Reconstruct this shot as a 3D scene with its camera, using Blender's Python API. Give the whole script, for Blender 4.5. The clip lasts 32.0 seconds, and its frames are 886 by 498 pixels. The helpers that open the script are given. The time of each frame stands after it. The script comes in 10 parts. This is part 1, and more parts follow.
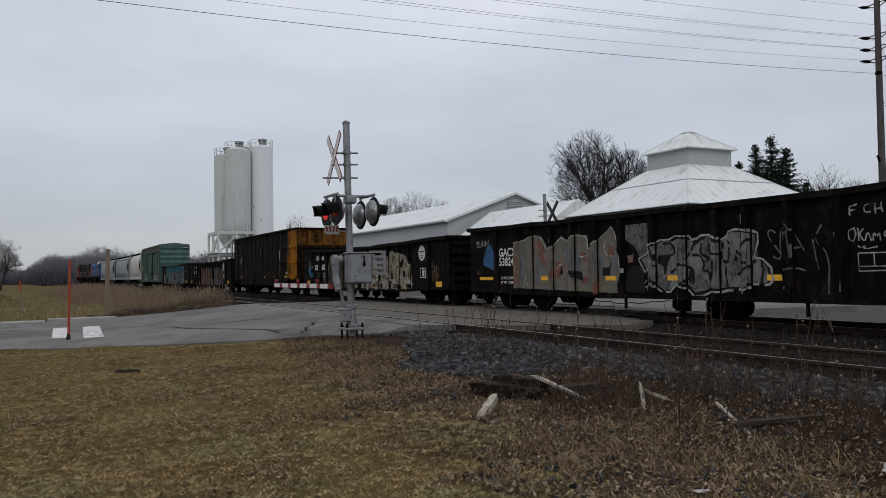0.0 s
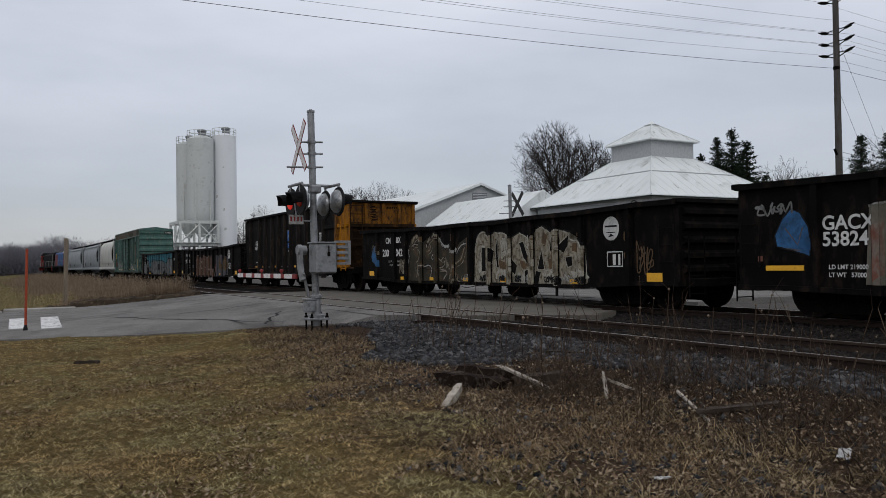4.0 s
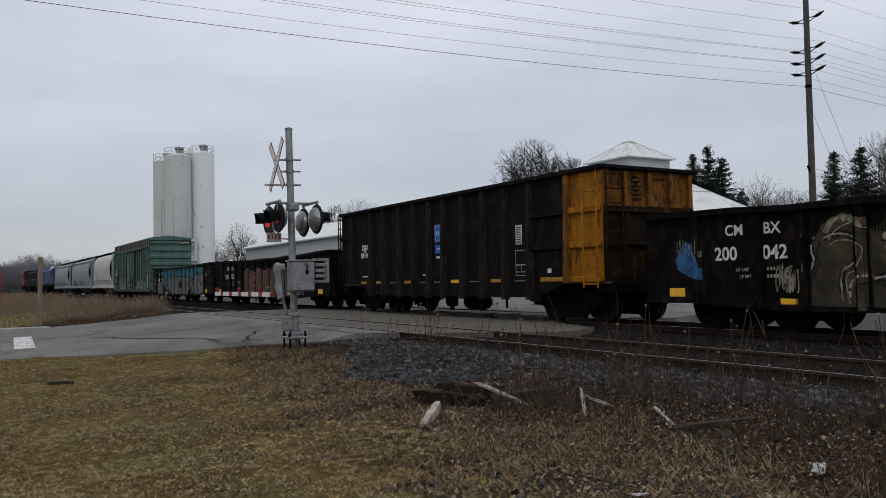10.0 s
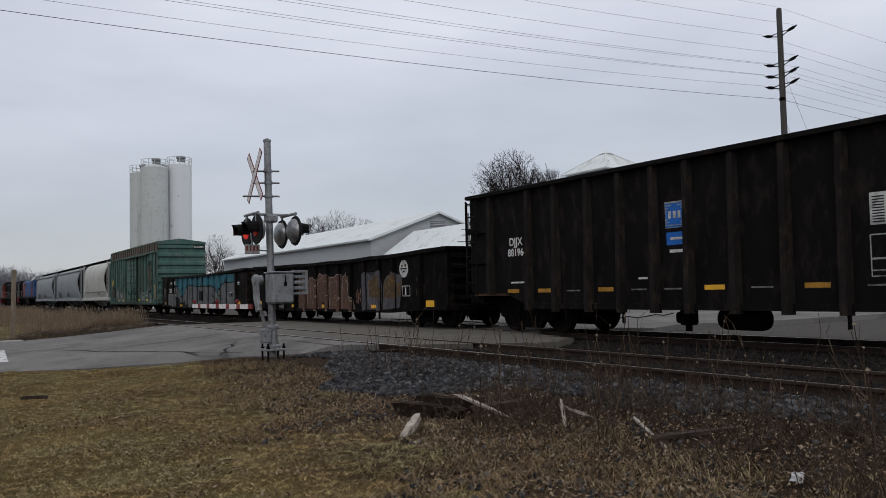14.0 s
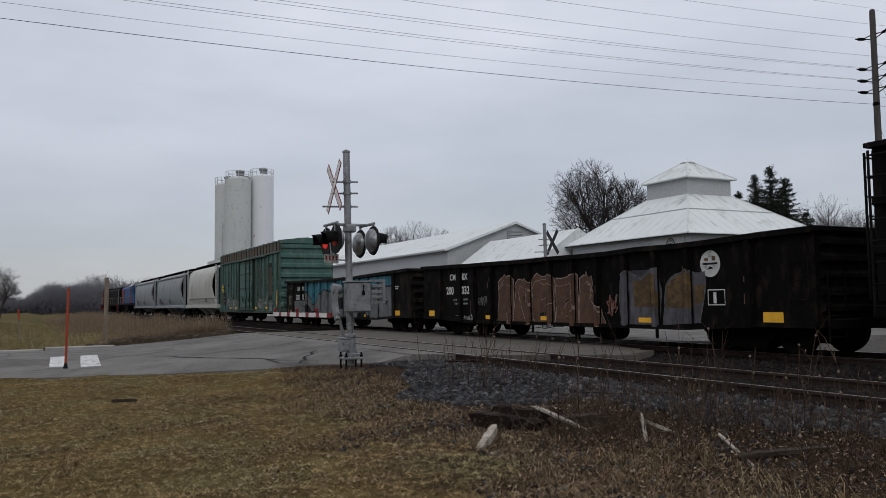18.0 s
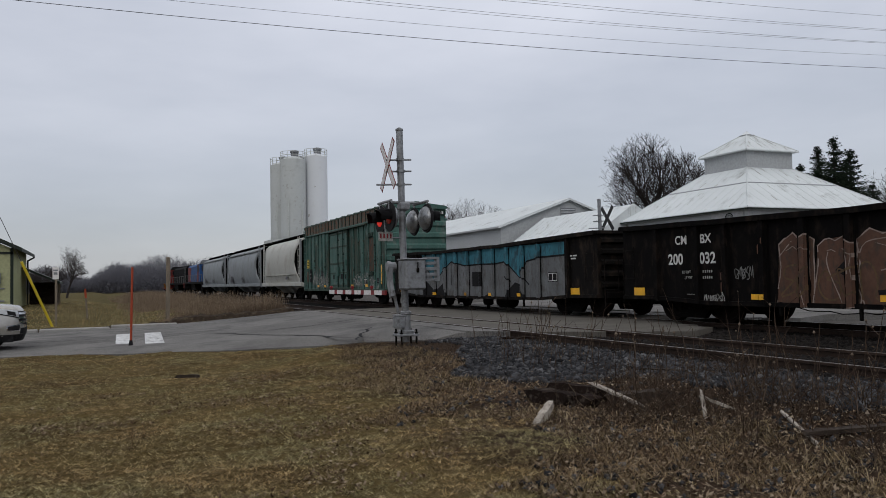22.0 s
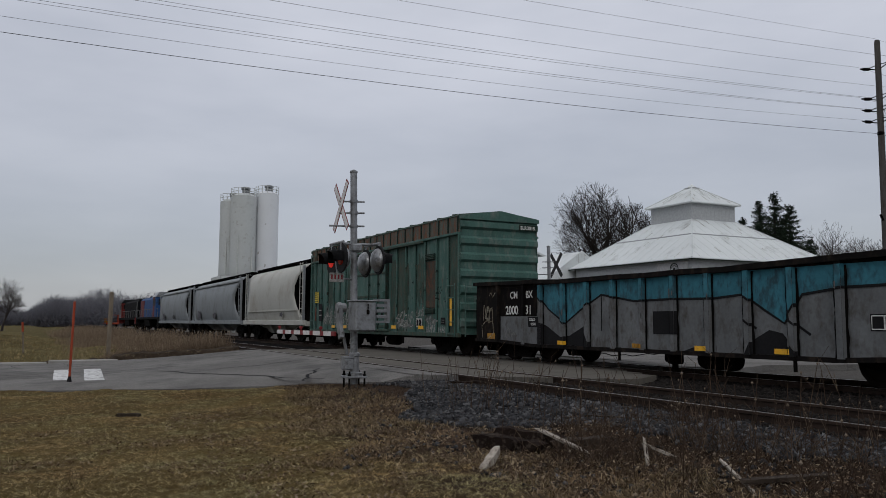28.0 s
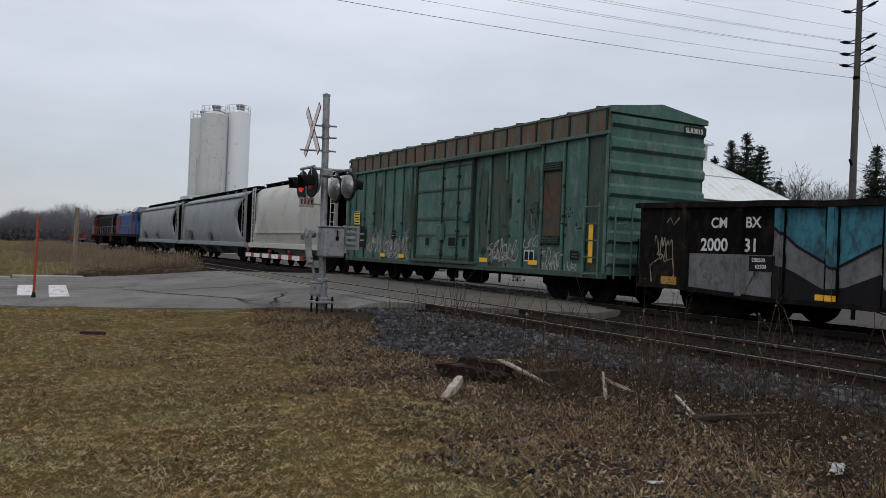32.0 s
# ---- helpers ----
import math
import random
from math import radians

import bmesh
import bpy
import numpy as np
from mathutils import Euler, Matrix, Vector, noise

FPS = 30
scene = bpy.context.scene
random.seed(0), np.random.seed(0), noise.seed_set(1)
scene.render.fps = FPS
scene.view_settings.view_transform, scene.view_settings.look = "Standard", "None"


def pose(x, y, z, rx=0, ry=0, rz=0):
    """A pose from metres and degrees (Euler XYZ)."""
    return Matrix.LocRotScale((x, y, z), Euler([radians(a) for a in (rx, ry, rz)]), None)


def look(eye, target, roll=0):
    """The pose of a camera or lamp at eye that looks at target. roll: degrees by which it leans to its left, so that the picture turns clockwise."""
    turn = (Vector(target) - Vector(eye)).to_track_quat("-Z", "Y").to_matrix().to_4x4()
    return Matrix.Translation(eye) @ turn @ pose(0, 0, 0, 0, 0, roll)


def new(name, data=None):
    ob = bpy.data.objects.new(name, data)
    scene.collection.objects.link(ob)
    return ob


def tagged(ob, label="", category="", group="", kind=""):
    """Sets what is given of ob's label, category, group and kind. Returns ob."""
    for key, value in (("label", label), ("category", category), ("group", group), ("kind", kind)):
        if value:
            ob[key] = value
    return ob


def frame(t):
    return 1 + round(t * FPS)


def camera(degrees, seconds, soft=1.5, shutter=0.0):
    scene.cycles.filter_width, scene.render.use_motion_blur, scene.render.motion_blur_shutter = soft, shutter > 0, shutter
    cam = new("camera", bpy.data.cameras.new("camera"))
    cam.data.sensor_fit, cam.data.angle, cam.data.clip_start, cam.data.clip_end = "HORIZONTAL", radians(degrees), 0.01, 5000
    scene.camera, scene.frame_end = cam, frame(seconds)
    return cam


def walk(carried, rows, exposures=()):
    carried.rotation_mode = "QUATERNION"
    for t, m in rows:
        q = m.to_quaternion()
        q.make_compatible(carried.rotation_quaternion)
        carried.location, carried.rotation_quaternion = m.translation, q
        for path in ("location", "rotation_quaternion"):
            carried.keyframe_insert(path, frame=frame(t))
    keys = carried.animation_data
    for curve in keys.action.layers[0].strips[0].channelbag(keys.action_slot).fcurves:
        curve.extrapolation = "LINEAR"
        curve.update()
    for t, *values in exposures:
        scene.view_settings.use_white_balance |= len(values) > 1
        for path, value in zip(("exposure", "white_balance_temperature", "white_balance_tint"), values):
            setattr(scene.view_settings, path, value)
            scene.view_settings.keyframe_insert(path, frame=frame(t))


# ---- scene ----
cam = camera(57.5, 32.0, soft=0.7)
PATH = [
    (0, (0.019, 0.021, 1.638), (0.928, 1.802, 1.699), -0.9), (0.5, (0.019, 0.023, 1.645), (0.936, 1.8, 1.707), -1.0), (1, (0.017, 0.018, 1.635), (0.949, 1.786, 1.701), -0.9),
    (1.5, (0.018, 0.016, 1.64), (0.957, 1.779, 1.746), -1.0), (2, (0.017, 0.012, 1.64), (0.969, 1.767, 1.764), -0.6), (2.5, (0.014, 0.007, 1.638), (0.984, 1.753, 1.75), -0.6),
    (3, (0.021, 0.024, 1.634), (1.005, 1.764, 1.701), -0.6), (3.5, (0.019, 0.023, 1.631), (1.006, 1.761, 1.683), -0.6), (4, (0.023, 0.025, 1.633), (1.007, 1.765, 1.669), -0.8),
    (4.5, (0.021, 0.03, 1.629), (1.006, 1.771, 1.664), -0.7), (6.5, (0.019, 0.024, 1.64), (1.007, 1.761, 1.7), -1.3), (7, (0.023, 0.015, 1.639), (1.018, 1.749, 1.684), -1.6),
    (7.5, (0.034, 0.015, 1.635), (1.036, 1.745, 1.667), -1.8), (8, (0.022, -0.002, 1.64), (1.033, 1.723, 1.69), -1.7), (8.5, (0.023, -0.008, 1.636), (1.046, 1.709, 1.706), -1.6),
    (9, (0.021, -0.001, 1.637), (1.047, 1.714, 1.711), -1.5), (9.5, (0.017, -0.006, 1.641), (1.045, 1.708, 1.717), -1.2), (10, (0.034, 0.009, 1.64), (1.062, 1.722, 1.717), -1.1),
    (10.5, (0.037, 0.015, 1.635), (1.071, 1.725, 1.716), -1.1), (11, (0.034, 0.014, 1.639), (1.074, 1.72, 1.724), -1.1), (11.5, (0.025, 0.006, 1.641), (1.069, 1.71, 1.724), -1.1),
    (12, (0.012, -0.005, 1.64), (1.056, 1.699, 1.725), -0.9), (12.5, (0.015, 0.003, 1.638), (1.069, 1.7, 1.731), -0.9), (13, (0.035, 0.013, 1.637), (1.102, 1.701, 1.737), -1.1),
    (13.5, (0.04, 0.023, 1.64), (1.114, 1.708, 1.741), -1.2), (14, (0.038, 0.022, 1.641), (1.11, 1.707, 1.745), -1.3), (14.5, (0.039, 0.022, 1.639), (1.11, 1.708, 1.747), -1.3),
    (16.5, (0.046, 0.017, 1.639), (1.142, 1.685, 1.766), -0.9), (17, (0.039, 0.016, 1.637), (1.113, 1.698, 1.772), -0.6), (17.5, (0.034, 0.027, 1.632), (1.049, 1.744, 1.768), -0.6),
    (18, (0.044, 0.056, 1.636), (0.952, 1.833, 1.769), -0.8), (18.5, (0.033, 0.033, 1.629), (0.864, 1.851, 1.712), -1.6), (19, (0.027, 0.036, 1.633), (0.817, 1.872, 1.703), -1.7),
    (19.5, (0.022, 0.047, 1.631), (0.778, 1.897, 1.705), -1.7), (20, (0.018, 0.053, 1.627), (0.769, 1.906, 1.704), -1.5), (20.5, (0.022, 0.059, 1.629), (0.771, 1.912, 1.71), -1.4),
    (21, (0.018, 0.053, 1.628), (0.777, 1.901, 1.707), -1.3), (21.5, (0.03, 0.07, 1.623), (0.8, 1.914, 1.699), -1.2), (22, (0.029, 0.068, 1.625), (0.819, 1.904, 1.705), -1.1),
    (22.5, (0.011, 0.065, 1.626), (0.82, 1.891, 1.713), -1.0), (23, (0.009, 0.059, 1.63), (0.827, 1.882, 1.715), -0.8), (23.5, (0.012, 0.057, 1.625), (0.84, 1.876, 1.708), -0.6),
    (24, (0.01, 0.055, 1.625), (0.843, 1.871, 1.71), -0.5), (24.5, (0.012, 0.06, 1.624), (0.858, 1.871, 1.705), -0.4), (25, (0.015, 0.066, 1.62), (0.873, 1.871, 1.692), -0.2),
    (25.5, (0.006, 0.051, 1.623), (0.879, 1.849, 1.691), -0.1), (27.5, (-0.023, -0.019, 1.632), (0.857, 1.775, 1.708), -0.1), (28, (-0.04, -0.028, 1.643), (0.859, 1.749, 1.826), 0.3),
    (28.5, (-0.012, -0.004, 1.655), (0.859, 1.794, 1.739), 1.1), (29, (-0.002, 0.009, 1.663), (0.878, 1.804, 1.732), 1.3), (29.5, (0.007, 0.025, 1.669), (0.898, 1.815, 1.723), 1.4),
    (30, (0.014, 0.018, 1.661), (0.901, 1.81, 1.679), 1.5), (30.5, (0.004, 0.034, 1.672), (0.907, 1.819, 1.69), 2.1), (31, (-0.006, 0.005, 1.684), (0.907, 1.784, 1.698), 2.7),
    (31.5, (0.0, 0.001, 1.684), (0.94, 1.767, 1.695), 2.6), (32, (-0.004, -0.02, 1.682), (0.964, 1.73, 1.688), 2.3),
]
walk(cam, [(t, look(eye, target, roll)) for t, eye, target, roll in PATH],
     exposures=((0.0, 0.0), (1.0, -0.02), (2.0, -0.14), (3.0, -0.02), (4.5, 0.0), (15.0, 0.0), (17.0, -0.09), (18.5, -0.05), (20.0, -0.05), (25.5, -0.05), (27.5, -0.03), (28.0, -0.27), (28.6, 0.0), (29.5, 0.06), (30.0, 0.13), (32.0, 0.14)))

# ---- light: an overcast late-winter sky, brighter overhead, and a wide weak sun ----
world = bpy.data.worlds.new("overcast")
scene.world = world
world.use_nodes = True
wn, wl = world.node_tree.nodes, world.node_tree.links
wn.clear()
w_out = wn.new("ShaderNodeOutputWorld")
w_bg = wn.new("ShaderNodeBackground")
w_sky = wn.new("ShaderNodeTexSky")
w_sky.sky_type, w_sky.sun_disc = "NISHITA", False
w_sky.sun_elevation, w_sky.sun_rotation = radians(38), radians(-150)
w_co = wn.new("ShaderNodeTexCoord")
w_sep = wn.new("ShaderNodeSeparateXYZ")
wl.new(w_co.outputs["Generated"], w_sep.inputs[0])
w_map = wn.new("ShaderNodeMapping")
w_map.inputs["Scale"].default_value = (1.0, 1.0, 3.4)
wl.new(w_co.outputs["Generated"], w_map.inputs[0])
w_noise = wn.new("ShaderNodeTexNoise")
w_noise.inputs["Scale"].default_value, w_noise.inputs["Detail"].default_value = 2.6, 5.0
w_noise.inputs["Roughness"].default_value = 0.5
wl.new(w_map.outputs[0], w_noise.inputs[0])
w_cloud = wn.new("ShaderNodeValToRGB")
w_cloud.color_ramp.elements[0].position, w_cloud.color_ramp.elements[1].position = 0.32, 0.70
w_cloud.color_ramp.elements[0].color = (0.84, 0.855, 0.89, 1)
w_cloud.color_ramp.elements[1].color = (1.09, 1.09, 1.11, 1)
wl.new(w_noise.outputs[0], w_cloud.inputs[0])
w_grad = wn.new("ShaderNodeValToRGB")
for e, (at, v) in zip((w_grad.color_ramp.elements[0], w_grad.color_ramp.elements[1], w_grad.color_ramp.elements.new(0.12), w_grad.color_ramp.elements.new(0.35)),
                      ((0.0, (0.395, 0.405, 0.435)), (1.0, (1.12, 1.13, 1.16)), (0.12, (0.475, 0.485, 0.525)), (0.35, (0.67, 0.68, 0.73)))):
    e.position, e.color = at, (*v, 1)
wl.new(w_sep.outputs[2], w_grad.inputs[0])
w_mul = wn.new("ShaderNodeMix")
w_mul.data_type, w_mul.blend_type = "RGBA", "MULTIPLY"
w_mul.inputs[0].default_value = 1.0
wl.new(w_grad.outputs[0], w_mul.inputs[6]), wl.new(w_cloud.outputs[0], w_mul.inputs[7])
w_dim = wn.new("ShaderNodeMix")
w_dim.data_type, w_dim.blend_type = "RGBA", "MIX"
w_dim.inputs[0].default_value = 0.02
wl.new(w_mul.outputs[2], w_dim.inputs[6]), wl.new(w_sky.outputs[0], w_dim.inputs[7])
wl.new(w_dim.outputs[2], w_bg.inputs[0])
w_bg.inputs[1].default_value = 1.0
wl.new(w_bg.outputs[0], w_out.inputs[0])

sun = new("sun", bpy.data.lights.new("sun", "SUN"))
sun.data.energy, sun.data.angle, sun.data.color = 0.5, radians(25), (1.0, 0.97, 0.93)
sun.matrix_world = pose(0, 0, 60, 50, 0, -30)

# ---- helpers of the scene ----
def part(name, bm, material, parent=None, label="", smooth=False):
    me = bpy.data.meshes.new(name)
    bm.to_mesh(me)
    bm.free()
    return part_of(name, me, material, parent, label, smooth)


def part_of(name, me, material, parent=None, label="", smooth=False):
    for m in (material if isinstance(material, (list, tuple)) else (material,)):
        me.materials.append(m)
    if smooth:
        me.polygons.foreach_set("use_smooth", [True] * len(me.polygons))
        me.set_sharp_from_angle(angle=radians(38))
    ob = new(name, me)
    ob.parent = parent
    if label:
        tagged(ob, label)
    return ob


def thing(name, m, label, category, group="", kind=""):
    ob = new(name)
    ob.empty_display_size = 0.3
    ob.matrix_world = m
    return tagged(ob, label, category, group, kind)


def box(bm, x0, x1, y0, y1, z0, z1, mat=0, bev=0.0):
    v = [bm.verts.new((x, y, z)) for z in (z0, z1) for y in (y0, y1) for x in (x0, x1)]
    fs = [bm.faces.new([v[i] for i in q]) for q in ((0, 2, 3, 1), (4, 5, 7, 6), (0, 1, 5, 4), (2, 6, 7, 3), (0, 4, 6, 2), (1, 3, 7, 5))]
    for f in fs:
        f.material_index = mat
    if bev:
        bmesh.ops.bevel(bm, geom=list({e for f in fs for e in f.edges}), offset=bev, segments=1, affect="EDGES")
    return bm


def rod(bm, a, b, r, r2=None, seg=10, mat=0):
    a, b = Vector(a), Vector(b)
    r2 = r if r2 is None else r2
    q = (b - a).to_track_quat("Z", "Y")
    rings = []
    for p, rad in ((a, r), (b, r2)):
        rings.append([bm.verts.new(p + q @ Vector((rad * math.cos(2 * math.pi * i / seg), rad * math.sin(2 * math.pi * i / seg), 0))) for i in range(seg)])
    for i in range(seg):
        bm.faces.new((rings[0][i], rings[0][(i + 1) % seg], rings[1][(i + 1) % seg], rings[1][i])).material_index = mat
    bm.faces.new(rings[0][::-1]).material_index = mat
    bm.faces.new(rings[1]).material_index = mat
    return bm


def lathe(bm, profile, m=None, seg=24, mat=0):
    """Turns (radius, height) points about z, then places them by m."""
    m = m or Matrix()
    rings = [[bm.verts.new(m @ Vector((max(r, 1e-4) * math.cos(2 * math.pi * i / seg), max(r, 1e-4) * math.sin(2 * math.pi * i / seg), h))) for i in range(seg)] for r, h in profile]
    for p, q in zip(rings, rings[1:]):
        for i in range(seg):
            bm.faces.new((p[i], p[(i + 1) % seg], q[(i + 1) % seg], q[i])).material_index = mat
    bm.faces.new(rings[0][::-1]).material_index = mat
    bm.faces.new(rings[-1]).material_index = mat
    return bm


def prism(bm, pts, axis, a, b, mat=0):
    """A polygon of 2D points pushed along an axis from a to b. axis x: points are (y, z); y: (x, z); z: (x, y)."""
    def put(p, d):
        return {"x": (d, p[0], p[1]), "y": (p[0], d, p[1]), "z": (p[0], p[1], d)}[axis]
    lo = [bm.verts.new(put(p, a)) for p in pts]
    hi = [bm.verts.new(put(p, b)) for p in pts]
    n = len(pts)
    for i in range(n):
        bm.faces.new((lo[i], lo[(i + 1) % n], hi[(i + 1) % n], hi[i])).material_index = mat
    bm.faces.new(lo[::-1]).material_index = mat
    bm.faces.new(hi).material_index = mat
    return bm


def outward(bm):
    bmesh.ops.recalc_face_normals(bm, faces=bm.faces)
    return bm


def raw(name, verts, faces):
    me = bpy.data.meshes.new(name)
    me.from_pydata(verts, [], faces)
    me.validate()
    return me


def lettering(name, text, size, m, material, parent, label="", align="LEFT"):
    cu = bpy.data.curves.new(name, "FONT")
    cu.body, cu.size, cu.align_x, cu.extrude, cu.offset = text, size, align, 0.0, size * 0.022
    tmp = bpy.data.objects.new(name, cu)
    scene.collection.objects.link(tmp)
    bpy.context.view_layer.update()
    me = bpy.data.meshes.new_from_object(tmp)
    bpy.data.objects.remove(tmp)
    me.transform(m)
    return part_of(name, me, material, parent, label)


# ---- materials ----
def paint(name, colour, rough=0.6, metal=0.0, dark=0.75, big=0.6, fine=14.0, bump=0.15, stain=None, amount=0.5, streak=1.0, grain=0.25, coords="Object"):
    """A worn surface: two scales of tone, an optional stain colour in patches that may run down in streaks, and fine relief."""
    m = bpy.data.materials.new(name)
    m.use_nodes = True
    n, l = m.node_tree.nodes, m.node_tree.links
    b = n["Principled BSDF"]
    b.inputs["Roughness"].default_value, b.inputs["Metallic"].default_value = rough, metal
    b.inputs["Specular IOR Level"].default_value = 0.5 if rough < 0.5 else (0.12 if max(colour) > 0.03 else 0.04)
    co = n.new("ShaderNodeTexCoord")
    mp = n.new("ShaderNodeMapping")
    mp.inputs["Scale"].default_value = (streak, streak, 1.0)
    l.new(co.outputs[coords], mp.inputs[0])
    n1, n2 = n.new("ShaderNodeTexNoise"), n.new("ShaderNodeTexNoise")
    n1.inputs["Scale"].default_value, n1.inputs["Detail"].default_value = big, 6.0
    n2.inputs["Scale"].default_value, n2.inputs["Detail"].default_value = fine, 4.0
    l.new(mp.outputs[0], n1.inputs[0]), l.new(co.outputs[coords], n2.inputs[0])
    r1 = n.new("ShaderNodeValToRGB")
    r1.color_ramp.elements[0].position, r1.color_ramp.elements[1].position = 0.3, 0.7
    r1.color_ramp.elements[0].color = (*[c * dark for c in colour], 1)
    r1.color_ramp.elements[1].color = (*colour, 1)
    l.new(n1.outputs[0], r1.inputs[0])
    last = r1.outputs[0]
    if stain:
        n3 = n.new("ShaderNodeTexNoise")
        n3.inputs["Scale"].default_value, n3.inputs["Detail"].default_value = big * 2.3, 8.0
        n3.inputs["Roughness"].default_value = 0.65
        l.new(mp.outputs[0], n3.inputs[0])
        r3 = n.new("ShaderNodeValToRGB")
        r3.color_ramp.elements[0].position, r3.color_ramp.elements[1].position = 0.62 - 0.3 * amount, 0.80 - 0.3 * amount
        l.new(n3.outputs[0], r3.inputs[0])
        mx = n.new("ShaderNodeMix")
        mx.data_type = "RGBA"
        l.new(r3.outputs[0], mx.inputs[0]), l.new(last, mx.inputs[6])
        mx.inputs[7].default_value = (*stain, 1)
        last = mx.outputs[2]
    g = n.new("ShaderNodeMix")
    g.data_type, g.blend_type = "RGBA", "OVERLAY"
    g.inputs[0].default_value = grain
    l.new(last, g.inputs[6]), l.new(n2.outputs[0], g.inputs[7])
    l.new(g.outputs[2], b.inputs["Base Color"])
    if bump:
        bp = n.new("ShaderNodeBump")
        bp.inputs["Strength"].default_value, bp.inputs["Distance"].default_value = bump, 0.02
        l.new(n2.outputs[0], bp.inputs["Height"]), l.new(bp.outputs[0], b.inputs["Normal"])
    return m


def varied(name, colours, rough=0.85, by="island", thin=0.0):
    """One tone picked at random for every loose piece (or object)."""
    m = bpy.data.materials.new(name)
    m.use_nodes = True
    n, l = m.node_tree.nodes, m.node_tree.links
    b = n["Principled BSDF"]
    b.inputs["Roughness"].default_value = rough
    b.inputs["Specular IOR Level"].default_value = 0.06
    ramp = n.new("ShaderNodeValToRGB")
    els = ramp.color_ramp.elements
    while len(els) < len(colours):
        els.new(0.5)
    for i, c in enumerate(colours):
        els[i].position, els[i].color = i / (len(colours) - 1), (*c, 1)
    if by == "island":
        src = n.new("ShaderNodeNewGeometry").outputs["Random Per Island"]
    else:
        src = n.new("ShaderNodeObjectInfo").outputs["Random"]
    l.new(src, ramp.inputs[0]), l.new(ramp.outputs[0], b.inputs["Base Color"])
    if thin:
        # thin blades and twigs let part of the light through
        tr, mix, out = n.new("ShaderNodeBsdfTranslucent"), n.new("ShaderNodeMixShader"), n["Material Output"]
        l.new(ramp.outputs[0], tr.inputs[0])
        mix.inputs[0].default_value = thin
        l.new(b.outputs[0], mix.inputs[1]), l.new(tr.outputs[0], mix.inputs[2]), l.new(mix.outputs[0], out.inputs[0])
    return m


BLACK = paint("black_car_paint", (0.0052, 0.0047, 0.0045), 0.7, 0, 0.6, 0.9, 18, 0.12, (0.019, 0.0135, 0.0105), 0.35, 2.0)
BLACK_DUSTY = paint("black_car_paint_dusty", (0.010, 0.009, 0.0085), 0.7, 0, 0.6, 0.8, 16, 0.12, (0.030, 0.022, 0.017), 0.4, 2.0)
CHARCOAL = paint("charcoal_car_paint", (0.0085, 0.0078, 0.0078), 0.7, 0, 0.6, 0.8, 16, 0.1, (0.020, 0.015, 0.013), 0.35, 2.5)
RUST = paint("rusted_steel", (0.11, 0.062, 0.040), 0.85, 0.1, 0.6, 1.5, 30, 0.3, (0.045, 0.03, 0.024), 0.4)
# also colours the shade strips at rib roots and the hopper end recesses
RUNNING = paint("running_gear_grime_and_shade", (0.0055, 0.0050, 0.0046), 0.9, 0.0, 0.6, 2, 25, 0.15, (0.012, 0.009, 0.007), 0.3)
WHEEL = paint("wheel_steel", (0.016, 0.012, 0.010), 0.75, 0.0, 0.6, 3, 30, 0.15)
WHITE_LETTER = paint("stencil_white", (0.62, 0.62, 0.60), 0.7, 0, 0.8, 4, 40, 0.0, (0.20, 0.19, 0.18), 0.25)
REFLECT = paint("reflector_yellow", (0.80, 0.42, 0.02), 0.35, 0, 0.85, 5, 40, 0.0, (0.40, 0.20, 0.03), 0.2)
ORANGE_OLD = paint("reflector_faded", (0.42, 0.21, 0.03), 0.5, 0, 0.7, 5, 40, 0.0, (0.12, 0.08, 0.04), 0.4)
YELLOW_END = paint("stained_ochre_end_paint", (0.20, 0.082, 0.008), 0.7, 0, 0.45, 1.6, 16, 0.12, (0.030, 0.015, 0.008), 0.55, 2.0)
# end paint darkened for soot and for the next car's shade
SOOT_SHADE_END = paint("sooty_shaded_end_paint", (0.020, 0.012, 0.007), 0.8, 0, 0.5, 1.4, 16, 0.12, (0.055, 0.026, 0.008), 0.25, 1.5)
RIB_DUST = paint("dusty_charcoal_rib_paint", (0.0185, 0.0160, 0.0145), 0.75, 0, 0.55, 1.2, 18, 0.1, (0.032, 0.024, 0.019), 0.4, 2.5)
YELLOW_CAR = paint("chipped_yellow_paint", (0.34, 0.135, 0.006), 0.65, 0, 0.65, 1.0, 14, 0.1, (0.060, 0.024, 0.010), 0.42, 2.2)
GREEN_CAR = paint("boxcar_green_paint", (0.066, 0.136, 0.116), 0.6, 0, 0.65, 0.7, 14, 0.08, (0.120, 0.150, 0.132), 0.40, 2.5)
GREEN_DIRTY = paint("boxcar_green_grimy", (0.050, 0.088, 0.070), 0.7, 0, 0.55, 1.2, 14, 0.1, (0.072, 0.066, 0.050), 0.50, 3.0)
HATCH_RUST = paint("rusted_hatch_paint", (0.060, 0.060, 0.047), 0.8, 0, 0.6, 1.4, 16, 0.2, (0.105, 0.048, 0.030), 0.55, 2.0)
GREEN_RUSTY = paint("boxcar_roof_edge_rust", (0.100, 0.118, 0.100), 0.75, 0, 0.6, 1.6, 16, 0.2, (0.150, 0.062, 0.036), 0.60, 3.0)
HOPPER_WHITE = paint("hopper_white_paint", (0.43, 0.43, 0.395), 0.55, 0, 0.9, 0.35, 10, 0.02, (0.33, 0.31, 0.27), 0.42, 1.0, 0.12)
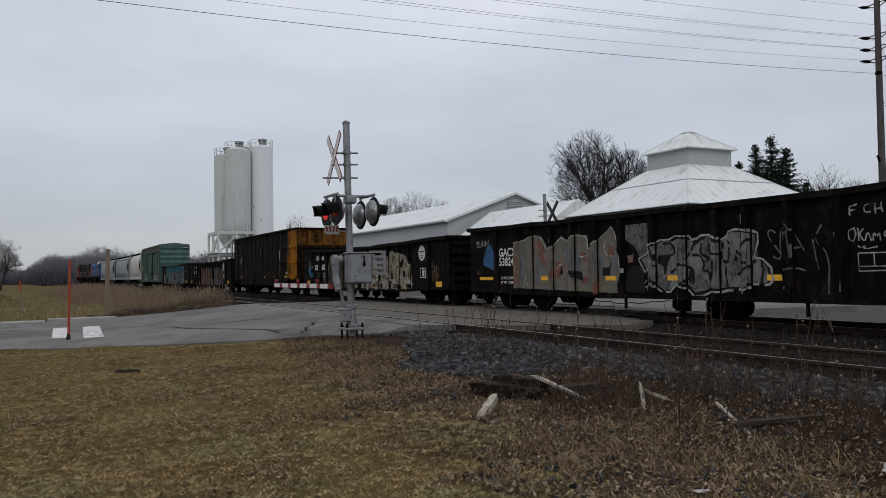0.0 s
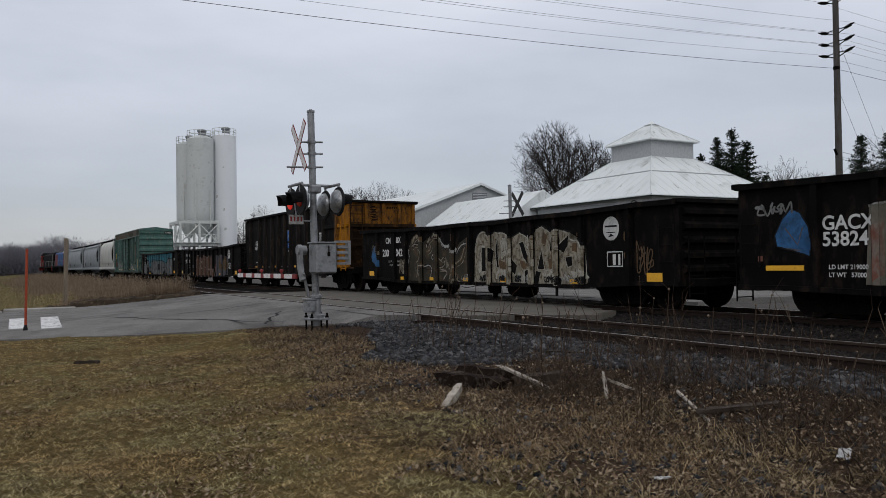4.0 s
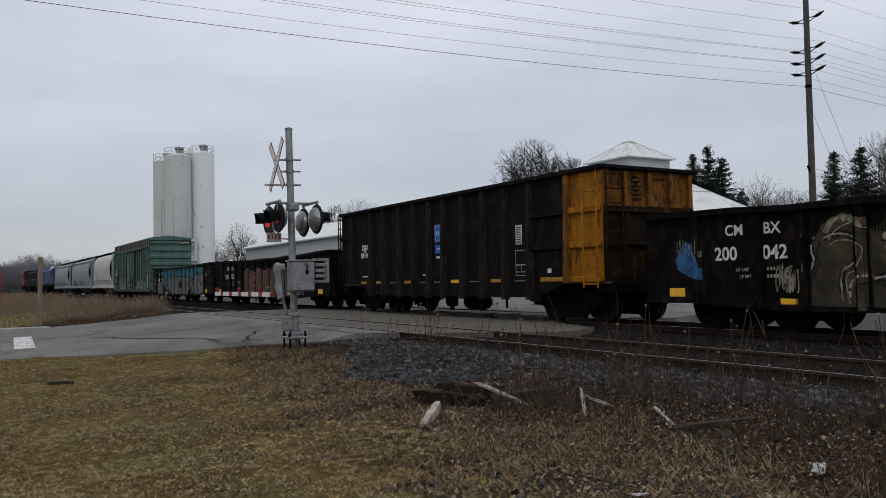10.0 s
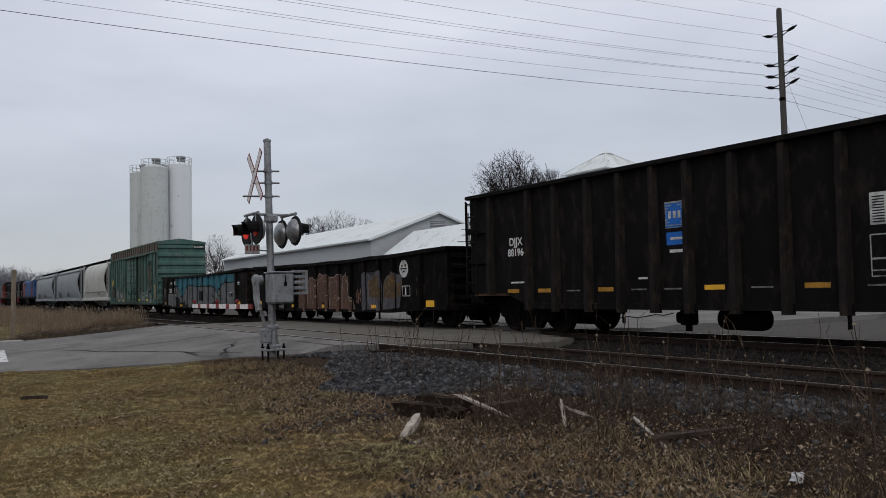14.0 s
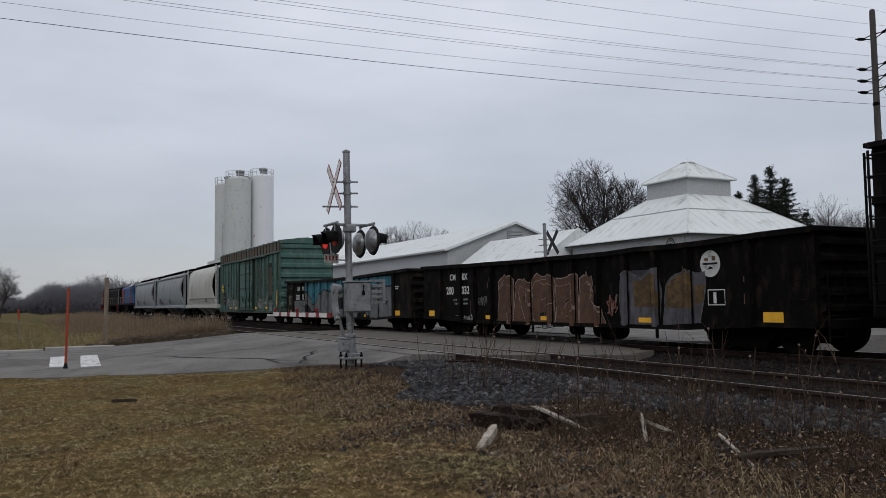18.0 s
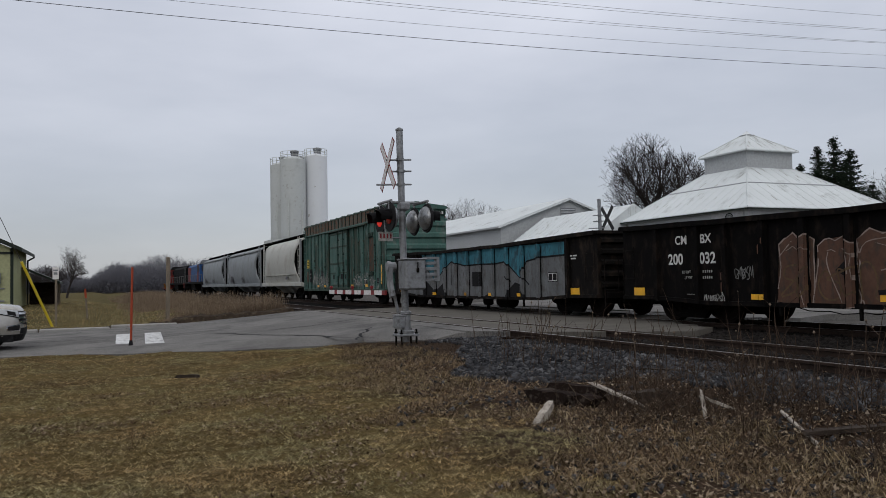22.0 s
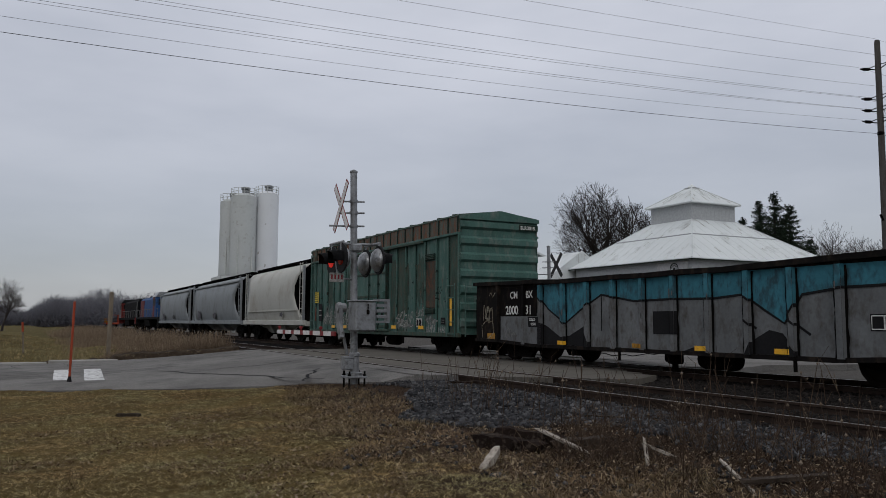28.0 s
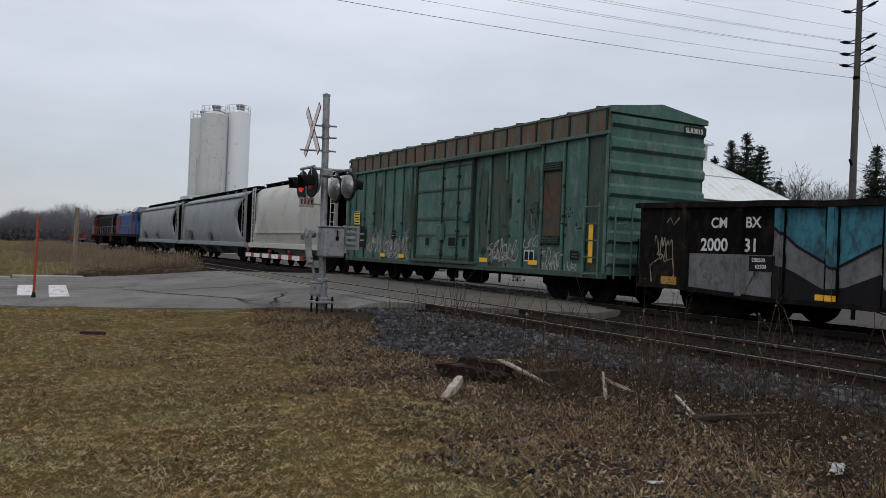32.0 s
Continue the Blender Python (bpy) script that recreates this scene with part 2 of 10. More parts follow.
HOPPER_GREY = paint("hopper_grey_paint", (0.235, 0.255, 0.265), 0.55, 0, 0.88, 0.35, 10, 0.02, (0.165, 0.172, 0.175), 0.45, 1.2, 0.12)
LOCO_BLUE = paint("locomotive_blue", (0.026, 0.075, 0.20), 0.6, 0, 0.8, 0.6, 10, 0.05, (0.018, 0.030, 0.060), 0.3)
LOCO_BLACK = paint("locomotive_black", (0.0075, 0.0075, 0.008), 0.75, 0, 0.7, 0.8, 12, 0.05, (0.018, 0.015, 0.013), 0.35, 1.5)
LOCO_RED = paint("locomotive_red", (0.15, 0.023, 0.020), 0.6, 0, 0.8, 0.6, 10, 0.05, (0.04, 0.014, 0.012), 0.4)
# dark green trim; beside the boxcar posts it is painted shade
SEAM = paint("dark_trim_and_seam_shade", (0.016, 0.034, 0.027), 0.8, 0, 0.7, 2.0, 18, 0.1, (0.030, 0.022, 0.016), 0.4, 2.0)
TEAL = paint("teal_spray_paint", (0.045, 0.175, 0.225), 0.65, 0, 0.6, 1.1, 14, 0.05, (0.028, 0.060, 0.075), 0.5, 2.0)
SPRAY_GREY = paint("grey_spray_paint", (0.148, 0.154, 0.158), 0.7, 0, 0.65, 1.1, 14, 0.05, (0.070, 0.065, 0.058), 0.42, 1.6)
SPRAY_SILVER = paint("silver_spray_paint", (0.185, 0.185, 0.18), 0.6, 0, 0.6, 1.8, 16, 0.05, (0.055, 0.053, 0.05), 0.45, 2.0)
SPRAY_WHITE = paint("white_spray_paint", (0.55, 0.55, 0.53), 0.65, 0, 0.75, 2, 20, 0.0, (0.22, 0.21, 0.20), 0.35)
SPRAY_BLACK = paint("black_spray_paint", (0.016, 0.016, 0.017), 0.6, 0, 0.8, 2, 20, 0.0)
SPRAY_PEACH = paint("faded_peach_spray_paint", (0.185, 0.160, 0.128), 0.7, 0, 0.55, 1.3, 14, 0.05, (0.115, 0.118, 0.092), 0.55, 1.6)
SPRAY_RED = paint("faded_red_spray_paint", (0.175, 0.075, 0.055), 0.7, 0, 0.7, 1.6, 14, 0.05, (0.17, 0.14, 0.115), 0.55, 2.0)
SPRAY_BROWN = paint("brown_spray_paint", (0.108, 0.058, 0.040), 0.7, 0, 0.7, 1.6, 14, 0.05, (0.055, 0.042, 0.034), 0.45, 2.0)
SPRAY_ROSE = paint("pinkish_spray_line", (0.30, 0.235, 0.205), 0.7, 0, 0.7, 3, 20, 0.0, (0.10, 0.075, 0.06), 0.42)
SPRAY_FADED = paint("worn_white_spray_paint", (0.36, 0.36, 0.34), 0.7, 0, 0.65, 3.5, 24, 0.0, (0.06, 0.055, 0.05), 0.42)
CHALK_WASH = paint("chalky_spray_wash", (0.150, 0.172, 0.160), 0.75, 0, 0.6, 3.0, 22, 0.0, (0.070, 0.095, 0.084), 0.55, 1.5)
SPRAY_DIM = paint("dull_grey_spray_paint", (0.125, 0.125, 0.125), 0.7, 0, 0.65, 2.5, 20, 0.0, (0.025, 0.022, 0.02), 0.5, 2.0)
SPRAY_MUD = paint("muddy_spray_paint", (0.046, 0.042, 0.030), 0.7, 0, 0.4, 1.6, 14, 0.05, (0.075, 0.048, 0.028), 0.5, 0.7)
SPRAY_RUST = paint("rust_through_paint", (0.135, 0.085, 0.040), 0.75, 0, 0.5, 3.0, 18, 0.1, (0.060, 0.042, 0.026), 0.6, 0.6)
SPRAY_CREAM = paint("weathered_cream_spray_paint", (0.30, 0.275, 0.215), 0.7, 0, 0.6, 2.4, 16, 0.05, (0.075, 0.058, 0.036), 0.58, 1.6)
SPRAY_PALE = paint("chalky_white_spray_paint", (0.40, 0.385, 0.33), 0.7, 0, 0.7, 3.0, 20, 0.0, (0.16, 0.135, 0.095), 0.5, 1.6)
SPRAY_TAN = paint("tan_spray_paint", (0.130, 0.080, 0.043), 0.7, 0, 0.65, 2.0, 16, 0.05, (0.06, 0.045, 0.03), 0.5, 2.0)
SPRAY_BLUE = paint("blue_spray_paint", (0.035, 0.12, 0.27), 0.6, 0, 0.6, 2.5, 16, 0.05, (0.02, 0.05, 0.10), 0.5)
SIGN_BLUE = paint("sign_blue", (0.02, 0.13, 0.45), 0.5, 0, 0.85, 3, 20, 0.0)
PLUM_GREY = paint("mauve_grey_spray_paint", (0.105, 0.102, 0.118), 0.7, 0, 0.6, 1.6, 14, 0.05, (0.055, 0.048, 0.045), 0.5, 2.0)

GALV = paint("galvanised_steel", (0.27, 0.28, 0.29), 0.45, 0.5, 0.7, 2.5, 22, 0.06, (0.13, 0.13, 0.13), 0.45)
ALU = paint("cast_aluminium", (0.28, 0.29, 0.30), 0.5, 0.4, 0.7, 3, 25, 0.06, (0.12, 0.12, 0.12), 0.4)
SIGNAL_BLACK = paint("signal_black", (0.018, 0.018, 0.019), 0.5, 0, 0.8, 4, 30, 0.05)
SIGNAL_GREY = paint("signal_shield_grey", (0.30, 0.31, 0.32), 0.35, 0.6, 0.6, 3.5, 25, 0.05, (0.10, 0.10, 0.10), 0.4)
SIGN_WHITE = paint("retroreflective_white", (0.66, 0.64, 0.63), 0.5, 0, 0.88, 3, 30, 0.02, (0.36, 0.33, 0.31), 0.25)
SIGN_RED = paint("sign_red", (0.20, 0.030, 0.032), 0.5, 0, 0.8, 3, 30, 0.02)
CONCRETE = paint("weathered_concrete", (0.30, 0.29, 0.27), 0.9, 0, 0.75, 1.2, 22, 0.25, (0.17, 0.16, 0.145), 0.45)
PAINT_ROAD = paint("worn_white_road_paint", (0.62, 0.62, 0.61), 0.8, 0, 0.8, 2.5, 18, 0.1, (0.19, 0.185, 0.18), 0.48)
ORANGE_POST = paint("orange_marker_plastic", (0.33, 0.062, 0.030), 0.5, 0, 0.8, 2, 20, 0.05, (0.16, 0.04, 0.025), 0.35)
YELLOW_TUBE = paint("yellow_guy_guard", (0.62, 0.47, 0.03), 0.45, 0, 0.85, 2, 20, 0.02)
WOOD_POST = paint("weathered_timber_post", (0.23, 0.19, 0.145), 0.9, 0, 0.65, 1.5, 25, 0.3, (0.11, 0.09, 0.07), 0.4, 6.0)
POLE_WOOD = paint("utility_pole_timber", (0.085, 0.080, 0.076), 0.9, 0, 0.65, 0.8, 20, 0.3, (0.055, 0.047, 0.04), 0.45, 6.0)
CABLE = paint("cable_black", (0.05, 0.05, 0.055), 0.6, 0, 0.9, 1, 10, 0.0)
TIE_WOOD = paint("old_railway_tie", (0.045, 0.034, 0.026), 0.95, 0, 0.55, 2, 30, 0.4, (0.080, 0.066, 0.054), 0.35, 4.0)
BARK = paint("bare_tree_bark", (0.024, 0.020, 0.018), 0.95, 0, 0.7, 1.5, 18, 0.3)
# bark of the farther trees, lightened in colour to stand for haze
BARK_HAZED = paint("hazed_far_bark", (0.050, 0.043, 0.041), 0.95, 0, 0.7, 1.5, 18, 0.3)
ROOF_WHITE = paint("white_metal_roof", (0.62, 0.65, 0.65), 0.55, 0.0, 0.92, 0.25, 8, 0.04, (0.30, 0.31, 0.30), 0.16, 1.0, 0.12)
SIDING = paint("pale_grey_siding", (0.385, 0.40, 0.405), 0.65, 0, 0.93, 0.25, 6, 0.04)
SIDING_DARK = paint("shaded_trim_grey", (0.20, 0.21, 0.22), 0.6, 0, 0.85, 0.5, 8, 0.05)
SILO = paint("silo_white_steel", (0.49, 0.51, 0.50), 0.6, 0, 0.94, 0.12, 3, 0.0, (0.33, 0.33, 0.31), 0.14, 1.0, 0.08)
SILO_NEW = paint("silo_bright_white_steel", (0.66, 0.68, 0.70), 0.5, 0, 0.96, 0.12, 3, 0.0, (0.55, 0.56, 0.56), 0.1, 1.0, 0.05)
SILO_FRAME = paint("silo_frame_paint", (0.52, 0.54, 0.52), 0.6, 0, 0.85, 0.4, 6, 0.05)
SHED_GREEN = paint("olive_shed_siding", (0.34, 0.35, 0.20), 0.65, 0, 0.9, 0.4, 8, 0.05, (0.27, 0.27, 0.16), 0.3)
SHED_TRIM = paint("dark_green_trim", (0.025, 0.032, 0.026), 0.55, 0, 0.8, 1, 10, 0.05)
RAIL_STEEL = paint("rail_side_rust", (0.040, 0.027, 0.021), 0.85, 0.0, 0.65, 2, 30, 0.2, (0.020, 0.015, 0.012), 0.4)
RAIL_TOP = paint("rail_running_surface", (0.34, 0.32, 0.30), 0.35, 0.9, 0.8, 2, 30, 0.05, (0.13, 0.10, 0.08), 0.3)
DEBRIS_PALE = paint("pale_split_wood", (0.38, 0.34, 0.29), 0.9, 0, 0.6, 5, 40, 0.3, (0.14, 0.11, 0.085), 0.45, 1.0)
DEBRIS_DARK = paint("rotten_dark_wood", (0.022, 0.015, 0.012), 0.95, 0, 0.5, 5, 40, 0.5, (0.085, 0.068, 0.054), 0.30)
LITTER = paint("white_litter", (0.50, 0.50, 0.50), 0.7, 0, 0.75, 6, 30, 0.1)
CAR_SILVER = paint("silver_car_paint", (0.40, 0.385, 0.355), 0.25, 0.6, 0.95, 1, 8, 0.0)
CAR_BLACK = paint("black_plastic", (0.018, 0.018, 0.019), 0.55, 0, 0.85, 3, 20, 0.03)
CHROME = paint("bright_chrome", (0.62, 0.62, 0.63), 0.15, 1.0, 0.9, 2, 8, 0.0)
CAR_WHITE = paint("white_car_paint", (0.70, 0.71, 0.72), 0.25, 0.0, 0.95, 1, 8, 0.0)

GLASS = bpy.data.materials.new("lamp_lens")
GLASS.use_nodes = True
GLASS.node_tree.nodes["Principled BSDF"].inputs["Base Color"].default_value = (0.75, 0.78, 0.80, 1)
GLASS.node_tree.nodes["Principled BSDF"].inputs["Roughness"].default_value = 0.08
GLASS.node_tree.nodes["Principled BSDF"].inputs["Transmission Weight"].default_value = 0.6

RED_LIT = bpy.data.materials.new("red_signal_lens_lit")
RED_LIT.use_nodes = True
for key, val in (("Base Color", (0.5, 0.02, 0.015, 1)), ("Emission Color", (1.0, 0.055, 0.04, 1)), ("Emission Strength", 0.34), ("Roughness", 0.2)):
    RED_LIT.node_tree.nodes["Principled BSDF"].inputs[key].default_value = val
RED_DIM = bpy.data.materials.new("red_signal_lens_dim")
RED_DIM.use_nodes = True
for key, val in (("Base Color", (0.35, 0.02, 0.012, 1)), ("Roughness", 0.2)):
    RED_DIM.node_tree.nodes["Principled BSDF"].inputs[key].default_value = val

# ---- plan: x runs across the railway, y along it, z up; rail heads lie at z = 0.57 ----
RAIL_Z = 0.57
NEAR_X, TRAIN_X = 8.80, 13.73
GX = (-900, 0.5, 3, 5, 6.2, 7.2, 7.6, 15.2, 16.4, 19, 26, 900)
GZ = (0.0, 0.0, 0.06, 0.17, 0.29, 0.39, 0.415, 0.415, 0.38, 0.28, 0.22, 0.22)
RX = (-900, -2, 2, 4, 6, 7.5, 15.6, 18, 24, 900)
RZ = (0.03, 0.03, 0.12, 0.24, 0.40, 0.545, 0.545, 0.49, 0.42, 0.40)
EDGE_X = (-300, -12, -0.6, 2.9, 4.4, 5.6, 6.8, 8.4, 10.7, 11.8, 12.4, 13.0, 15.6, 16.2, 19, 23, 45, 300)
NEAR_Y = (24.0, 22.6, 21.8, 19.9, 18.9, 18.0, 16.4, 14.5, 12.7, 13.5, 15.2, 16.2, 15.8, 15.2, 16.9, 16.8, 17.0, 17.0)
FAR_Y = (33.4, 33.4, 33.2, 33.2, 33.0, 32.8, 32.6, 32.3, 32.0, 32.0, 32.0, 32.0, 34.0, 36.0, 39.0, 44.0, 44.0, 44.0)


def ground_z(x, y):
    """Height of the ground: the railway bank, and a gentle rise of the field past the road."""
    rise = 0.50 * min(max((y - 37.0) / 17.0, 0.0), 1.0) * min(max((2.5 - x) / 3.0, 0.0), 1.0)
    return float(np.interp(x, GX, GZ)) + rise


def bend(y):
    """How far the line has swung to lower x: it turns by about two degrees far down the track."""
    d = y - 137.0
    return 0.021 * (math.sqrt(d * d + 30.0) + d)


def road_z(x):
    return float(np.interp(x, RX, RZ))


def wave(x, y, s, seed=0.0):
    return noise.noise(Vector((x * s + seed, y * s - seed, seed)))


def ground_material():
    """Winter lawn that turns to dead weeds and dirt, then to ballast beside the tracks."""
    m = bpy.data.materials.new("winter_ground")
    m.use_nodes = True
    n, l = m.node_tree.nodes, m.node_tree.links
    b = n["Principled BSDF"]
    b.inputs["Roughness"].default_value = 0.95
    b.inputs["Specular IOR Level"].default_value = 0.03
    co = n.new("ShaderNodeTexCoord")
    sep = n.new("ShaderNodeSeparateXYZ")
    l.new(co.outputs["Object"], sep.inputs[0])

    def tex(scale, detail=6.0, rough=0.6):
        t = n.new("ShaderNodeTexNoise")
        t.inputs["Scale"].default_value, t.inputs["Detail"].default_value, t.inputs["Roughness"].default_value = scale, detail, rough
        l.new(co.outputs["Object"], t.inputs[0])
        return t.outputs[0]

    def ramp(src, stops):
        r = n.new("ShaderNodeValToRGB")
        while len(r.color_ramp.elements) < len(stops):
            r.color_ramp.elements.new(0.5)
        for e, (at, c) in zip(r.color_ramp.elements, stops):
            e.position, e.color = at, (*c, 1)
        l.new(src, r.inputs[0])
        return r.outputs[0]

    def mix(f, a, c, blend="MIX"):
        x = n.new("ShaderNodeMix")
        x.data_type, x.blend_type = "RGBA", blend
        if isinstance(f, float):
            x.inputs[0].default_value = f
        else:
            l.new(f, x.inputs[0])
        l.new(a, x.inputs[6]), l.new(c, x.inputs[7])
        return x.outputs[2]

    def maths(op, a, c):
        x = n.new("ShaderNodeMath")
        x.operation = op
        for i, v in enumerate((a, c)):
            if isinstance(v, (int, float)):
                x.inputs[i].default_value = v
            else:
                l.new(v, x.inputs[i])
        return x.outputs[0]

    def steps(src, lo, hi):
        x = n.new("ShaderNodeMapRange")
        x.interpolation_type = "SMOOTHSTEP"
        x.inputs[1].default_value, x.inputs[2].default_value = lo, hi
        l.new(src, x.inputs[0])
        return x.outputs[0]

    lawn = ramp(tex(0.55, 8), ((0.30, (0.060, 0.039, 0.017)), (0.48, (0.090, 0.066, 0.028)), (0.62, (0.114, 0.086, 0.036)), (0.75, (0.125, 0.088, 0.039))))
    lawn = mix(0.75, lawn, ramp(tex(28, 5, 0.75), ((0.32, (0.15, 0.14, 0.12)), (0.70, (0.85, 0.82, 0.74)))), "OVERLAY")
    weeds = ramp(tex(1.3, 8, 0.7), ((0.30, (0.021, 0.014, 0.010)), (0.50, (0.046, 0.031, 0.022)), (0.68, (0.087, 0.061, 0.042))))
    weeds = mix(0.75, weeds, ramp(tex(34, 5, 0.75), ((0.30, (0.10, 0.10, 0.10)), (0.72, (0.9, 0.85, 0.78)))), "OVERLAY")
    stone = ramp(tex(26, 3, 0.7), ((0.30, (0.004, 0.004, 0.005)), (0.52, (0.015, 0.015, 0.017)), (0.72, (0.040, 0.041, 0.045))))
    gravel = ramp(tex(9, 6, 0.8), ((0.30, (0.045, 0.041, 0.038)), (0.70, (0.125, 0.118, 0.110))))
    wob = maths("MULTIPLY", maths("SUBTRACT", tex(0.7, 5), 0.5), 4.0)
    across = maths("ADD", sep.outputs[0], wob)
    # the weedy strip starts nearer to the railway as y grows
    tilt = maths("ADD", across, maths("MULTIPLY", sep.outputs[1], -0.16))
    c = mix(steps(tilt, 1.4, 3.0), lawn, weeds)
    # a spill of ballast that comes furthest out at y = 11.4
    reach = maths("ADD", maths("MULTIPLY", maths("MAXIMUM", maths("SUBTRACT", sep.outputs[1], 11.4), 0.0), 0.46), maths("MULTIPLY", maths("MAXIMUM", maths("SUBTRACT", 9.3, sep.outputs[1]), 0.0), 2.5))
    heap = maths("ADD", maths("MULTIPLY", wob, 0.25), maths("SUBTRACT", sep.outputs[0], maths("ADD", reach, 5.2)))
    # paler mown field past the road
    field = mix(0.6, ramp(tex(0.35, 8, 0.65), ((0.30, (0.055, 0.041, 0.019)), (0.50, (0.090, 0.075, 0.033)), (0.70, (0.129, 0.103, 0.051)))), ramp(tex(6, 6, 0.75), ((0.30, (0.25, 0.24, 0.22)), (0.72, (0.75, 0.74, 0.70)))), "OVERLAY")
    c = mix(steps(sep.outputs[1], 33.0, 34.5), c, field)
    c = mix(steps(heap, -0.15, 0.30), c, stone)
    c = mix(steps(across, 6.4, 7.4), c, stone)
    # ballast by the rails: dark with oil, and the train's shade in the colour
    oily_shaded = ramp(tex(20, 3, 0.7), ((0.30, (0.003, 0.003, 0.003)), (0.55, (0.009, 0.008, 0.008)), (0.75, (0.020, 0.018, 0.016))))
    c = mix(steps(across, 7.6, 8.3), c, oily_shaded)
    c = mix(steps(across, 15.6, 17.5), c, gravel)
    l.new(c, b.inputs["Base Color"])
    bp = n.new("ShaderNodeBump")
    bp.inputs["Strength"].default_value, bp.inputs["Distance"].default_value = 0.8, 0.05
    l.new(tex(30, 6, 0.7), bp.inputs["Height"]), l.new(bp.outputs[0], b.inputs["Normal"])
    return m


GROUND = ground_material()
ASPHALT = paint("old_asphalt", (0.178, 0.170, 0.160), 0.9, 0, 0.66, 0.55, 40, 0.5, (0.092, 0.088, 0.084), 0.52, 0.6, 0.9)
ASPHALT_DARK = paint("tar_seal", (0.020, 0.020, 0.021), 0.8, 0, 0.8, 1, 30, 0.1)
KERB = paint("pale_kerb_concrete", (0.33, 0.32, 0.30), 0.9, 0, 0.8, 1.0, 20, 0.2, (0.22, 0.21, 0.19), 0.35)
CONC_PLANK = paint("crossing_concrete", (0.118, 0.108, 0.094), 0.9, 0, 0.8, 0.6, 40, 0.2, (0.085, 0.078, 0.068), 0.45)


SHEET = []


def sheet_z(x, y):
    """Heights of the built ground sheet at arrays of places."""
    xs, ys, h = SHEET[0]
    i, j = np.clip(np.searchsorted(xs, x) - 1, 0, len(xs) - 2), np.clip(np.searchsorted(ys, y) - 1, 0, len(ys) - 2)
    u, v = (x - xs[i]) / (xs[i + 1] - xs[i]), (y - ys[j]) / (ys[j + 1] - ys[j])
    return (h[j, i] * (1 - u) + h[j, i + 1] * u) * (1 - v) + (h[j + 1, i] * (1 - u) + h[j + 1, i + 1] * u) * v


LATTICE = np.random.default_rng(91).uniform(-1, 1, (256, 256))


def swell(x, y, s, seed=0):
    """Smooth value noise in -1 to 1 at arrays of places, with features of about 1 / s metres."""
    x, y = x * s + 17.3 * seed, y * s - 9.7 * seed
    i, j = np.floor(x).astype(int), np.floor(y).astype(int)
    u, v = x - i, y - j
    u, v = u * u * (3 - 2 * u), v * v * (3 - 2 * v)
    g = LATTICE
    return (g[j % 256, i % 256] * (1 - u) + g[j % 256, (i + 1) % 256] * u) * (1 - v) + (g[(j + 1) % 256, i % 256] * (1 - u) + g[(j + 1) % 256, (i + 1) % 256] * u) * v


def build_ground():
    xs = np.r_[-900, -400, -200, -100, -60, -40, -30, -24, -20, -16, np.arange(-12, 18.01, 0.25), 20, 24, 30, 40, 60, 100, 200, 400, 900]
    ys = np.r_[-900, -400, -200, -100, -60, -30, -15, -8, -4, np.arange(0, 38.01, 0.25), 40, 44, 50, 60, 75, 100, 140, 200, 300, 500, 900]
    verts = []
    for y in ys:
        for x in xs:
            rough = 0.05 if -12 <= x <= 7 and 0 <= y <= 38 else 0.0
            verts.append((x, y, ground_z(x, y) + rough * wave(x, y, 0.8) + rough * 0.5 * wave(x, y, 3.1)))
    w = len(xs)
    SHEET.append((xs, ys, np.array([v[2] for v in verts]).reshape(len(ys), w)))
    faces = [(j * w + i, j * w + i + 1, (j + 1) * w + i + 1, (j + 1) * w + i) for j in range(len(ys) - 1) for i in range(w - 1)]
    ob = part_of("ground", raw("ground", verts, faces), GROUND)
    tagged(ob, "winter lawn turning to dead weeds and ballast", "ground", kind="structure")


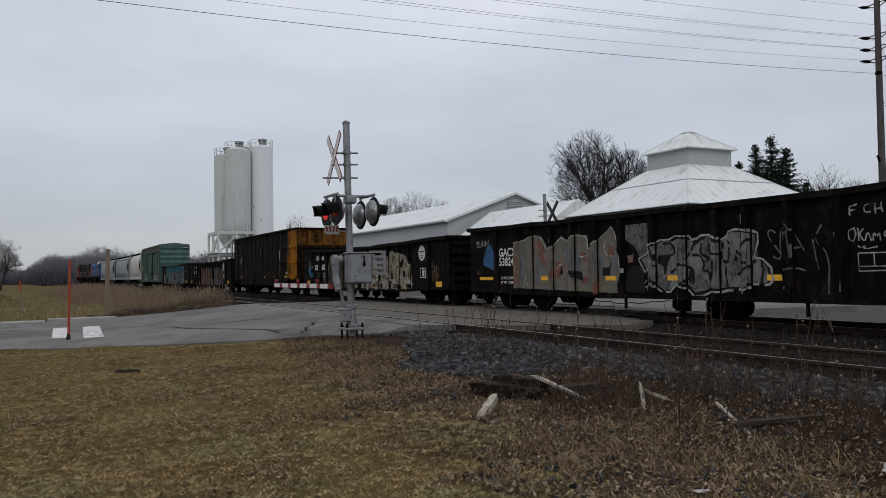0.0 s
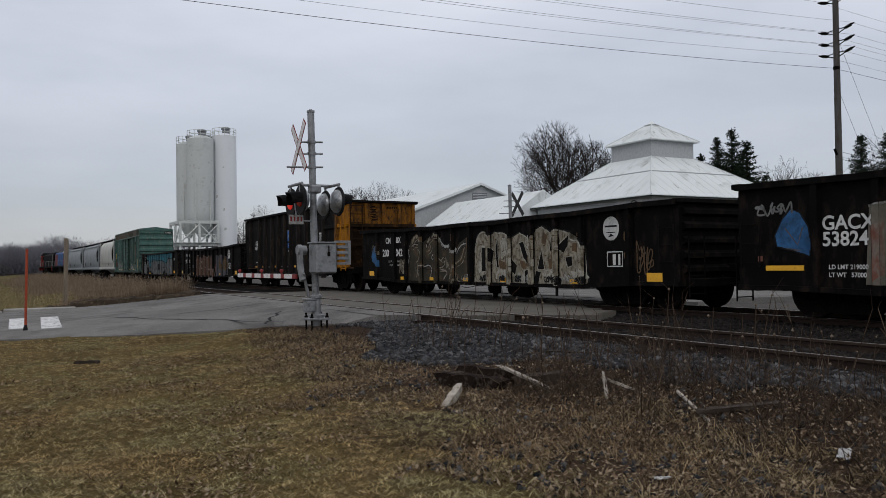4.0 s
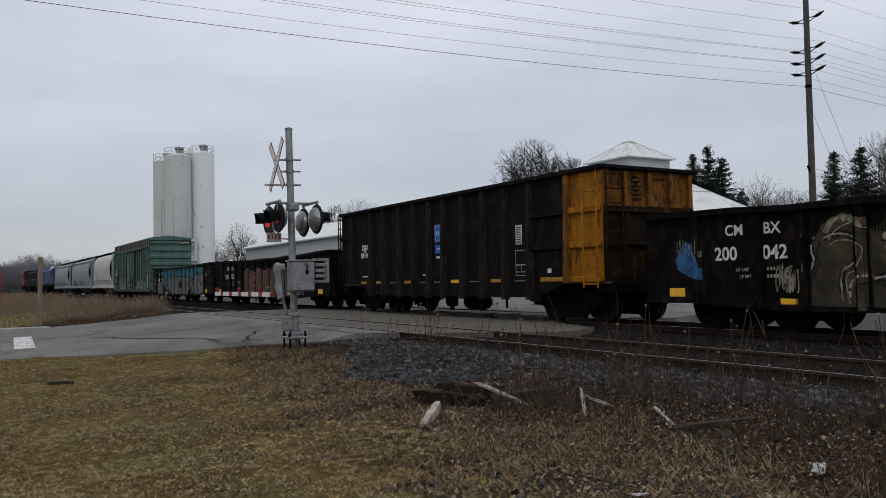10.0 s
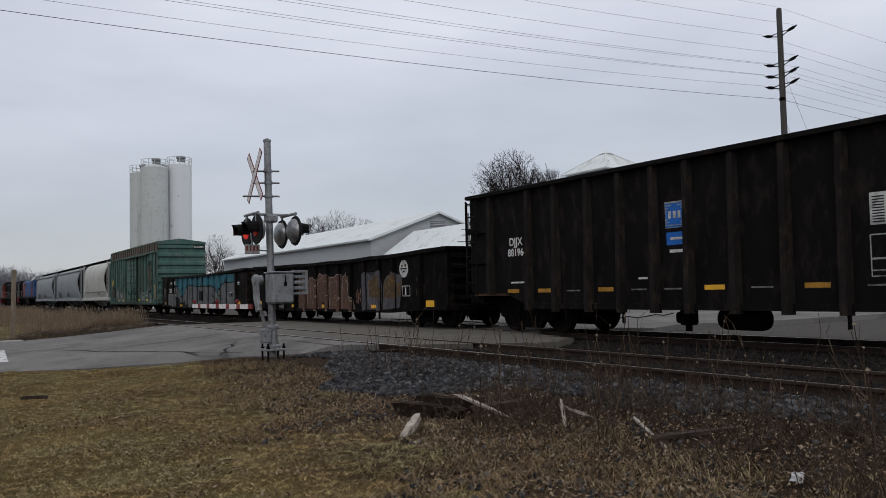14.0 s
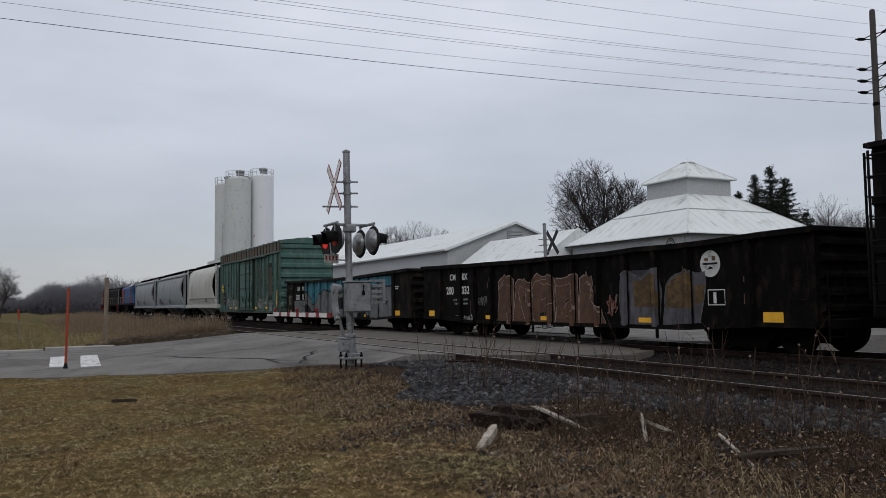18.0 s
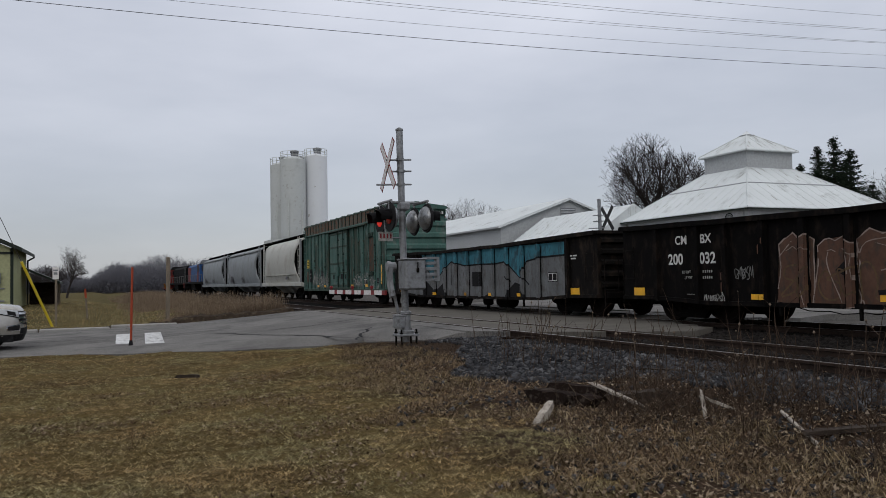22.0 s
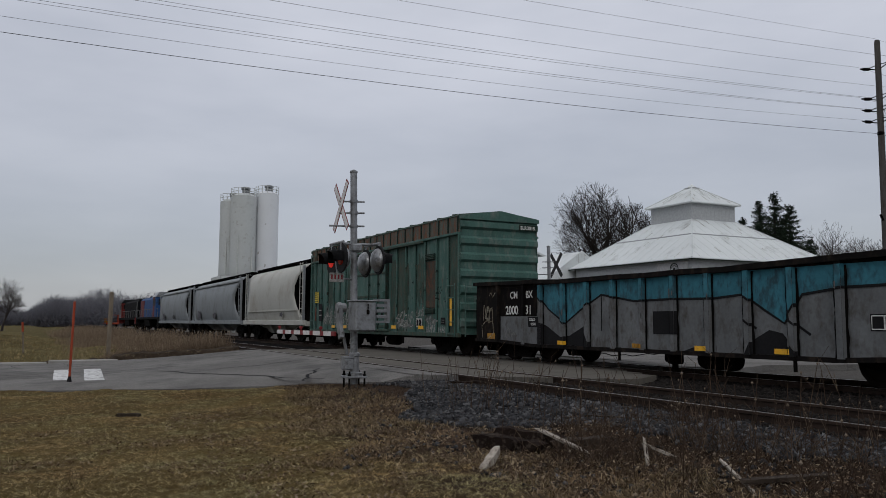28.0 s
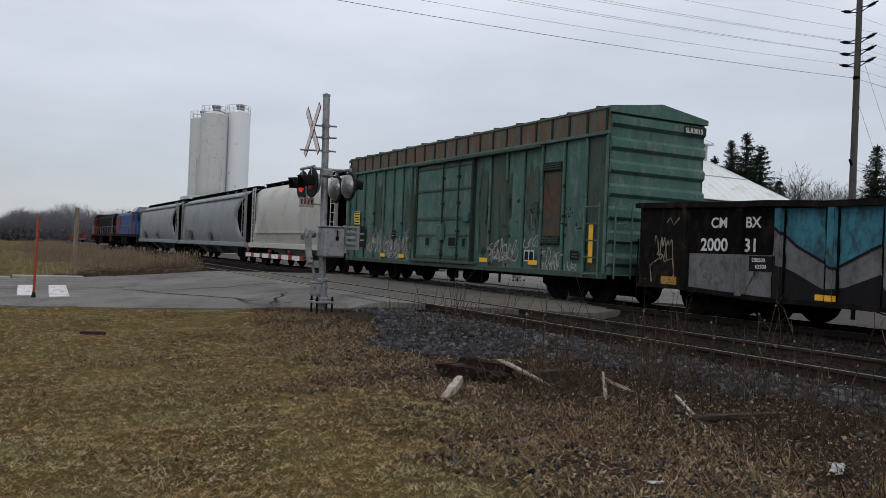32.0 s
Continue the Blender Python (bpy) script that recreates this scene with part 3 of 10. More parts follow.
def build_road():
    xs = np.r_[-300, -120, -60, -30, -20, np.arange(-14, 24.01, 0.4), 30, 45, 80, 150, 300]
    xs = np.array([x for x in xs if not (7.3 < x < 15.6)] + [7.3, 15.6])
    xs.sort()
    n = 14
    verts, faces = [], []
    for x in xs:
        a, b = np.interp(x, EDGE_X, NEAR_Y), np.interp(x, EDGE_X, FAR_Y)
        a += 0.16 * wave(x, 3, 1.3) + 0.12 * wave(x, 8, 3.7) if -14 < x < 7 else 0
        for k in range(n):
            t = k / (n - 1)
            z = road_z(x) + 0.05 * math.sin(math.pi * t)
            if k == 0 and x < 7.2:
                z = min(z, ground_z(x, a) + 0.02)
            verts.append((x, a + (b - a) * t, z))
    for i in range(len(xs) - 1):
        if abs(xs[i] - 7.3) < 1e-6:
            continue
        for k in range(n - 1):
            faces.append((i * n + k, (i + 1) * n + k, (i + 1) * n + k + 1, i * n + k + 1))
    # a skirt along both edges gives the slab its thickness
    base = len(verts)
    for i, x in enumerate(xs):
        for k in (0, n - 1):
            v = verts[i * n + k]
            verts.append((v[0], v[1], v[2] - 0.25))
    for i in range(len(xs) - 1):
        if abs(xs[i] - 7.3) < 1e-6:
            continue
        for s, k in ((0, 0), (1, n - 1)):
            faces.append((i * n + k, base + 2 * i + s, base + 2 * i + 2 + s, (i + 1) * n + k))
    road = part_of("road", raw("road", verts, faces), ASPHALT)
    tagged(road, "patched grey asphalt road with tar-sealed cracks", "road", kind="structure")

    # crossing surface: strips between and beside the rails, ended square with gaps for the flanges
    strips = ((7.3, NEAR_X - 0.83), (NEAR_X - 0.64, NEAR_X + 0.64), (NEAR_X + 0.83, TRAIN_X - 0.83), (TRAIN_X - 0.64, TRAIN_X + 0.64), (TRAIN_X + 0.83, 15.6))
    for i, (a, b) in enumerate(strips):
        bm = bmesh.new()
        m = 10
        for k in range(m):
            t0, t1 = k / m, (k + 1) / m
            x0, x1 = a + (b - a) * t0, a + (b - a) * t1
            ya, yb = np.interp((x0 + x1) / 2, EDGE_X, NEAR_Y), 32.2
            v = [bm.verts.new(p) for p in ((x0, ya, 0.2), (x1, ya, 0.2), (x1, yb, 0.2), (x0, yb, 0.2), (x0, ya, 0.556), (x1, ya, 0.556), (x1, yb, 0.556), (x0, yb, 0.556))]
            for q in ((4, 5, 6, 7), (0, 1, 5, 4), (2, 3, 7, 6), (1, 2, 6, 5), (3, 0, 4, 7)):
                bm.faces.new([v[j] for j in q])
        part("crossing_strip", bm, ASPHALT if i in (0, 4) else CONC_PLANK, road)
    # tar-sealed cracks
    for (x, y), (dx, dy), ln in (((3.2, 24.5), (0.35, -0.94), 7.5), ((-5, 26.3), (1, -0.06), 9.0), ((4.6, 23.2), (0.9, -0.1), 2.6), ((0.5, 29.6), (1.0, 0.03), 3.5), ((6.6, 19.8), (-0.5, -0.86), 2.6)):
        bm = bmesh.new()
        d = Vector((dx, dy)).normalized()
        s = Vector((-d.y, d.x))
        last = None
        cnt = 22
        for i in range(cnt + 1):
            p = Vector((x, y)) + d * (ln * i / cnt) + s * (0.25 * wave(i * 0.3, x, 1.0) + 0.05 * wave(i * 1.7, y, 1.0))
            w = 0.035 + 0.02 * wave(i, 7, 0.9)
            pr = []
            for q in (p - s * w, p + s * w):
                t = (q.y - np.interp(q.x, EDGE_X, NEAR_Y)) / (np.interp(q.x, EDGE_X, FAR_Y) - np.interp(q.x, EDGE_X, NEAR_Y))
                pr.append(bm.verts.new((q.x, q.y, road_z(q.x) + 0.05 * math.sin(math.pi * min(max(t, 0), 1)) + 0.006)))
            if last:
                bm.faces.new((last[0], pr[0], pr[1], last[1]))
            last = pr
        part("crack_seal", bm, ASPHALT_DARK, road)
    rng = random.Random(4)
    for j in range(34):
        x, y, ln = rng.uniform(-8, 6), rng.uniform(22.5, 32.5), rng.uniform(1.0, 4.5)
        g = rng.gauss(0, 0.18) if rng.random() < 0.8 else rng.uniform(0, 3.1)
        d = Vector((math.cos(g), math.sin(g)))
        s = Vector((-d.y, d.x))
        bm = bmesh.new()
        last = None
        for i in range(16):
            p = Vector((x, y)) + d * (ln * i / 15) + s * (0.22 * wave(i * 0.4, x, 1.0) + 0.08 * wave(i * 1.9, y, 1.0))
            lo, hi = np.interp(p.x, EDGE_X, NEAR_Y), np.interp(p.x, EDGE_X, FAR_Y)
            if p.x > 7.1 or not lo + 0.2 < p.y < hi - 0.2:
                break
            w = 0.012 + 0.016 * abs(wave(i * 0.7, j, 0.9))
            pr = [bm.verts.new((q.x, q.y, road_z(q.x) + 0.05 * math.sin(math.pi * (q.y - lo) / (hi - lo)) + 0.005)) for q in (p - s * w, p + s * w)]
            if last:
                bm.faces.new((last[0], pr[0], pr[1], last[1]))
            last = pr
        if bm.faces:
            part("crack", bm, ASPHALT_DARK, road)
    # a raised kerb of cast lengths on the far side
    for i in range(8):
        bm = bmesh.new()
        x0 = -16.6 + i * 2.45
        box(bm, x0, x0 + 2.40, 33.25, 33.55, -0.05, 0.145 + 0.05 * (x0 > 0) + 0.02 * wave(x0, 1.0, 1.0), 0, 0.03)
        ob = part("kerb", bm, KERB, road)
    # painted bars
    for x0, x1, ya, yb, skew in ((0.62, 1.02, 23.3, 27.6, 0.12), (1.44, 1.92, 22.8, 27.4, 0.22)):
        bm = bmesh.new()
        pts = []
        for i in range(13):
            t = i / 12
            y = ya + (yb - ya) * t
            pts.append((x0 - skew * (1 - t) + 0.03 * wave(i, x0, 2), y))
        right = [(x + (x1 - x0) + 0.04 * wave(i, 5, 2), y) for i, (x, y) in enumerate(pts)]
        for i in range(12):
            q = (pts[i], right[i], right[i + 1], pts[i + 1])
            bm.faces.new([bm.verts.new((x, y, road_z(x) + 0.05 * math.sin(math.pi * (y - 21.6) / 11.6) + 0.012)) for x, y in q])
        part("painted_bar", bm, PAINT_ROAD, road, "worn white painted bar")
    bm = bmesh.new()
    for i in range(20):
        x0 = -13 + i * 0.55
        if i % 7 == 6:
            continue
        z = road_z(x0) + 0.05 * math.sin(math.pi * 0.54) + 0.01
        bm.faces.new([bm.verts.new(p) for p in ((x0, 27.9, z), (x0 + 0.5, 27.9, z), (x0 + 0.5, 28.05, z), (x0, 28.05, z))])
    part("lane_line", bm, PAINT_ROAD, road, "faded white lane line")


def rail_profile():
    return [(-0.07, 0), (0.07, 0), (0.07, 0.012), (0.012, 0.032), (0.010, 0.115), (0.036, 0.125), (0.036, 0.152), (0.028, 0.16), (-0.028, 0.16), (-0.036, 0.152), (-0.036, 0.125), (-0.010, 0.115), (-0.012, 0.032), (-0.07, 0.012)]


def build_track(cx, name, label):
    root = thing(name, pose(cx, 0, 0), label, "railway track", kind="structure")
    for sx in (-0.753, 0.753):
        bm = bmesh.new()
        stops = [-60, 100] + list(range(112, 245, 12))
        for ya, yb in zip(stops, stops[1:]):
            prism(bm, [(sx + x, RAIL_Z - 0.16 + z) for x, z in rail_profile()], "y", ya, yb)
        for v in bm.verts:
            v.co.x -= bend(v.co.y) if v.co.y > 99 else 0.0
        for f in bm.faces:
            if f.normal.z > 0.9 or (f.calc_center_median().z > RAIL_Z - 0.004):
                f.material_index = 1
        part("rail", outward(bm), (RAIL_STEEL, RAIL_TOP), root)
    tie = bmesh.new()
    box(tie, -1.3, 1.3, -0.11, 0.11, 0.25, 0.425, 0, 0.012)
    me = bpy.data.meshes.new("tie")
    tie.to_mesh(me)
    tie.free()
    me.materials.append(TIE_WOOD)
    rng = random.Random(int(cx * 10))
    y = -3.0
    while y < 80:
        if not (12.2 < y < 32.6):
            ob = new("tie", me)
            ob.parent = root
            ob.matrix_local = pose(rng.uniform(-0.06, 0.06), y, rng.uniform(-0.02, 0.006), 0, rng.uniform(-0.6, 0.6), rng.uniform(-2, 2))
        y += 0.54 + rng.uniform(-0.03, 0.03)
    # tie plates with spikes on the rails that the camera passes nearest
    plate = bmesh.new()
    box(plate, -0.16, 0.16, -0.09, 0.09, 0, 0.018)
    for sx, sy in ((-0.09, 0.05), (0.09, -0.05), (-0.11, -0.06)):
        box(plate, sx - 0.012, sx + 0.012, sy - 0.012, sy + 0.012, 0.01, 0.055)
    pm = bpy.data.meshes.new("tie_plate")
    plate.to_mesh(pm)
    plate.free()
    pm.materials.append(RAIL_STEEL)
    y = 2.0
    while y < 12.2:
        for sx in (-0.753, 0.753):
            ob = new("tie_plate", pm)
            ob.parent = root
            ob.matrix_local = pose(sx, y, 0.40)
        y += 0.54
    return root


build_ground()
build_road()
build_track(NEAR_X, "siding_track", "rusty rails on old ties beside the train")
build_track(TRAIN_X, "main_track", "steel rails under the passing freight train")

# ---- the train: cars lie along y with their lower-y end at 0, side planes at x = -1.55 and 1.55, rail heads at z = 0 ----
HALF = 1.55
TRAIN = []      # (root, y at the start)
WHEELS = []     # (wheelset, resting pose in its car)


def clip(poly, lo, hi, axis=0):
    for bound, keep in ((lo, 1), (hi, -1)):
        out = []
        for i, p in enumerate(poly):
            q = poly[i - 1]
            ip, iq = (p[axis] - bound) * keep >= 0, (q[axis] - bound) * keep >= 0
            if ip != iq:
                t = (bound - q[axis]) / (p[axis] - q[axis])
                out.append((q[0] + (p[0] - q[0]) * t, q[1] + (p[1] - q[1]) * t))
            if ip:
                out.append(p)
        poly = out
        if len(poly) < 3:
            return []
    return poly


class Side:
    """The camera's side of a car: plate at depth `face`, ribs of a given half width standing proud of it. Spray paint is laid over both."""

    def __init__(self, root, length, ribs, half=0.062, face=-1.47, proud=-1.56, z0=0.5, z1=2.2, flank=0.02):
        self.flank = flank
        self.root, self.ribs, self.half, self.face, self.proud, self.z0, self.z1 = root, sorted(ribs), half, face, proud, z0, z1
        cuts = [0.0]
        for r in self.ribs:
            cuts += [r - half, r + half]
        self.cuts = cuts + [length]

    def lay(self, name, polys, material, layer=1, label=""):
        """polys: outlines in (y along the car, z). Each bay and each rib face takes its own share of the outline."""
        bm = bmesh.new()
        for nth, poly in enumerate(polys):
            poly = clip(poly, self.z0, self.z1, 1)
            if not poly:
                continue
            for i in range(len(self.cuts) - 1):
                if self.cuts[i + 1] - self.cuts[i] < 1e-3:
                    continue
                c = clip(poly, self.cuts[i], self.cuts[i + 1])
                if len(c) < 3:
                    continue
                d = (self.proud if i % 2 else self.face) - 0.003 * layer - 0.00012 * (nth % 16)
                clean = [p for k, p in enumerate(c) if abs(p[0] - c[k - 1][0]) + abs(p[1] - c[k - 1][1]) > 1e-5]
                if len(clean) < 3:
                    continue
                try:
                    f = bm.faces.new([bm.verts.new((d, y, z)) for y, z in clean])
                except ValueError:
                    continue
                if i % 2:
                    # the sloping flanks of the rib take their share of the paint
                    for edge, s in ((self.cuts[i], -1), (self.cuts[i + 1], 1)):
                        zs = [z for y, z in clean if abs(y - edge) < 1e-4]
                        if len(zs) < 2 or max(zs) - min(zs) < 1e-3:
                            continue
                        off = s * 0.003 * layer
                        bm.faces.new([bm.verts.new(p) for p in ((d, edge + off, min(zs)), (self.face, edge + off + s * self.flank, min(zs)), (self.face, edge + off + s * self.flank, max(zs)), (d, edge + off, max(zs)))])
        bmesh.ops.triangulate(bm, faces=bm.faces)
        bmesh.ops.recalc_face_normals(bm, faces=bm.faces)
        for f in bm.faces:
            if f.normal.x > 0:
                f.normal_flip()
        return part(name, bm, material, self.root, label)


def rib_shade_and_wear(side, low, high, rng, bare, clean=(0.0, 0.0)):
    """Shade drawn as dark strips along the roots of the ribs, and their edges rubbed bare."""
    for y in side.ribs:
        if clean[0] < y < clean[1]:
            continue
        # dark strip either side stands for the shade at the rib's root
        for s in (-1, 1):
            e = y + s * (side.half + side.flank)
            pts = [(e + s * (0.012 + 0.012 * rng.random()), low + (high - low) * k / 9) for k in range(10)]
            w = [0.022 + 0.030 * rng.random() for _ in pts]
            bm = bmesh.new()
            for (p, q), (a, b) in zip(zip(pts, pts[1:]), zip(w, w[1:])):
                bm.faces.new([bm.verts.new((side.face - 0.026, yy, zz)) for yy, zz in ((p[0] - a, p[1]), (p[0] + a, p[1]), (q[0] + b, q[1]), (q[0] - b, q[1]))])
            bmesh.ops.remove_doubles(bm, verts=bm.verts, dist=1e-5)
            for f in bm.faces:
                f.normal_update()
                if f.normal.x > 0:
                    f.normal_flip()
            part("seam_shade", bm, RUNNING, side.root)
        for _ in range(2):
            z, ln = rng.uniform(low + 0.1, high - 0.3), rng.uniform(0.06, 0.24)
            e = y + rng.choice((-1, 1)) * (side.half - 0.018)
            bm = bmesh.new()
            bm.faces.new([bm.verts.new((side.proud - 0.028, yy, zz)) for yy, zz in ((e - 0.014, z), (e - 0.016, z + ln), (e + 0.012, z + ln * 0.9), (e + 0.016, z + 0.02))])
            part("bare_edge", bm, bare, side.root, "paint rubbed off a rib's edge")


def rect(y0, y1, z0, z1):
    return [(y0, z0), (y1, z0), (y1, z1), (y0, z1)]


def stroke(pts, w, widths=None):
    """A brush stroke along points: a ribbon of quads that share their ends."""
    pts = [p for i, p in enumerate(pts) if i == 0 or math.hypot(p[0] - pts[i - 1][0], p[1] - pts[i - 1][1]) > 1e-4]
    rims = []
    for i, p in enumerate(pts):
        a, b = pts[max(i - 1, 0)], pts[min(i + 1, len(pts) - 1)]
        v = Vector((b[0] - a[0], b[1] - a[1]))
        v = v.normalized() if v.length > 1e-6 else Vector((1, 0))
        h = (widths[i] if widths else w) / 2
        rims.append(((p[0] - v.y * h, p[1] + v.x * h), (p[0] + v.y * h, p[1] - v.x * h)))
    return [[r0[0], r0[1], r1[1], r1[0]] for r0, r1 in zip(rims, rims[1:])]


def blob(y, z, ry, rz, rng, lobes=5, wob=0.16, n=26):
    ph, pk = rng.uniform(0, 6.3), rng.uniform(0, 6.3)
    out = []
    for i in range(n):
        a = 2 * math.pi * i / n
        k = 1 + wob * math.sin(lobes * a + ph) + 0.6 * wob * math.sin((lobes + 2) * a + pk)
        c, s = math.cos(a), math.sin(a)
        sq = (abs(c) ** 4 + abs(s) ** 4) ** -0.25
        out.append((y + ry * k * sq * c * 0.92, z + rz * k * sq * s * 0.92))
    return out


def grown(poly, d):
    cy, cz = sum(p[0] for p in poly) / len(poly), sum(p[1] for p in poly) / len(poly)
    out = []
    for y, z in poly:
        v = Vector((y - cy, z - cz))
        out.append((y + v.normalized().x * d, z + v.normalized().y * d))
    return out


def text_on(side, text, size, y, z, material, label="", depth=None, name="lettering"):
    """Stencilled letters that read from the camera's side; y is the left edge, further along the train."""
    d = (side.face - 0.014 if depth is None else depth) - 0.004
    m = Matrix(((0, 0, -1, d), (-1, 0, 0, y), (0, 1, 0, z), (0, 0, 0, 1)))
    return lettering(name, text, size, m, material, side.root, label)


SIGNS = (((0.0, 0.05), (0.08, 0.95), (0.45, 1.0), (0.62, 0.55), (0.35, 0.30), (0.85, 0.02)),
         ((0.75, 0.85), (0.35, 1.0), (0.08, 0.55), (0.25, 0.06), (0.72, 0.10), (0.86, 0.50), (0.60, 0.62)),
         ((0.85, 0.92), (0.30, 0.98), (0.12, 0.68), (0.62, 0.45), (0.72, 0.15), (0.10, 0.05)),
         ((0.0, 0.0), (0.30, 1.0), (0.52, 0.40), (0.72, 0.98), (1.0, 0.05)),
         ((0.0, 0.9), (0.12, 0.1), (0.55, 0.0), (0.72, 0.9), (0.50, 0.45), (0.95, 0.2)))


def smooth_run(pts, per=4):
    """Points along a rounded curve through pts."""
    out = []
    for i in range(len(pts) - 1):
        p = [pts[max(i - 1, 0)], pts[i], pts[i + 1], pts[min(i + 2, len(pts) - 1)]]
        for k in range(per):
            t = k / per
            out.append(tuple(0.5 * (2 * p[1][j] + (p[2][j] - p[0][j]) * t + (2 * p[0][j] - 5 * p[1][j] + 4 * p[2][j] - p[3][j]) * t * t + (3 * p[1][j] - p[0][j] - 3 * p[2][j] + p[3][j]) * t ** 3) for j in (0, 1)))
    return out + [pts[-1]]


def squiggle(side, y0, y1, z0, z1, rng, material, w=0.03, n=4, layer=2, name="scrawl"):
    """A tag that cannot be read: n rounded signs written in one run."""
    step, pts = (y1 - y0) / n, []
    for i in range(n):
        tall, drop = rng.uniform(0.7, 1.0) * (z1 - z0), rng.uniform(0.0, 0.2) * (z1 - z0)
        slant = rng.uniform(-0.25, 0.25) * step
        for u, v in rng.choice(SIGNS):
            pts.append((y1 - step * (i + 1.25 * u) + slant * v + rng.gauss(0, 0.16) * step, z0 + drop + min(max(v + rng.gauss(0, 0.14), 0.0), 1.05) * (tall - drop)))
    return side.lay(name, stroke(smooth_run(pts), w), material, layer)


def wheel_mesh():
    bm = bmesh.new()
    r = 0.457
    for sx in (-1, 1):
        m = Matrix.Translation((sx * 0.70, 0, 0)) @ Matrix.Rotation(radians(90) * sx, 4, "Y")
        lathe(bm, [(0.09, -0.05), (0.10, -0.02), (0.30, 0.0), (r - 0.07, -0.03), (r + 0.025, -0.05), (r + 0.022, -0.02), (r, 0.0), (r - 0.005, 0.08), (r - 0.07, 0.085), (r - 0.10, 0.05), (0.22, 0.055), (0.13, 0.10), (0.08, 0.11)], m, 28)
        for k in range(3):
            a = k * 2 * math.pi / 3
            rod(bm, (sx * 0.80, 0.05 * math.cos(a), 0.05 * math.sin(a)), (sx * 0.835, 0.05 * math.cos(a), 0.05 * math.sin(a)), 0.016, None, 6)
    rod(bm, (-0.95, 0, 0), (0.95, 0, 0), 0.08, None, 12)
    return outward(bm)


def truck_frame_mesh():
    """Cast side frames, bolster, spring nests and bearing adapters of a three-piece truck, centred on its pin."""
    bm = bmesh.new()
    for sx in (-1, 1):
        x = sx * 1.0
        a, b = x - 0.07, x + 0.07
        prism(bm, [(-1.15, 0.40), (-1.15, 0.62), (-0.95, 0.66), (-0.45, 0.80), (0.45, 0.80), (0.95, 0.66), (1.15, 0.62), (1.15, 0.40), (0.95, 0.33), (0.66, 0.30), (0.46, 0.13), (-0.46, 0.13), (-0.66, 0.30), (-0.95, 0.33)], "x", a + 0.03, b - 0.03)
        prism(bm, [(-1.15, 0.56), (-0.45, 0.72), (0.45, 0.72), (1.15, 0.56), (1.15, 0.63), (0.45, 0.81), (-0.45, 0.81), (-1.15, 0.63)], "x", a, b)
        prism(bm, [(-0.76, 0.44), (-0.47, 0.12), (0.47, 0.12), (0.76, 0.44), (0.68, 0.50), (0.42, 0.22), (-0.42, 0.22), (-0.68, 0.50)], "x", a, b)
        for y in (-0.34, 0.34):
            prism(bm, [(y - 0.05, 0.28), (y + 0.05, 0.28), (y + 0.05, 0.68), (y - 0.05, 0.68)], "x", a, b)
        for y in (-0.17, 0, 0.17):
            for k in range(5):
                lathe(bm, [(0.06, 0), (0.075, 0.012), (0.06, 0.025)], Matrix.Translation((x, y, 0.31 + k * 0.045)), 10)
        for y in (-0.915, 0.915):
            rod(bm, (x - 0.09, y, 0.457), (x + 0.11, y, 0.457), 0.115, 0.10, 14)
    box(bm, -1.08, 1.08, -0.2, 0.2, 0.54, 0.74, 0, 0.02)
    rod(bm, (0, 0, 0.7), (0, 0, 0.86), 0.2, None, 16)
    for y in (-0.45, 0.45):
        rod(bm, (-0.85, y, 0.36), (0.85, y, 0.36), 0.04, None, 8)
    return outward(bm)


def keep_mesh(name, bm, mat):
    me = bpy.data.meshes.new(name)
    bm.to_mesh(me)
    bm.free()
    me.materials.append(mat)
    return me


WHEEL_ME = keep_mesh("wheelset", wheel_mesh(), WHEEL)
TRUCK_ME = keep_mesh("truck_frame", truck_frame_mesh(), RUNNING)


def running_gear(root, length, inset, near=True):
    for y in (inset, length - inset):
        t = new("truck_frame", TRUCK_ME)
        t.parent, t.matrix_local = root, pose(0, y, 0)
        for dy in (-0.915, 0.915):
            w = new("wheelset", WHEEL_ME)
            w.parent, w.matrix_local = root, pose(0, y + dy, 0.457)
            if near:
                WHEELS.append((w, y + dy))
    for y, s in ((0, -1), (length, 1)):
        bm = bmesh.new()
        box(bm, -0.10, 0.10, y - 0.5 if s < 0 else y - 0.1, y + 0.1 if s < 0 else y + 0.5, 0.80, 0.98, 0, 0.02)
        box(bm, -0.17, 0.13, y + s * 0.42 - 0.13, y + s * 0.42 + 0.13, 0.77, 1.02, 0, 0.04)
        part("coupler", bm, RUNNING, root)
        bm = bmesh.new()
        last = Vector((-0.35, y, 0.80))
        for i in range(1, 9):
            p = Vector((-0.35 + 0.03 * i, y + s * 0.08 * i, 0.80 - 0.28 * math.sin(math.pi * i / 9)))
            rod(bm, last, p, 0.02, None, 6)
            last = p
        part("air_hose", bm, RUNNING, root)


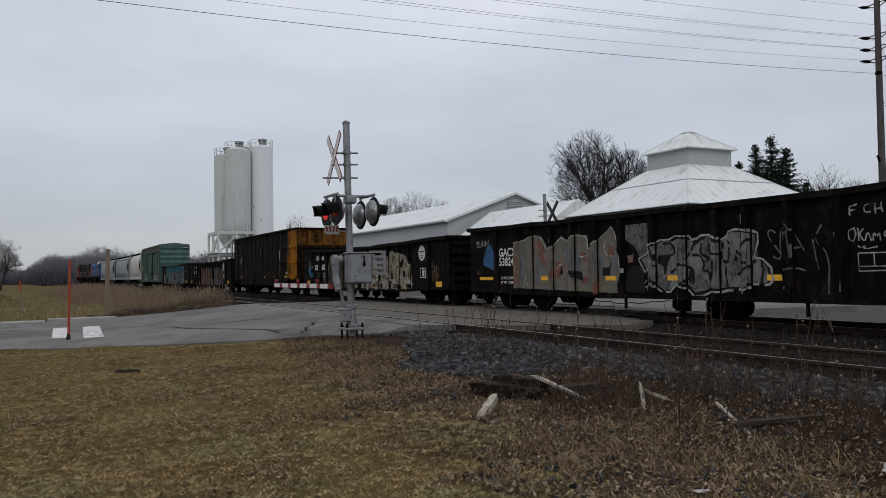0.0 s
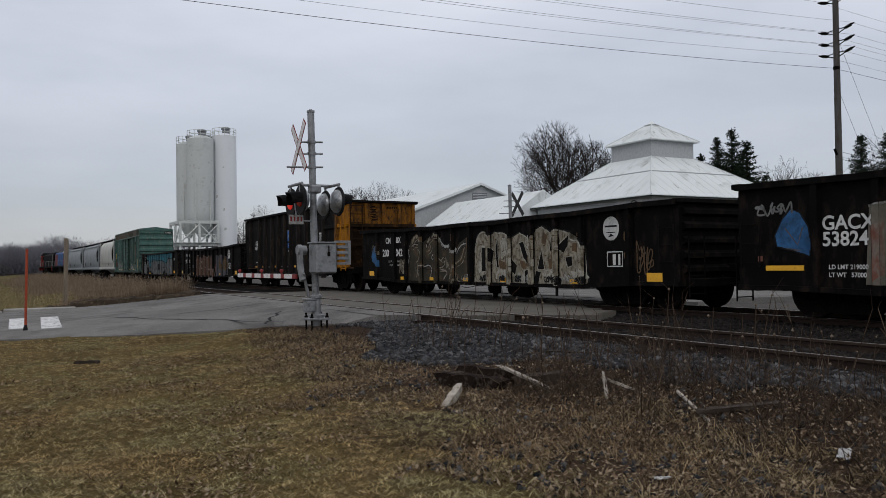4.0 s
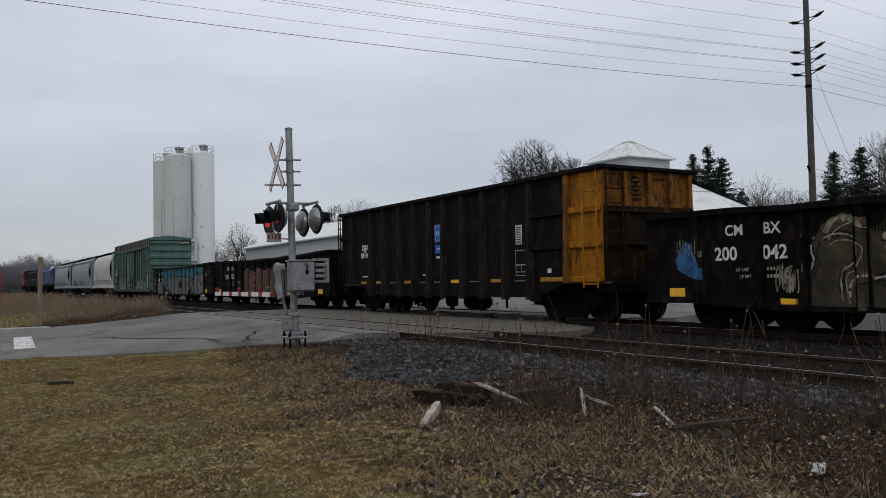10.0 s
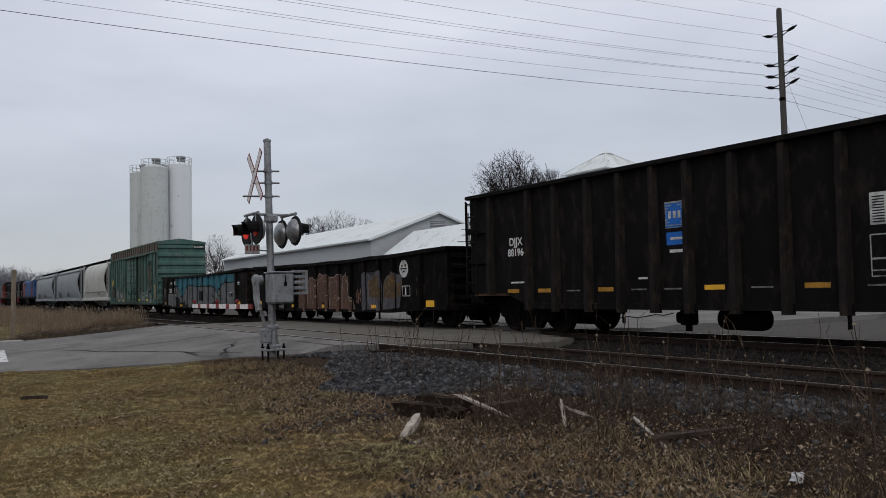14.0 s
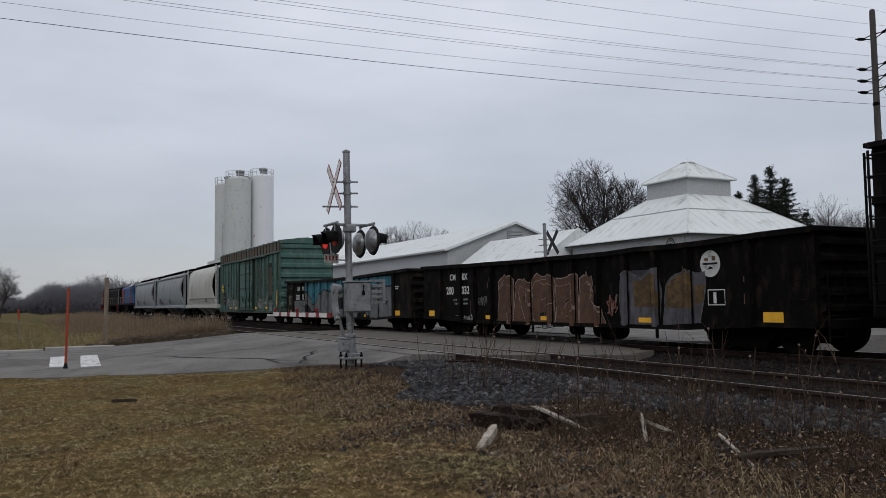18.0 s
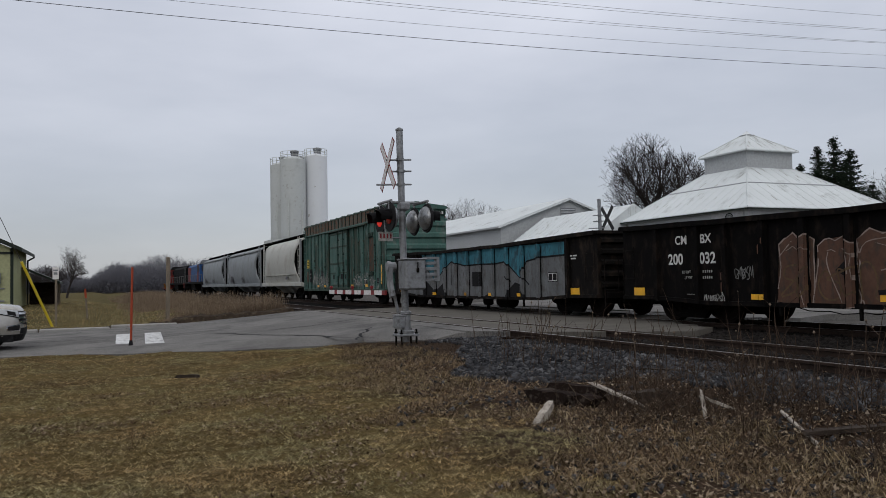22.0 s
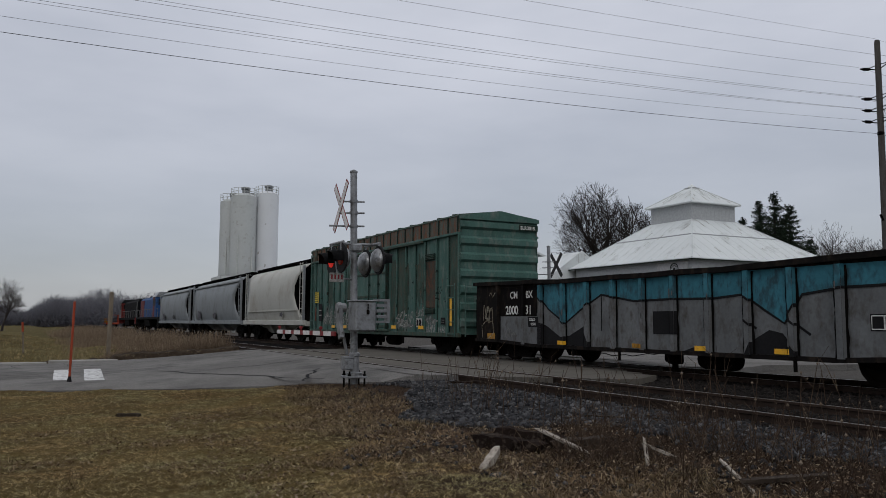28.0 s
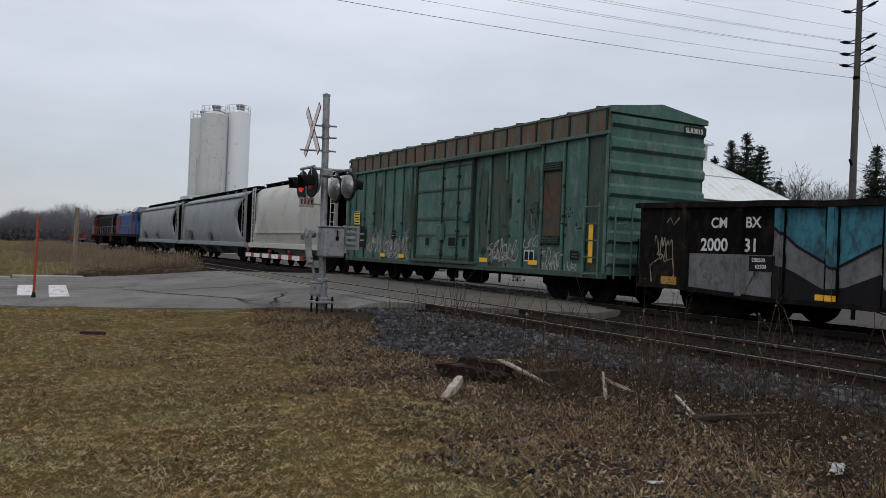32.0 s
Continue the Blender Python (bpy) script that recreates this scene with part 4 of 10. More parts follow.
def ladder(root, x, y, z0, z1, n, width=0.42, along="y", mat=None, r=0.012, name="ladder"):
    bm = bmesh.new()
    a, b = (Vector((0, -width / 2, 0)), Vector((0, width / 2, 0))) if along == "y" else (Vector((-width / 2, 0, 0)), Vector((width / 2, 0, 0)))
    o = Vector((x, y, 0))
    for k in range(n):
        z = z0 + (z1 - z0) * k / max(n - 1, 1)
        rod(bm, o + a + Vector((0, 0, z)), o + b + Vector((0, 0, z)), r, None, 6)
    if n > 2:
        for e in (a, b):
            rod(bm, o + e + Vector((0, 0, z0 - 0.08)), o + e + Vector((0, 0, z1 + 0.08)), r * 1.3, None, 6)
    return part(name, bm, mat or BLACK, root)


def gondola(y_start, length, ribs, top, sill, label, paint_mat, belly=0.10, wide_top=0.09, sag=0.10):
    """An open gondola car: plate sides with pressed ribs, corrugated ends, floor, top chord and fish-belly side sills."""
    root = thing("gondola_car", pose(TRAIN_X, y_start, RAIL_Z), label, "freight car", "cars of the freight train")
    TRAIN.append((root, y_start))
    L = length

    def crest(y):
        """The top of the sides sags a little between the ends."""
        return top + sag * (0.4 - math.sin(math.pi * min(max(y / L, 0.0), 1.0)))

    for sx in (-1, 1):
        bm = bmesh.new()
        x0, x1 = sorted((sx * 1.47, sx * 1.44))
        lower = [(0, sill), (1.2, sill), (3.2, sill - belly), (L - 3.2, sill - belly), (L - 1.2, sill), (L, sill)]
        prism(bm, lower + [(L * k / 10, crest(L * k / 10) - 0.06) for k in range(10, -1, -1)], "x", x0, x1)
        part("side_plate", outward(bm), paint_mat, root)
        bm = bmesh.new()
        a, b = sorted((sx * 1.56, sx * 1.47))
        prism(bm, lower[:2] + lower[2:4] + lower[4:] + [(p[0], p[1] + 0.09) for p in lower[::-1]], "x", a + (0.03 if sx < 0 else 0), b - (0.03 if sx > 0 else 0))
        part("side_sill", outward(bm), paint_mat, root)
        # top chord, slightly battered
        bm = bmesh.new()
        n = 14
        rng = random.Random(int(y_start * 7) + sx)
        prev = None
        for i in range(n + 1):
            y, dz, dx = L * i / n, rng.uniform(-0.025, 0.015), rng.uniform(-0.02, 0.02)
            ring = [bm.verts.new((sx * 1.50 + dx + ex, y, crest(y) + dz + ez)) for ex, ez in ((-wide_top, -0.11), (wide_top, -0.11), (wide_top, 0.0), (-wide_top, 0.0))]
            if prev:
                for k in range(4):
                    bm.faces.new((prev[k], prev[(k + 1) % 4], ring[(k + 1) % 4], ring[k]))
            else:
                bm.faces.new(ring)
            prev = ring
        bm.faces.new(prev)
        part("top_chord", outward(bm), paint_mat, root, "battered top chord")
        for y in ribs:
            bm = bmesh.new()
            lo = np.interp(y, [p[0] for p in lower], [p[1] for p in lower])
            for w, xa, xb in ((0.062, 1.47, 1.56),):
                c = [(sx * xa, y - w - 0.02), (sx * xb, y - w), (sx * xb, y + w), (sx * xa, y + w + 0.02)]
                prism(bm, c, "z", lo, crest(y) - 0.10)
            part("side_rib", outward(bm), paint_mat, root)
    for y, s in ((0, 1), (L, -1)):
        bm = bmesh.new()
        ya, yb = sorted((y, y + s * 0.05))
        box(bm, -1.44, 1.44, ya, yb, sill, top - 0.05)
        part("end_plate", bm, paint_mat, root)
        for k in range(5):
            z = sill + 0.25 + k * (top - sill - 0.4) / 4.6
            bm = bmesh.new()
            prism(bm, [(y, z), (y - s * 0.10, z + 0.05), (y - s * 0.10, z + 0.13), (y, z + 0.19)], "x", -1.38, 1.38)
            part("end_rib", outward(bm), paint_mat, root)
        bm = bmesh.new()
        ya, yb = sorted((y + s * 0.12, y - s * 0.10))
        box(bm, -1.56, 1.56, ya, yb, crest(y) - 0.10, crest(y) - 0.002, 0, 0.015)
        part("end_chord", bm, paint_mat, root)
        bm = bmesh.new()
        ya, yb = sorted((y + s * 0.3, y - s * 0.22))
        box(bm, -1.30, 1.30, ya, yb, sill - 0.02, sill + 0.16, 0, 0.02)
        part("end_sill", bm, RUNNING, root)
        ladder(root, -1.53, y + s * 0.30, sill + 0.50, sill + 1.20, 3, 0.40, "y", paint_mat, 0.009)
        ladder(root, -1.15, y - s * 0.16, sill - 0.15, sill + 0.95, 4, 0.44, "x", paint_mat)
    bm = bmesh.new()
    box(bm, -1.44, 1.44, 0.06, L - 0.06, sill + 0.16, sill + 0.22)
    part("floor", bm, RUST, root)
    bm = bmesh.new()
    box(bm, -0.22, 0.22, 0.4, L - 0.4, sill - 0.05, sill + 0.16)
    for k in range(7):
        yy = 1.2 + k * (L - 2.4) / 6
        box(bm, -1.44, 1.44, yy - 0.06, yy + 0.06, sill + 0.02, sill + 0.16)
    part("centre_sill", bm, RUNNING, root)
    brake_gear(root, L * 0.42, sill)
    running_gear(root, L, 1.95)
    return root


def brake_gear(root, y, sill):
    bm = bmesh.new()
    m = Matrix.Translation((-0.75, y - 0.6, sill - 0.20)) @ Matrix.Rotation(radians(-90), 4, "X")
    lathe(bm, [(0.05, -0.02), (0.19, 0.02), (0.22, 0.12), (0.22, 0.88), (0.19, 0.98), (0.05, 1.02)], m, 18)
    part("air_reservoir", outward(bm), RUNNING, root)
    bm = bmesh.new()
    box(bm, -1.0, -0.7, y + 1.0, y + 1.28, sill - 0.34, sill - 0.02, 0, 0.04)
    box(bm, -0.95, -0.75, y + 1.28, y + 1.42, sill - 0.30, sill - 0.08, 0, 0.04)
    rod(bm, (-0.85, y + 1.15, sill - 0.46), (-0.85, y + 1.15, sill), 0.07, None, 10)
    part("brake_valve", bm, RUNNING, root)
    bm = bmesh.new()
    last = Vector((-1.0, y + 1.4, sill - 0.10))
    for i in range(1, 13):
        p = Vector((-1.0 - 0.03 * i, y + 1.4 + 0.22 * i, sill - 0.10 - 0.10 * math.sin(math.pi * i / 12) - 0.02 * math.sin(i * 2.1)))
        rod(bm, last, p, 0.011, None, 6)
        last = p
    part("brake_pipe", bm, RUNNING, root, "thin sagging brake pipe")
    for dy in (-2.6, 2.3, 4.1):
        bm = bmesh.new()
        box(bm, -1.52, -1.47, y + dy - 0.025, y + dy + 0.025, sill - 0.30 + 0.04 * (dy > 3), sill)
        part("brake_hanger", bm, RUNNING, root)


def marks(side, ys, z, w=0.42, h=0.10, old=(), name="reflector"):
    for i, y in enumerate(ys):
        side.lay(name, [rect(y - w / 2, y + w / 2, z - h / 2, z + h / 2)], ORANGE_OLD if i in old else REFLECT, 5, "yellow reflective strip")


RIBS = (1.45, 3.07, 4.06, 5.08, 6.10, 7.10, 8.10, 9.12, 10.14, 11.15, 12.2, 13.05, 14.46)
Z = RAIL_Z

# ---- the freight cars ----
def ragged(pts, w, rng, step=0.10):
    """A spray stroke whose width wanders and whose edge breaks up, with a stray speck or drip."""
    for _ in range(2 if len(pts) < 9 and pts[0] != pts[-1] else 0):
        cut = [pts[0]]
        for (a, b), (c, d) in zip(pts, pts[1:]):
            cut += [(a * 0.75 + c * 0.25, b * 0.75 + d * 0.25), (a * 0.25 + c * 0.75, b * 0.25 + d * 0.75)]
        pts = cut + [pts[-1]]
    fine = [pts[0]]
    for (a, b), (c, d) in zip(pts, pts[1:]):
        n = max(1, int(math.hypot(c - a, d - b) / step))
        fine += [(a + (c - a) * k / n + rng.gauss(0, w * 0.10), b + (d - b) * k / n + rng.gauss(0, w * 0.10)) for k in range(1, n + 1)]
    out, run = [], []
    for p in fine:
        run.append(p)
        if rng.random() < 0.07:
            out += stroke(run, w, [w * rng.uniform(0.6, 1.3) for _ in run])
            run = []
    if len(run) > 1:
        out += stroke(run, w, [w * rng.uniform(0.6, 1.3) for _ in run])
    return out


def gacx_car():
    root = gondola(5.4, 16.7, (1.6, 2.7, 3.75, 4.8, 5.76, 6.55, 7.47, 8.39, 9.47, 10.44, 11.36, 12.3, 13.27, 13.99, 15.08), 2.44, 0.50,
                   "black steel gondola car with silver and peach graffiti", BLACK, 0.06, sag=0.06)
    s = Side(root, 16.7, (1.6, 2.7, 3.75, 4.8, 5.76, 6.55, 7.47, 8.39, 9.47, 10.44, 11.36, 12.3, 13.27, 13.99, 15.08), z0=0.45, z1=2.30)
    rng = random.Random(11)
    # faded grey and peach piece of tall angular letters, run together from bay to bay
    top = [(14.22, 0.63), (14.14, 1.89), (13.37, 2), (13.11, 2.06), (12.78, 2.03), (12.54, 1.69), (12.38, 1.65), (12.09, 1.81), (11.86, 1.98), (11.5, 1.82), (11.27, 1.99), (10.75, 1.94), (10.7, 1.61), (10.44, 1.76), (10.07, 1.95), (9.82, 2.11), (9.69, 1.97), (9.59, 1.62), (9.46, 1.41), (9.41, 1.02), (9.63, 0.55)]
    s.lay("graffiti_field", [top], SPRAY_PEACH, 1, "faded grey and peach graffiti letters")
    for y, z, wide, tall in ((13.75, 1.15, 0.10, 0.5), (12.1, 1.05, 0.16, 0.35), (11.2, 1.35, 0.2, 0.3), (10.3, 1.3, 0.16, 0.4), (9.75, 1.2, 0.14, 0.5), (12.9, 1.2, 0.14, 0.4), (11.65, 1.55, 0.14, 0.2)):
        s.lay("graffiti_wash", [blob(y, z, wide, tall, rng, 4, 0.35)], SPRAY_GREY, 2, "pale grey spray wash")
    for shape in ([(14.13, 1.56), (13.9, 1.62), (13.9, 0.79), (14.09, 0.66)], [(13.16, 1.9), (12.87, 1.98), (12.47, 1.51), (12.5, 1.14), (12.73, 1.34), (13.11, 1.7)], [(12.33, 1.04), (12.09, 1.32), (11.81, 1.37), (11.6, 0.92), (11.9, 0.99), (12.2, 0.8)], [(11.09, 1.52), (10.77, 1.52), (10.64, 1.29), (10.96, 1.34)], [(11.12, 0.98), (10.72, 0.92), (10.8, 0.75), (11.01, 0.76)], [(10.02, 1.74), (9.72, 1.62), (9.74, 1.41), (9.98, 1.38)], [(10.49, 0.76), (10.28, 0.92), (10.24, 0.56), (10.43, 0.5)], [(9.25, 1.41), (9.03, 1.45), (9.07, 1.26), (9.23, 1.25)],):
        s.lay("graffiti_shade", [shape], SPRAY_RED, 3, "faded red spray shading")
    for gap in ([(10.16, 1.15), (9.89, 1.16), (9.88, 0.95), (10.17, 0.96)], [(11.53, 1.12), (10.99, 1.06), (10.92, 0.83), (11.33, 0.92)], [(11.97, 0.97), (11.84, 1.25), (11.76, 1.03)], [(9.39, 0.58), (9.25, 1.07), (9.15, 1.19), (8.74, 1.16), (8.66, 0.73), (8.7, 0.56)],):
        s.lay("graffiti_gap", [gap], SPRAY_BLACK, 4)
    s.lay("graffiti_edge", ragged(top[1:-1], 0.03, rng), SPRAY_FADED, 5)
    for line in ([(14.14, 1.89), (13.37, 2)], [(13.15, 2.06), (12.78, 2.03), (12.54, 1.69), (12.38, 1.65)], [(12.12, 1.79), (11.86, 1.98), (11.5, 1.82)], [(11.27, 1.99), (10.75, 1.94), (10.73, 1.62)], [(12.04, 1.15), (11.85, 1.32), (11.67, 0.92)], [(10.02, 1.82), (10.11, 1.59), (9.97, 1.43), (9.8, 1.42)], [(11.06, 1.68), (11.09, 1.41), (10.77, 1.46)], [(13.68, 0.67), (13.49, 1.11), (13.29, 0.67)],):
        s.lay("graffiti_line", ragged(line, 0.034, rng), SPRAY_FADED, 5)
    s.lay("graffiti_haze", [[(9.32, 1.78), (9.3, 2.12), (8.5, 2.13), (8.47, 1.77), (8.61, 1.43), (8.85, 1.39), (9.0, 1.62)]], SPRAY_DIM, 1, "dull grey sprayed patch")
    # silver letters run together, cut by black lines inside a black and white outline
    upper = [(8.82, 1.33), (8.54, 1.42), (8.46, 1.59), (8.31, 1.64), (8.11, 1.71), (7.82, 1.7), (7.65, 1.76), (7.24, 1.72), (7.19, 1.64), (7.04, 1.65), (6.96, 1.71), (6.72, 1.73), (6.57, 1.67), (6.46, 1.62), (6.29, 1.69), (6.25, 1.78), (6.09, 1.82), (5.74, 1.79), (5.53, 1.73), (5.54, 1.56), (5.64, 1.29)]
    lower = [(5.44, 1.25), (5.25, 1.09), (5.21, 0.88), (5.28, 0.79), (5.66, 0.78), (5.83, 0.68), (6.01, 0.7), (6.29, 0.68), (6.46, 0.65), (6.71, 0.66), (6.89, 0.59), (7.15, 0.56), (7.32, 0.71), (7.61, 0.79), (7.82, 0.63), (8.07, 0.61), (8.28, 0.73), (8.44, 0.88), (8.52, 1.1), (8.61, 1.03), (8.72, 1.19)]
    outline = upper + lower
    s.lay("graffiti_field", [grown(outline, 0.05)], SPRAY_BLACK, 2)
    s.lay("graffiti_letters", [grown(outline, -0.045)], SPRAY_SILVER, 3, "silver graffiti letters")
    for y, z, wide, tall in ((8.0, 1.5, 0.25, 0.12), (7.45, 1.5, 0.14, 0.2), (6.85, 1.5, 0.12, 0.22), (6.0, 1.1, 0.2, 0.14), (7.0, 0.8, 0.22, 0.14), (8.05, 0.8, 0.22, 0.14)):
        s.lay("graffiti_fade", [blob(y, z, wide, tall, rng, 3, 0.3)], SPRAY_DIM, 4, "darker fade inside the letters")
    for gap in ([(8.21, 1.39), (7.87, 1.4), (7.86, 1.29), (7.96, 1.23), (8, 0.95), (8.04, 0.99), (8.07, 1.16), (8.25, 1.23), (8.13, 1.25), (8.1, 1.34)], [(7.24, 1.14), (7.16, 1.08), (7.2, 0.88), (7.28, 0.75), (7.31, 0.98)], [(6.76, 1.33), (6.67, 1.29), (6.78, 1.25), (6.87, 1.2)], [(6.05, 1.35), (5.98, 1.27), (6.01, 1.2), (6.09, 1.23)],):
        s.lay("graffiti_gap", [gap], SPRAY_BLACK, 5)
    for cut in ([(7.87, 1.37), (7.71, 1.43), (7.73, 1.56), (7.84, 1.65), (8.09, 1.64)], [(7.57, 1.21), (7.36, 1.15), (7.17, 1.06), (7.15, 0.91), (7.26, 0.68)], [(7.53, 0.75), (7.37, 0.85), (7.21, 0.98)], [(7.4, 1.27), (7.23, 1.46), (7.17, 1.57), (7.04, 1.64)], [(7.2, 1.37), (6.97, 1.37), (6.86, 1.2), (6.91, 1.03)], [(6.94, 1.67), (6.96, 1.35), (6.75, 1.33), (6.78, 1.24)], [(6.7, 1.65), (6.75, 1.45), (6.51, 1.35), (6.37, 1.41)], [(6.88, 1.04), (6.76, 1.05), (6.7, 0.86)], [(6.57, 1.26), (6.59, 0.88), (6.71, 0.81)],):
        s.lay("graffiti_cut", ragged(cut, 0.055, rng), SPRAY_BLACK, 5)
    for cut in ([(6.36, 1.6), (6.41, 1.25), (6.27, 1.21), (6.31, 1.07), (6.25, 0.7)], [(6.23, 1.64), (6.19, 1.4), (6.25, 1.18)], [(8.42, 1.59), (8.3, 1.23), (8.29, 0.88)], [(7.89, 0.99), (7.68, 1.08), (7.59, 1.22)], [(5.89, 1.42), (5.78, 1.57), (5.63, 1.67)], [(6.03, 1.41), (5.87, 1.31), (5.82, 1.16), (5.51, 1.24)], [(6.06, 0.95), (5.82, 1.03), (5.55, 1.22)], [(5.44, 1.23), (5.37, 1.06), (5.43, 0.8)],):
        s.lay("graffiti_cut", ragged(cut, 0.055, rng), SPRAY_BLACK, 5)
    s.lay("graffiti_outline", ragged(grown(outline, 0.05) + grown(outline, 0.05)[:1], 0.045, rng), SPRAY_FADED, 6, "white graffiti outline")
    s.lay("graffiti_tail", ragged([(5.72, 0.77), (5.8, 0.7), (5.83, 0.56), (5.86, 0.68)], 0.03, rng), SPRAY_FADED, 6)
    # loose tags beside it
    for tag in ([(5.09, 1.72), (5.2, 1.8), (5.28, 1.71), (5.15, 1.53), (4.97, 1.34), (5.01, 1.22), (5.16, 1.29)], [(4.97, 1.29), (5.0, 1.65), (4.92, 1.85), (4.83, 1.74), (4.88, 1.57), (4.96, 1.53)], [(4.71, 1.17), (4.77, 1.61), (4.85, 1.94), (4.67, 1.68), (4.47, 1.37)], [(4.75, 1.43), (4.54, 1.44)], [(4.3, 1.57), (4.19, 1.03)], [(4.09, 1.85), (4.3, 1.55), (3.97, 1.33), (4.0, 0.61)], [(4.95, 1.02), (4.7, 1.08), (4.45, 1.02)]):
        s.lay("graffiti_tag", ragged(tag, 0.035, rng), SPRAY_DIM, 2, "grey spray-can tag")
    for tag in ([(3.57, 2.08), (3.56, 1.93)], [(3.57, 2.08), (3.42, 2.12)], [(3.56, 2.02), (3.45, 2.03)], [(3.2, 2.1), (3.29, 2.09), (3.31, 2.01), (3.26, 1.96), (3.19, 1.98)], [(3.11, 2.11), (3.1, 1.94)], [(3.0, 2.13), (2.98, 1.95)], [(3.11, 2.01), (2.99, 2.02)],
                [(3.49, 1.73), (3.6, 1.67), (3.59, 1.54), (3.51, 1.49), (3.46, 1.62), (3.49, 1.73)], [(3.42, 1.72), (3.41, 1.51)], [(3.32, 1.7), (3.41, 1.61), (3.32, 1.51)], [(3.3, 1.5), (3.25, 1.67), (3.18, 1.5)], [(3.16, 1.5), (3.14, 1.64), (3.09, 1.54), (3.04, 1.64), (3.02, 1.49)], [(2.85, 1.67), (2.98, 1.61), (2.92, 1.55), (2.83, 1.44), (2.92, 1.37)], [(3.44, 1.43), (3.37, 1.38), (3.3, 1.43), (3.33, 1.36), (3.08, 1.4)]):
        s.lay("graffiti_tag", ragged(tag, 0.026, rng), SPRAY_FADED, 2, "white spray-can tag")
    s.lay("stencil_box", stroke([(3.43, 1.3), (2.88, 1.3), (2.87, 1.01), (3.42, 1.0), (3.43, 1.3)], 0.022) + stroke([(3.15, 1.3), (3.14, 1.08)], 0.022) + stroke([(3.43, 1.08), (2.88, 1.08)], 0.018), SPRAY_FADED, 2)
    for tag in ([(8.82, 0.85), (8.8, 0.7)], [(8.88, 0.79), (8.69, 0.81)], [(8.61, 0.85), (8.68, 0.79), (8.66, 0.68), (8.59, 0.72)], [(8.6, 0.63), (8.53, 0.9), (8.48, 0.55)]):
        s.lay("graffiti_tag", ragged(tag, 0.02, rng), SPRAY_FADED, 3)
    squiggle(s, 15.6, 16.3, 1.85, 2.1, rng, SPRAY_SILVER, 0.035, 4)
    p = [(15.75, 1.78), (15.58, 1.93), (15.40, 1.86), (15.24, 1.62), (15.20, 1.30), (15.22, 1.10), (15.55, 1.20), (15.88, 1.28), (15.92, 1.48), (15.84, 1.62)]
    s.lay("graffiti_head", [p], SPRAY_BLUE, 1, "blue graffiti figure")
    s.lay("graffiti_edge", ragged(p + p[:1], 0.03, rng), SPRAY_BLACK, 2)
    s.lay("graffiti_head_line", stroke([(15.7, 1.6), (15.45, 1.3), (15.35, 1.6)], 0.03) + stroke([(15.75, 1.25), (15.4, 1.2)], 0.03), PLUM_GREY, 2)
    text_on(s, "GACX", 0.33, 14.97, 1.54, WHITE_LETTER)
    text_on(s, "53824", 0.33, 14.97, 1.27, WHITE_LETTER)
    text_on(s, "LD LMT 219000", 0.105, 14.86, 0.88, WHITE_LETTER)
    text_on(s, "LT WT   57000", 0.105, 14.86, 0.75, WHITE_LETTER)
    s.lay("red_label", [rect(16.18, 16.28, 1.02, 1.12)], SPRAY_RED, 2)
    marks(s, (15.72,), 0.90, 0.78, 0.09)
    marks(s, (12.6, 9.85, 7.75, 5.1), 0.90, 0.40, 0.11)
    rib_shade_and_wear(s, 0.52, 2.28, rng, SPRAY_DIM, (13.9, 15.3))


def cmbx(start, label, number, base):
    root = gondola(start, 15.8, RIBS, 2.29, 0.53, label, base)
    s = Side(root, 15.8, RIBS, z0=0.44, z1=2.12)
    text_on(s, "CM", 0.275, 13.80, 1.79, WHITE_LETTER)
    text_on(s, "BX", 0.275, 12.97, 1.79, WHITE_LETTER)
    text_on(s, number[:len(number) // 2 + (len(number) > 5 and number.endswith("31"))], 0.34, 14.05, 1.34, WHITE_LETTER)
    text_on(s, number[len(number) // 2 + (len(number) > 5 and number.endswith("31")):], 0.34, 13.00, 1.34, WHITE_LETTER)
    return root, s


def small_data(s):
    """Load limit and light weight stencils; the worn figures are bars."""
    text_on(s, "LD LMT", 0.085, 13.58, 1.13, SPRAY_FADED)
    text_on(s, "LT WT", 0.085, 13.50, 1.00, SPRAY_FADED)
    for z in (1.135, 1.005):
        for k in range(5):
            s.lay("data_bar", [rect(12.62 + 0.065 * k, 12.66 + 0.065 * k, z, z + 0.055)], SPRAY_FADED, 2)


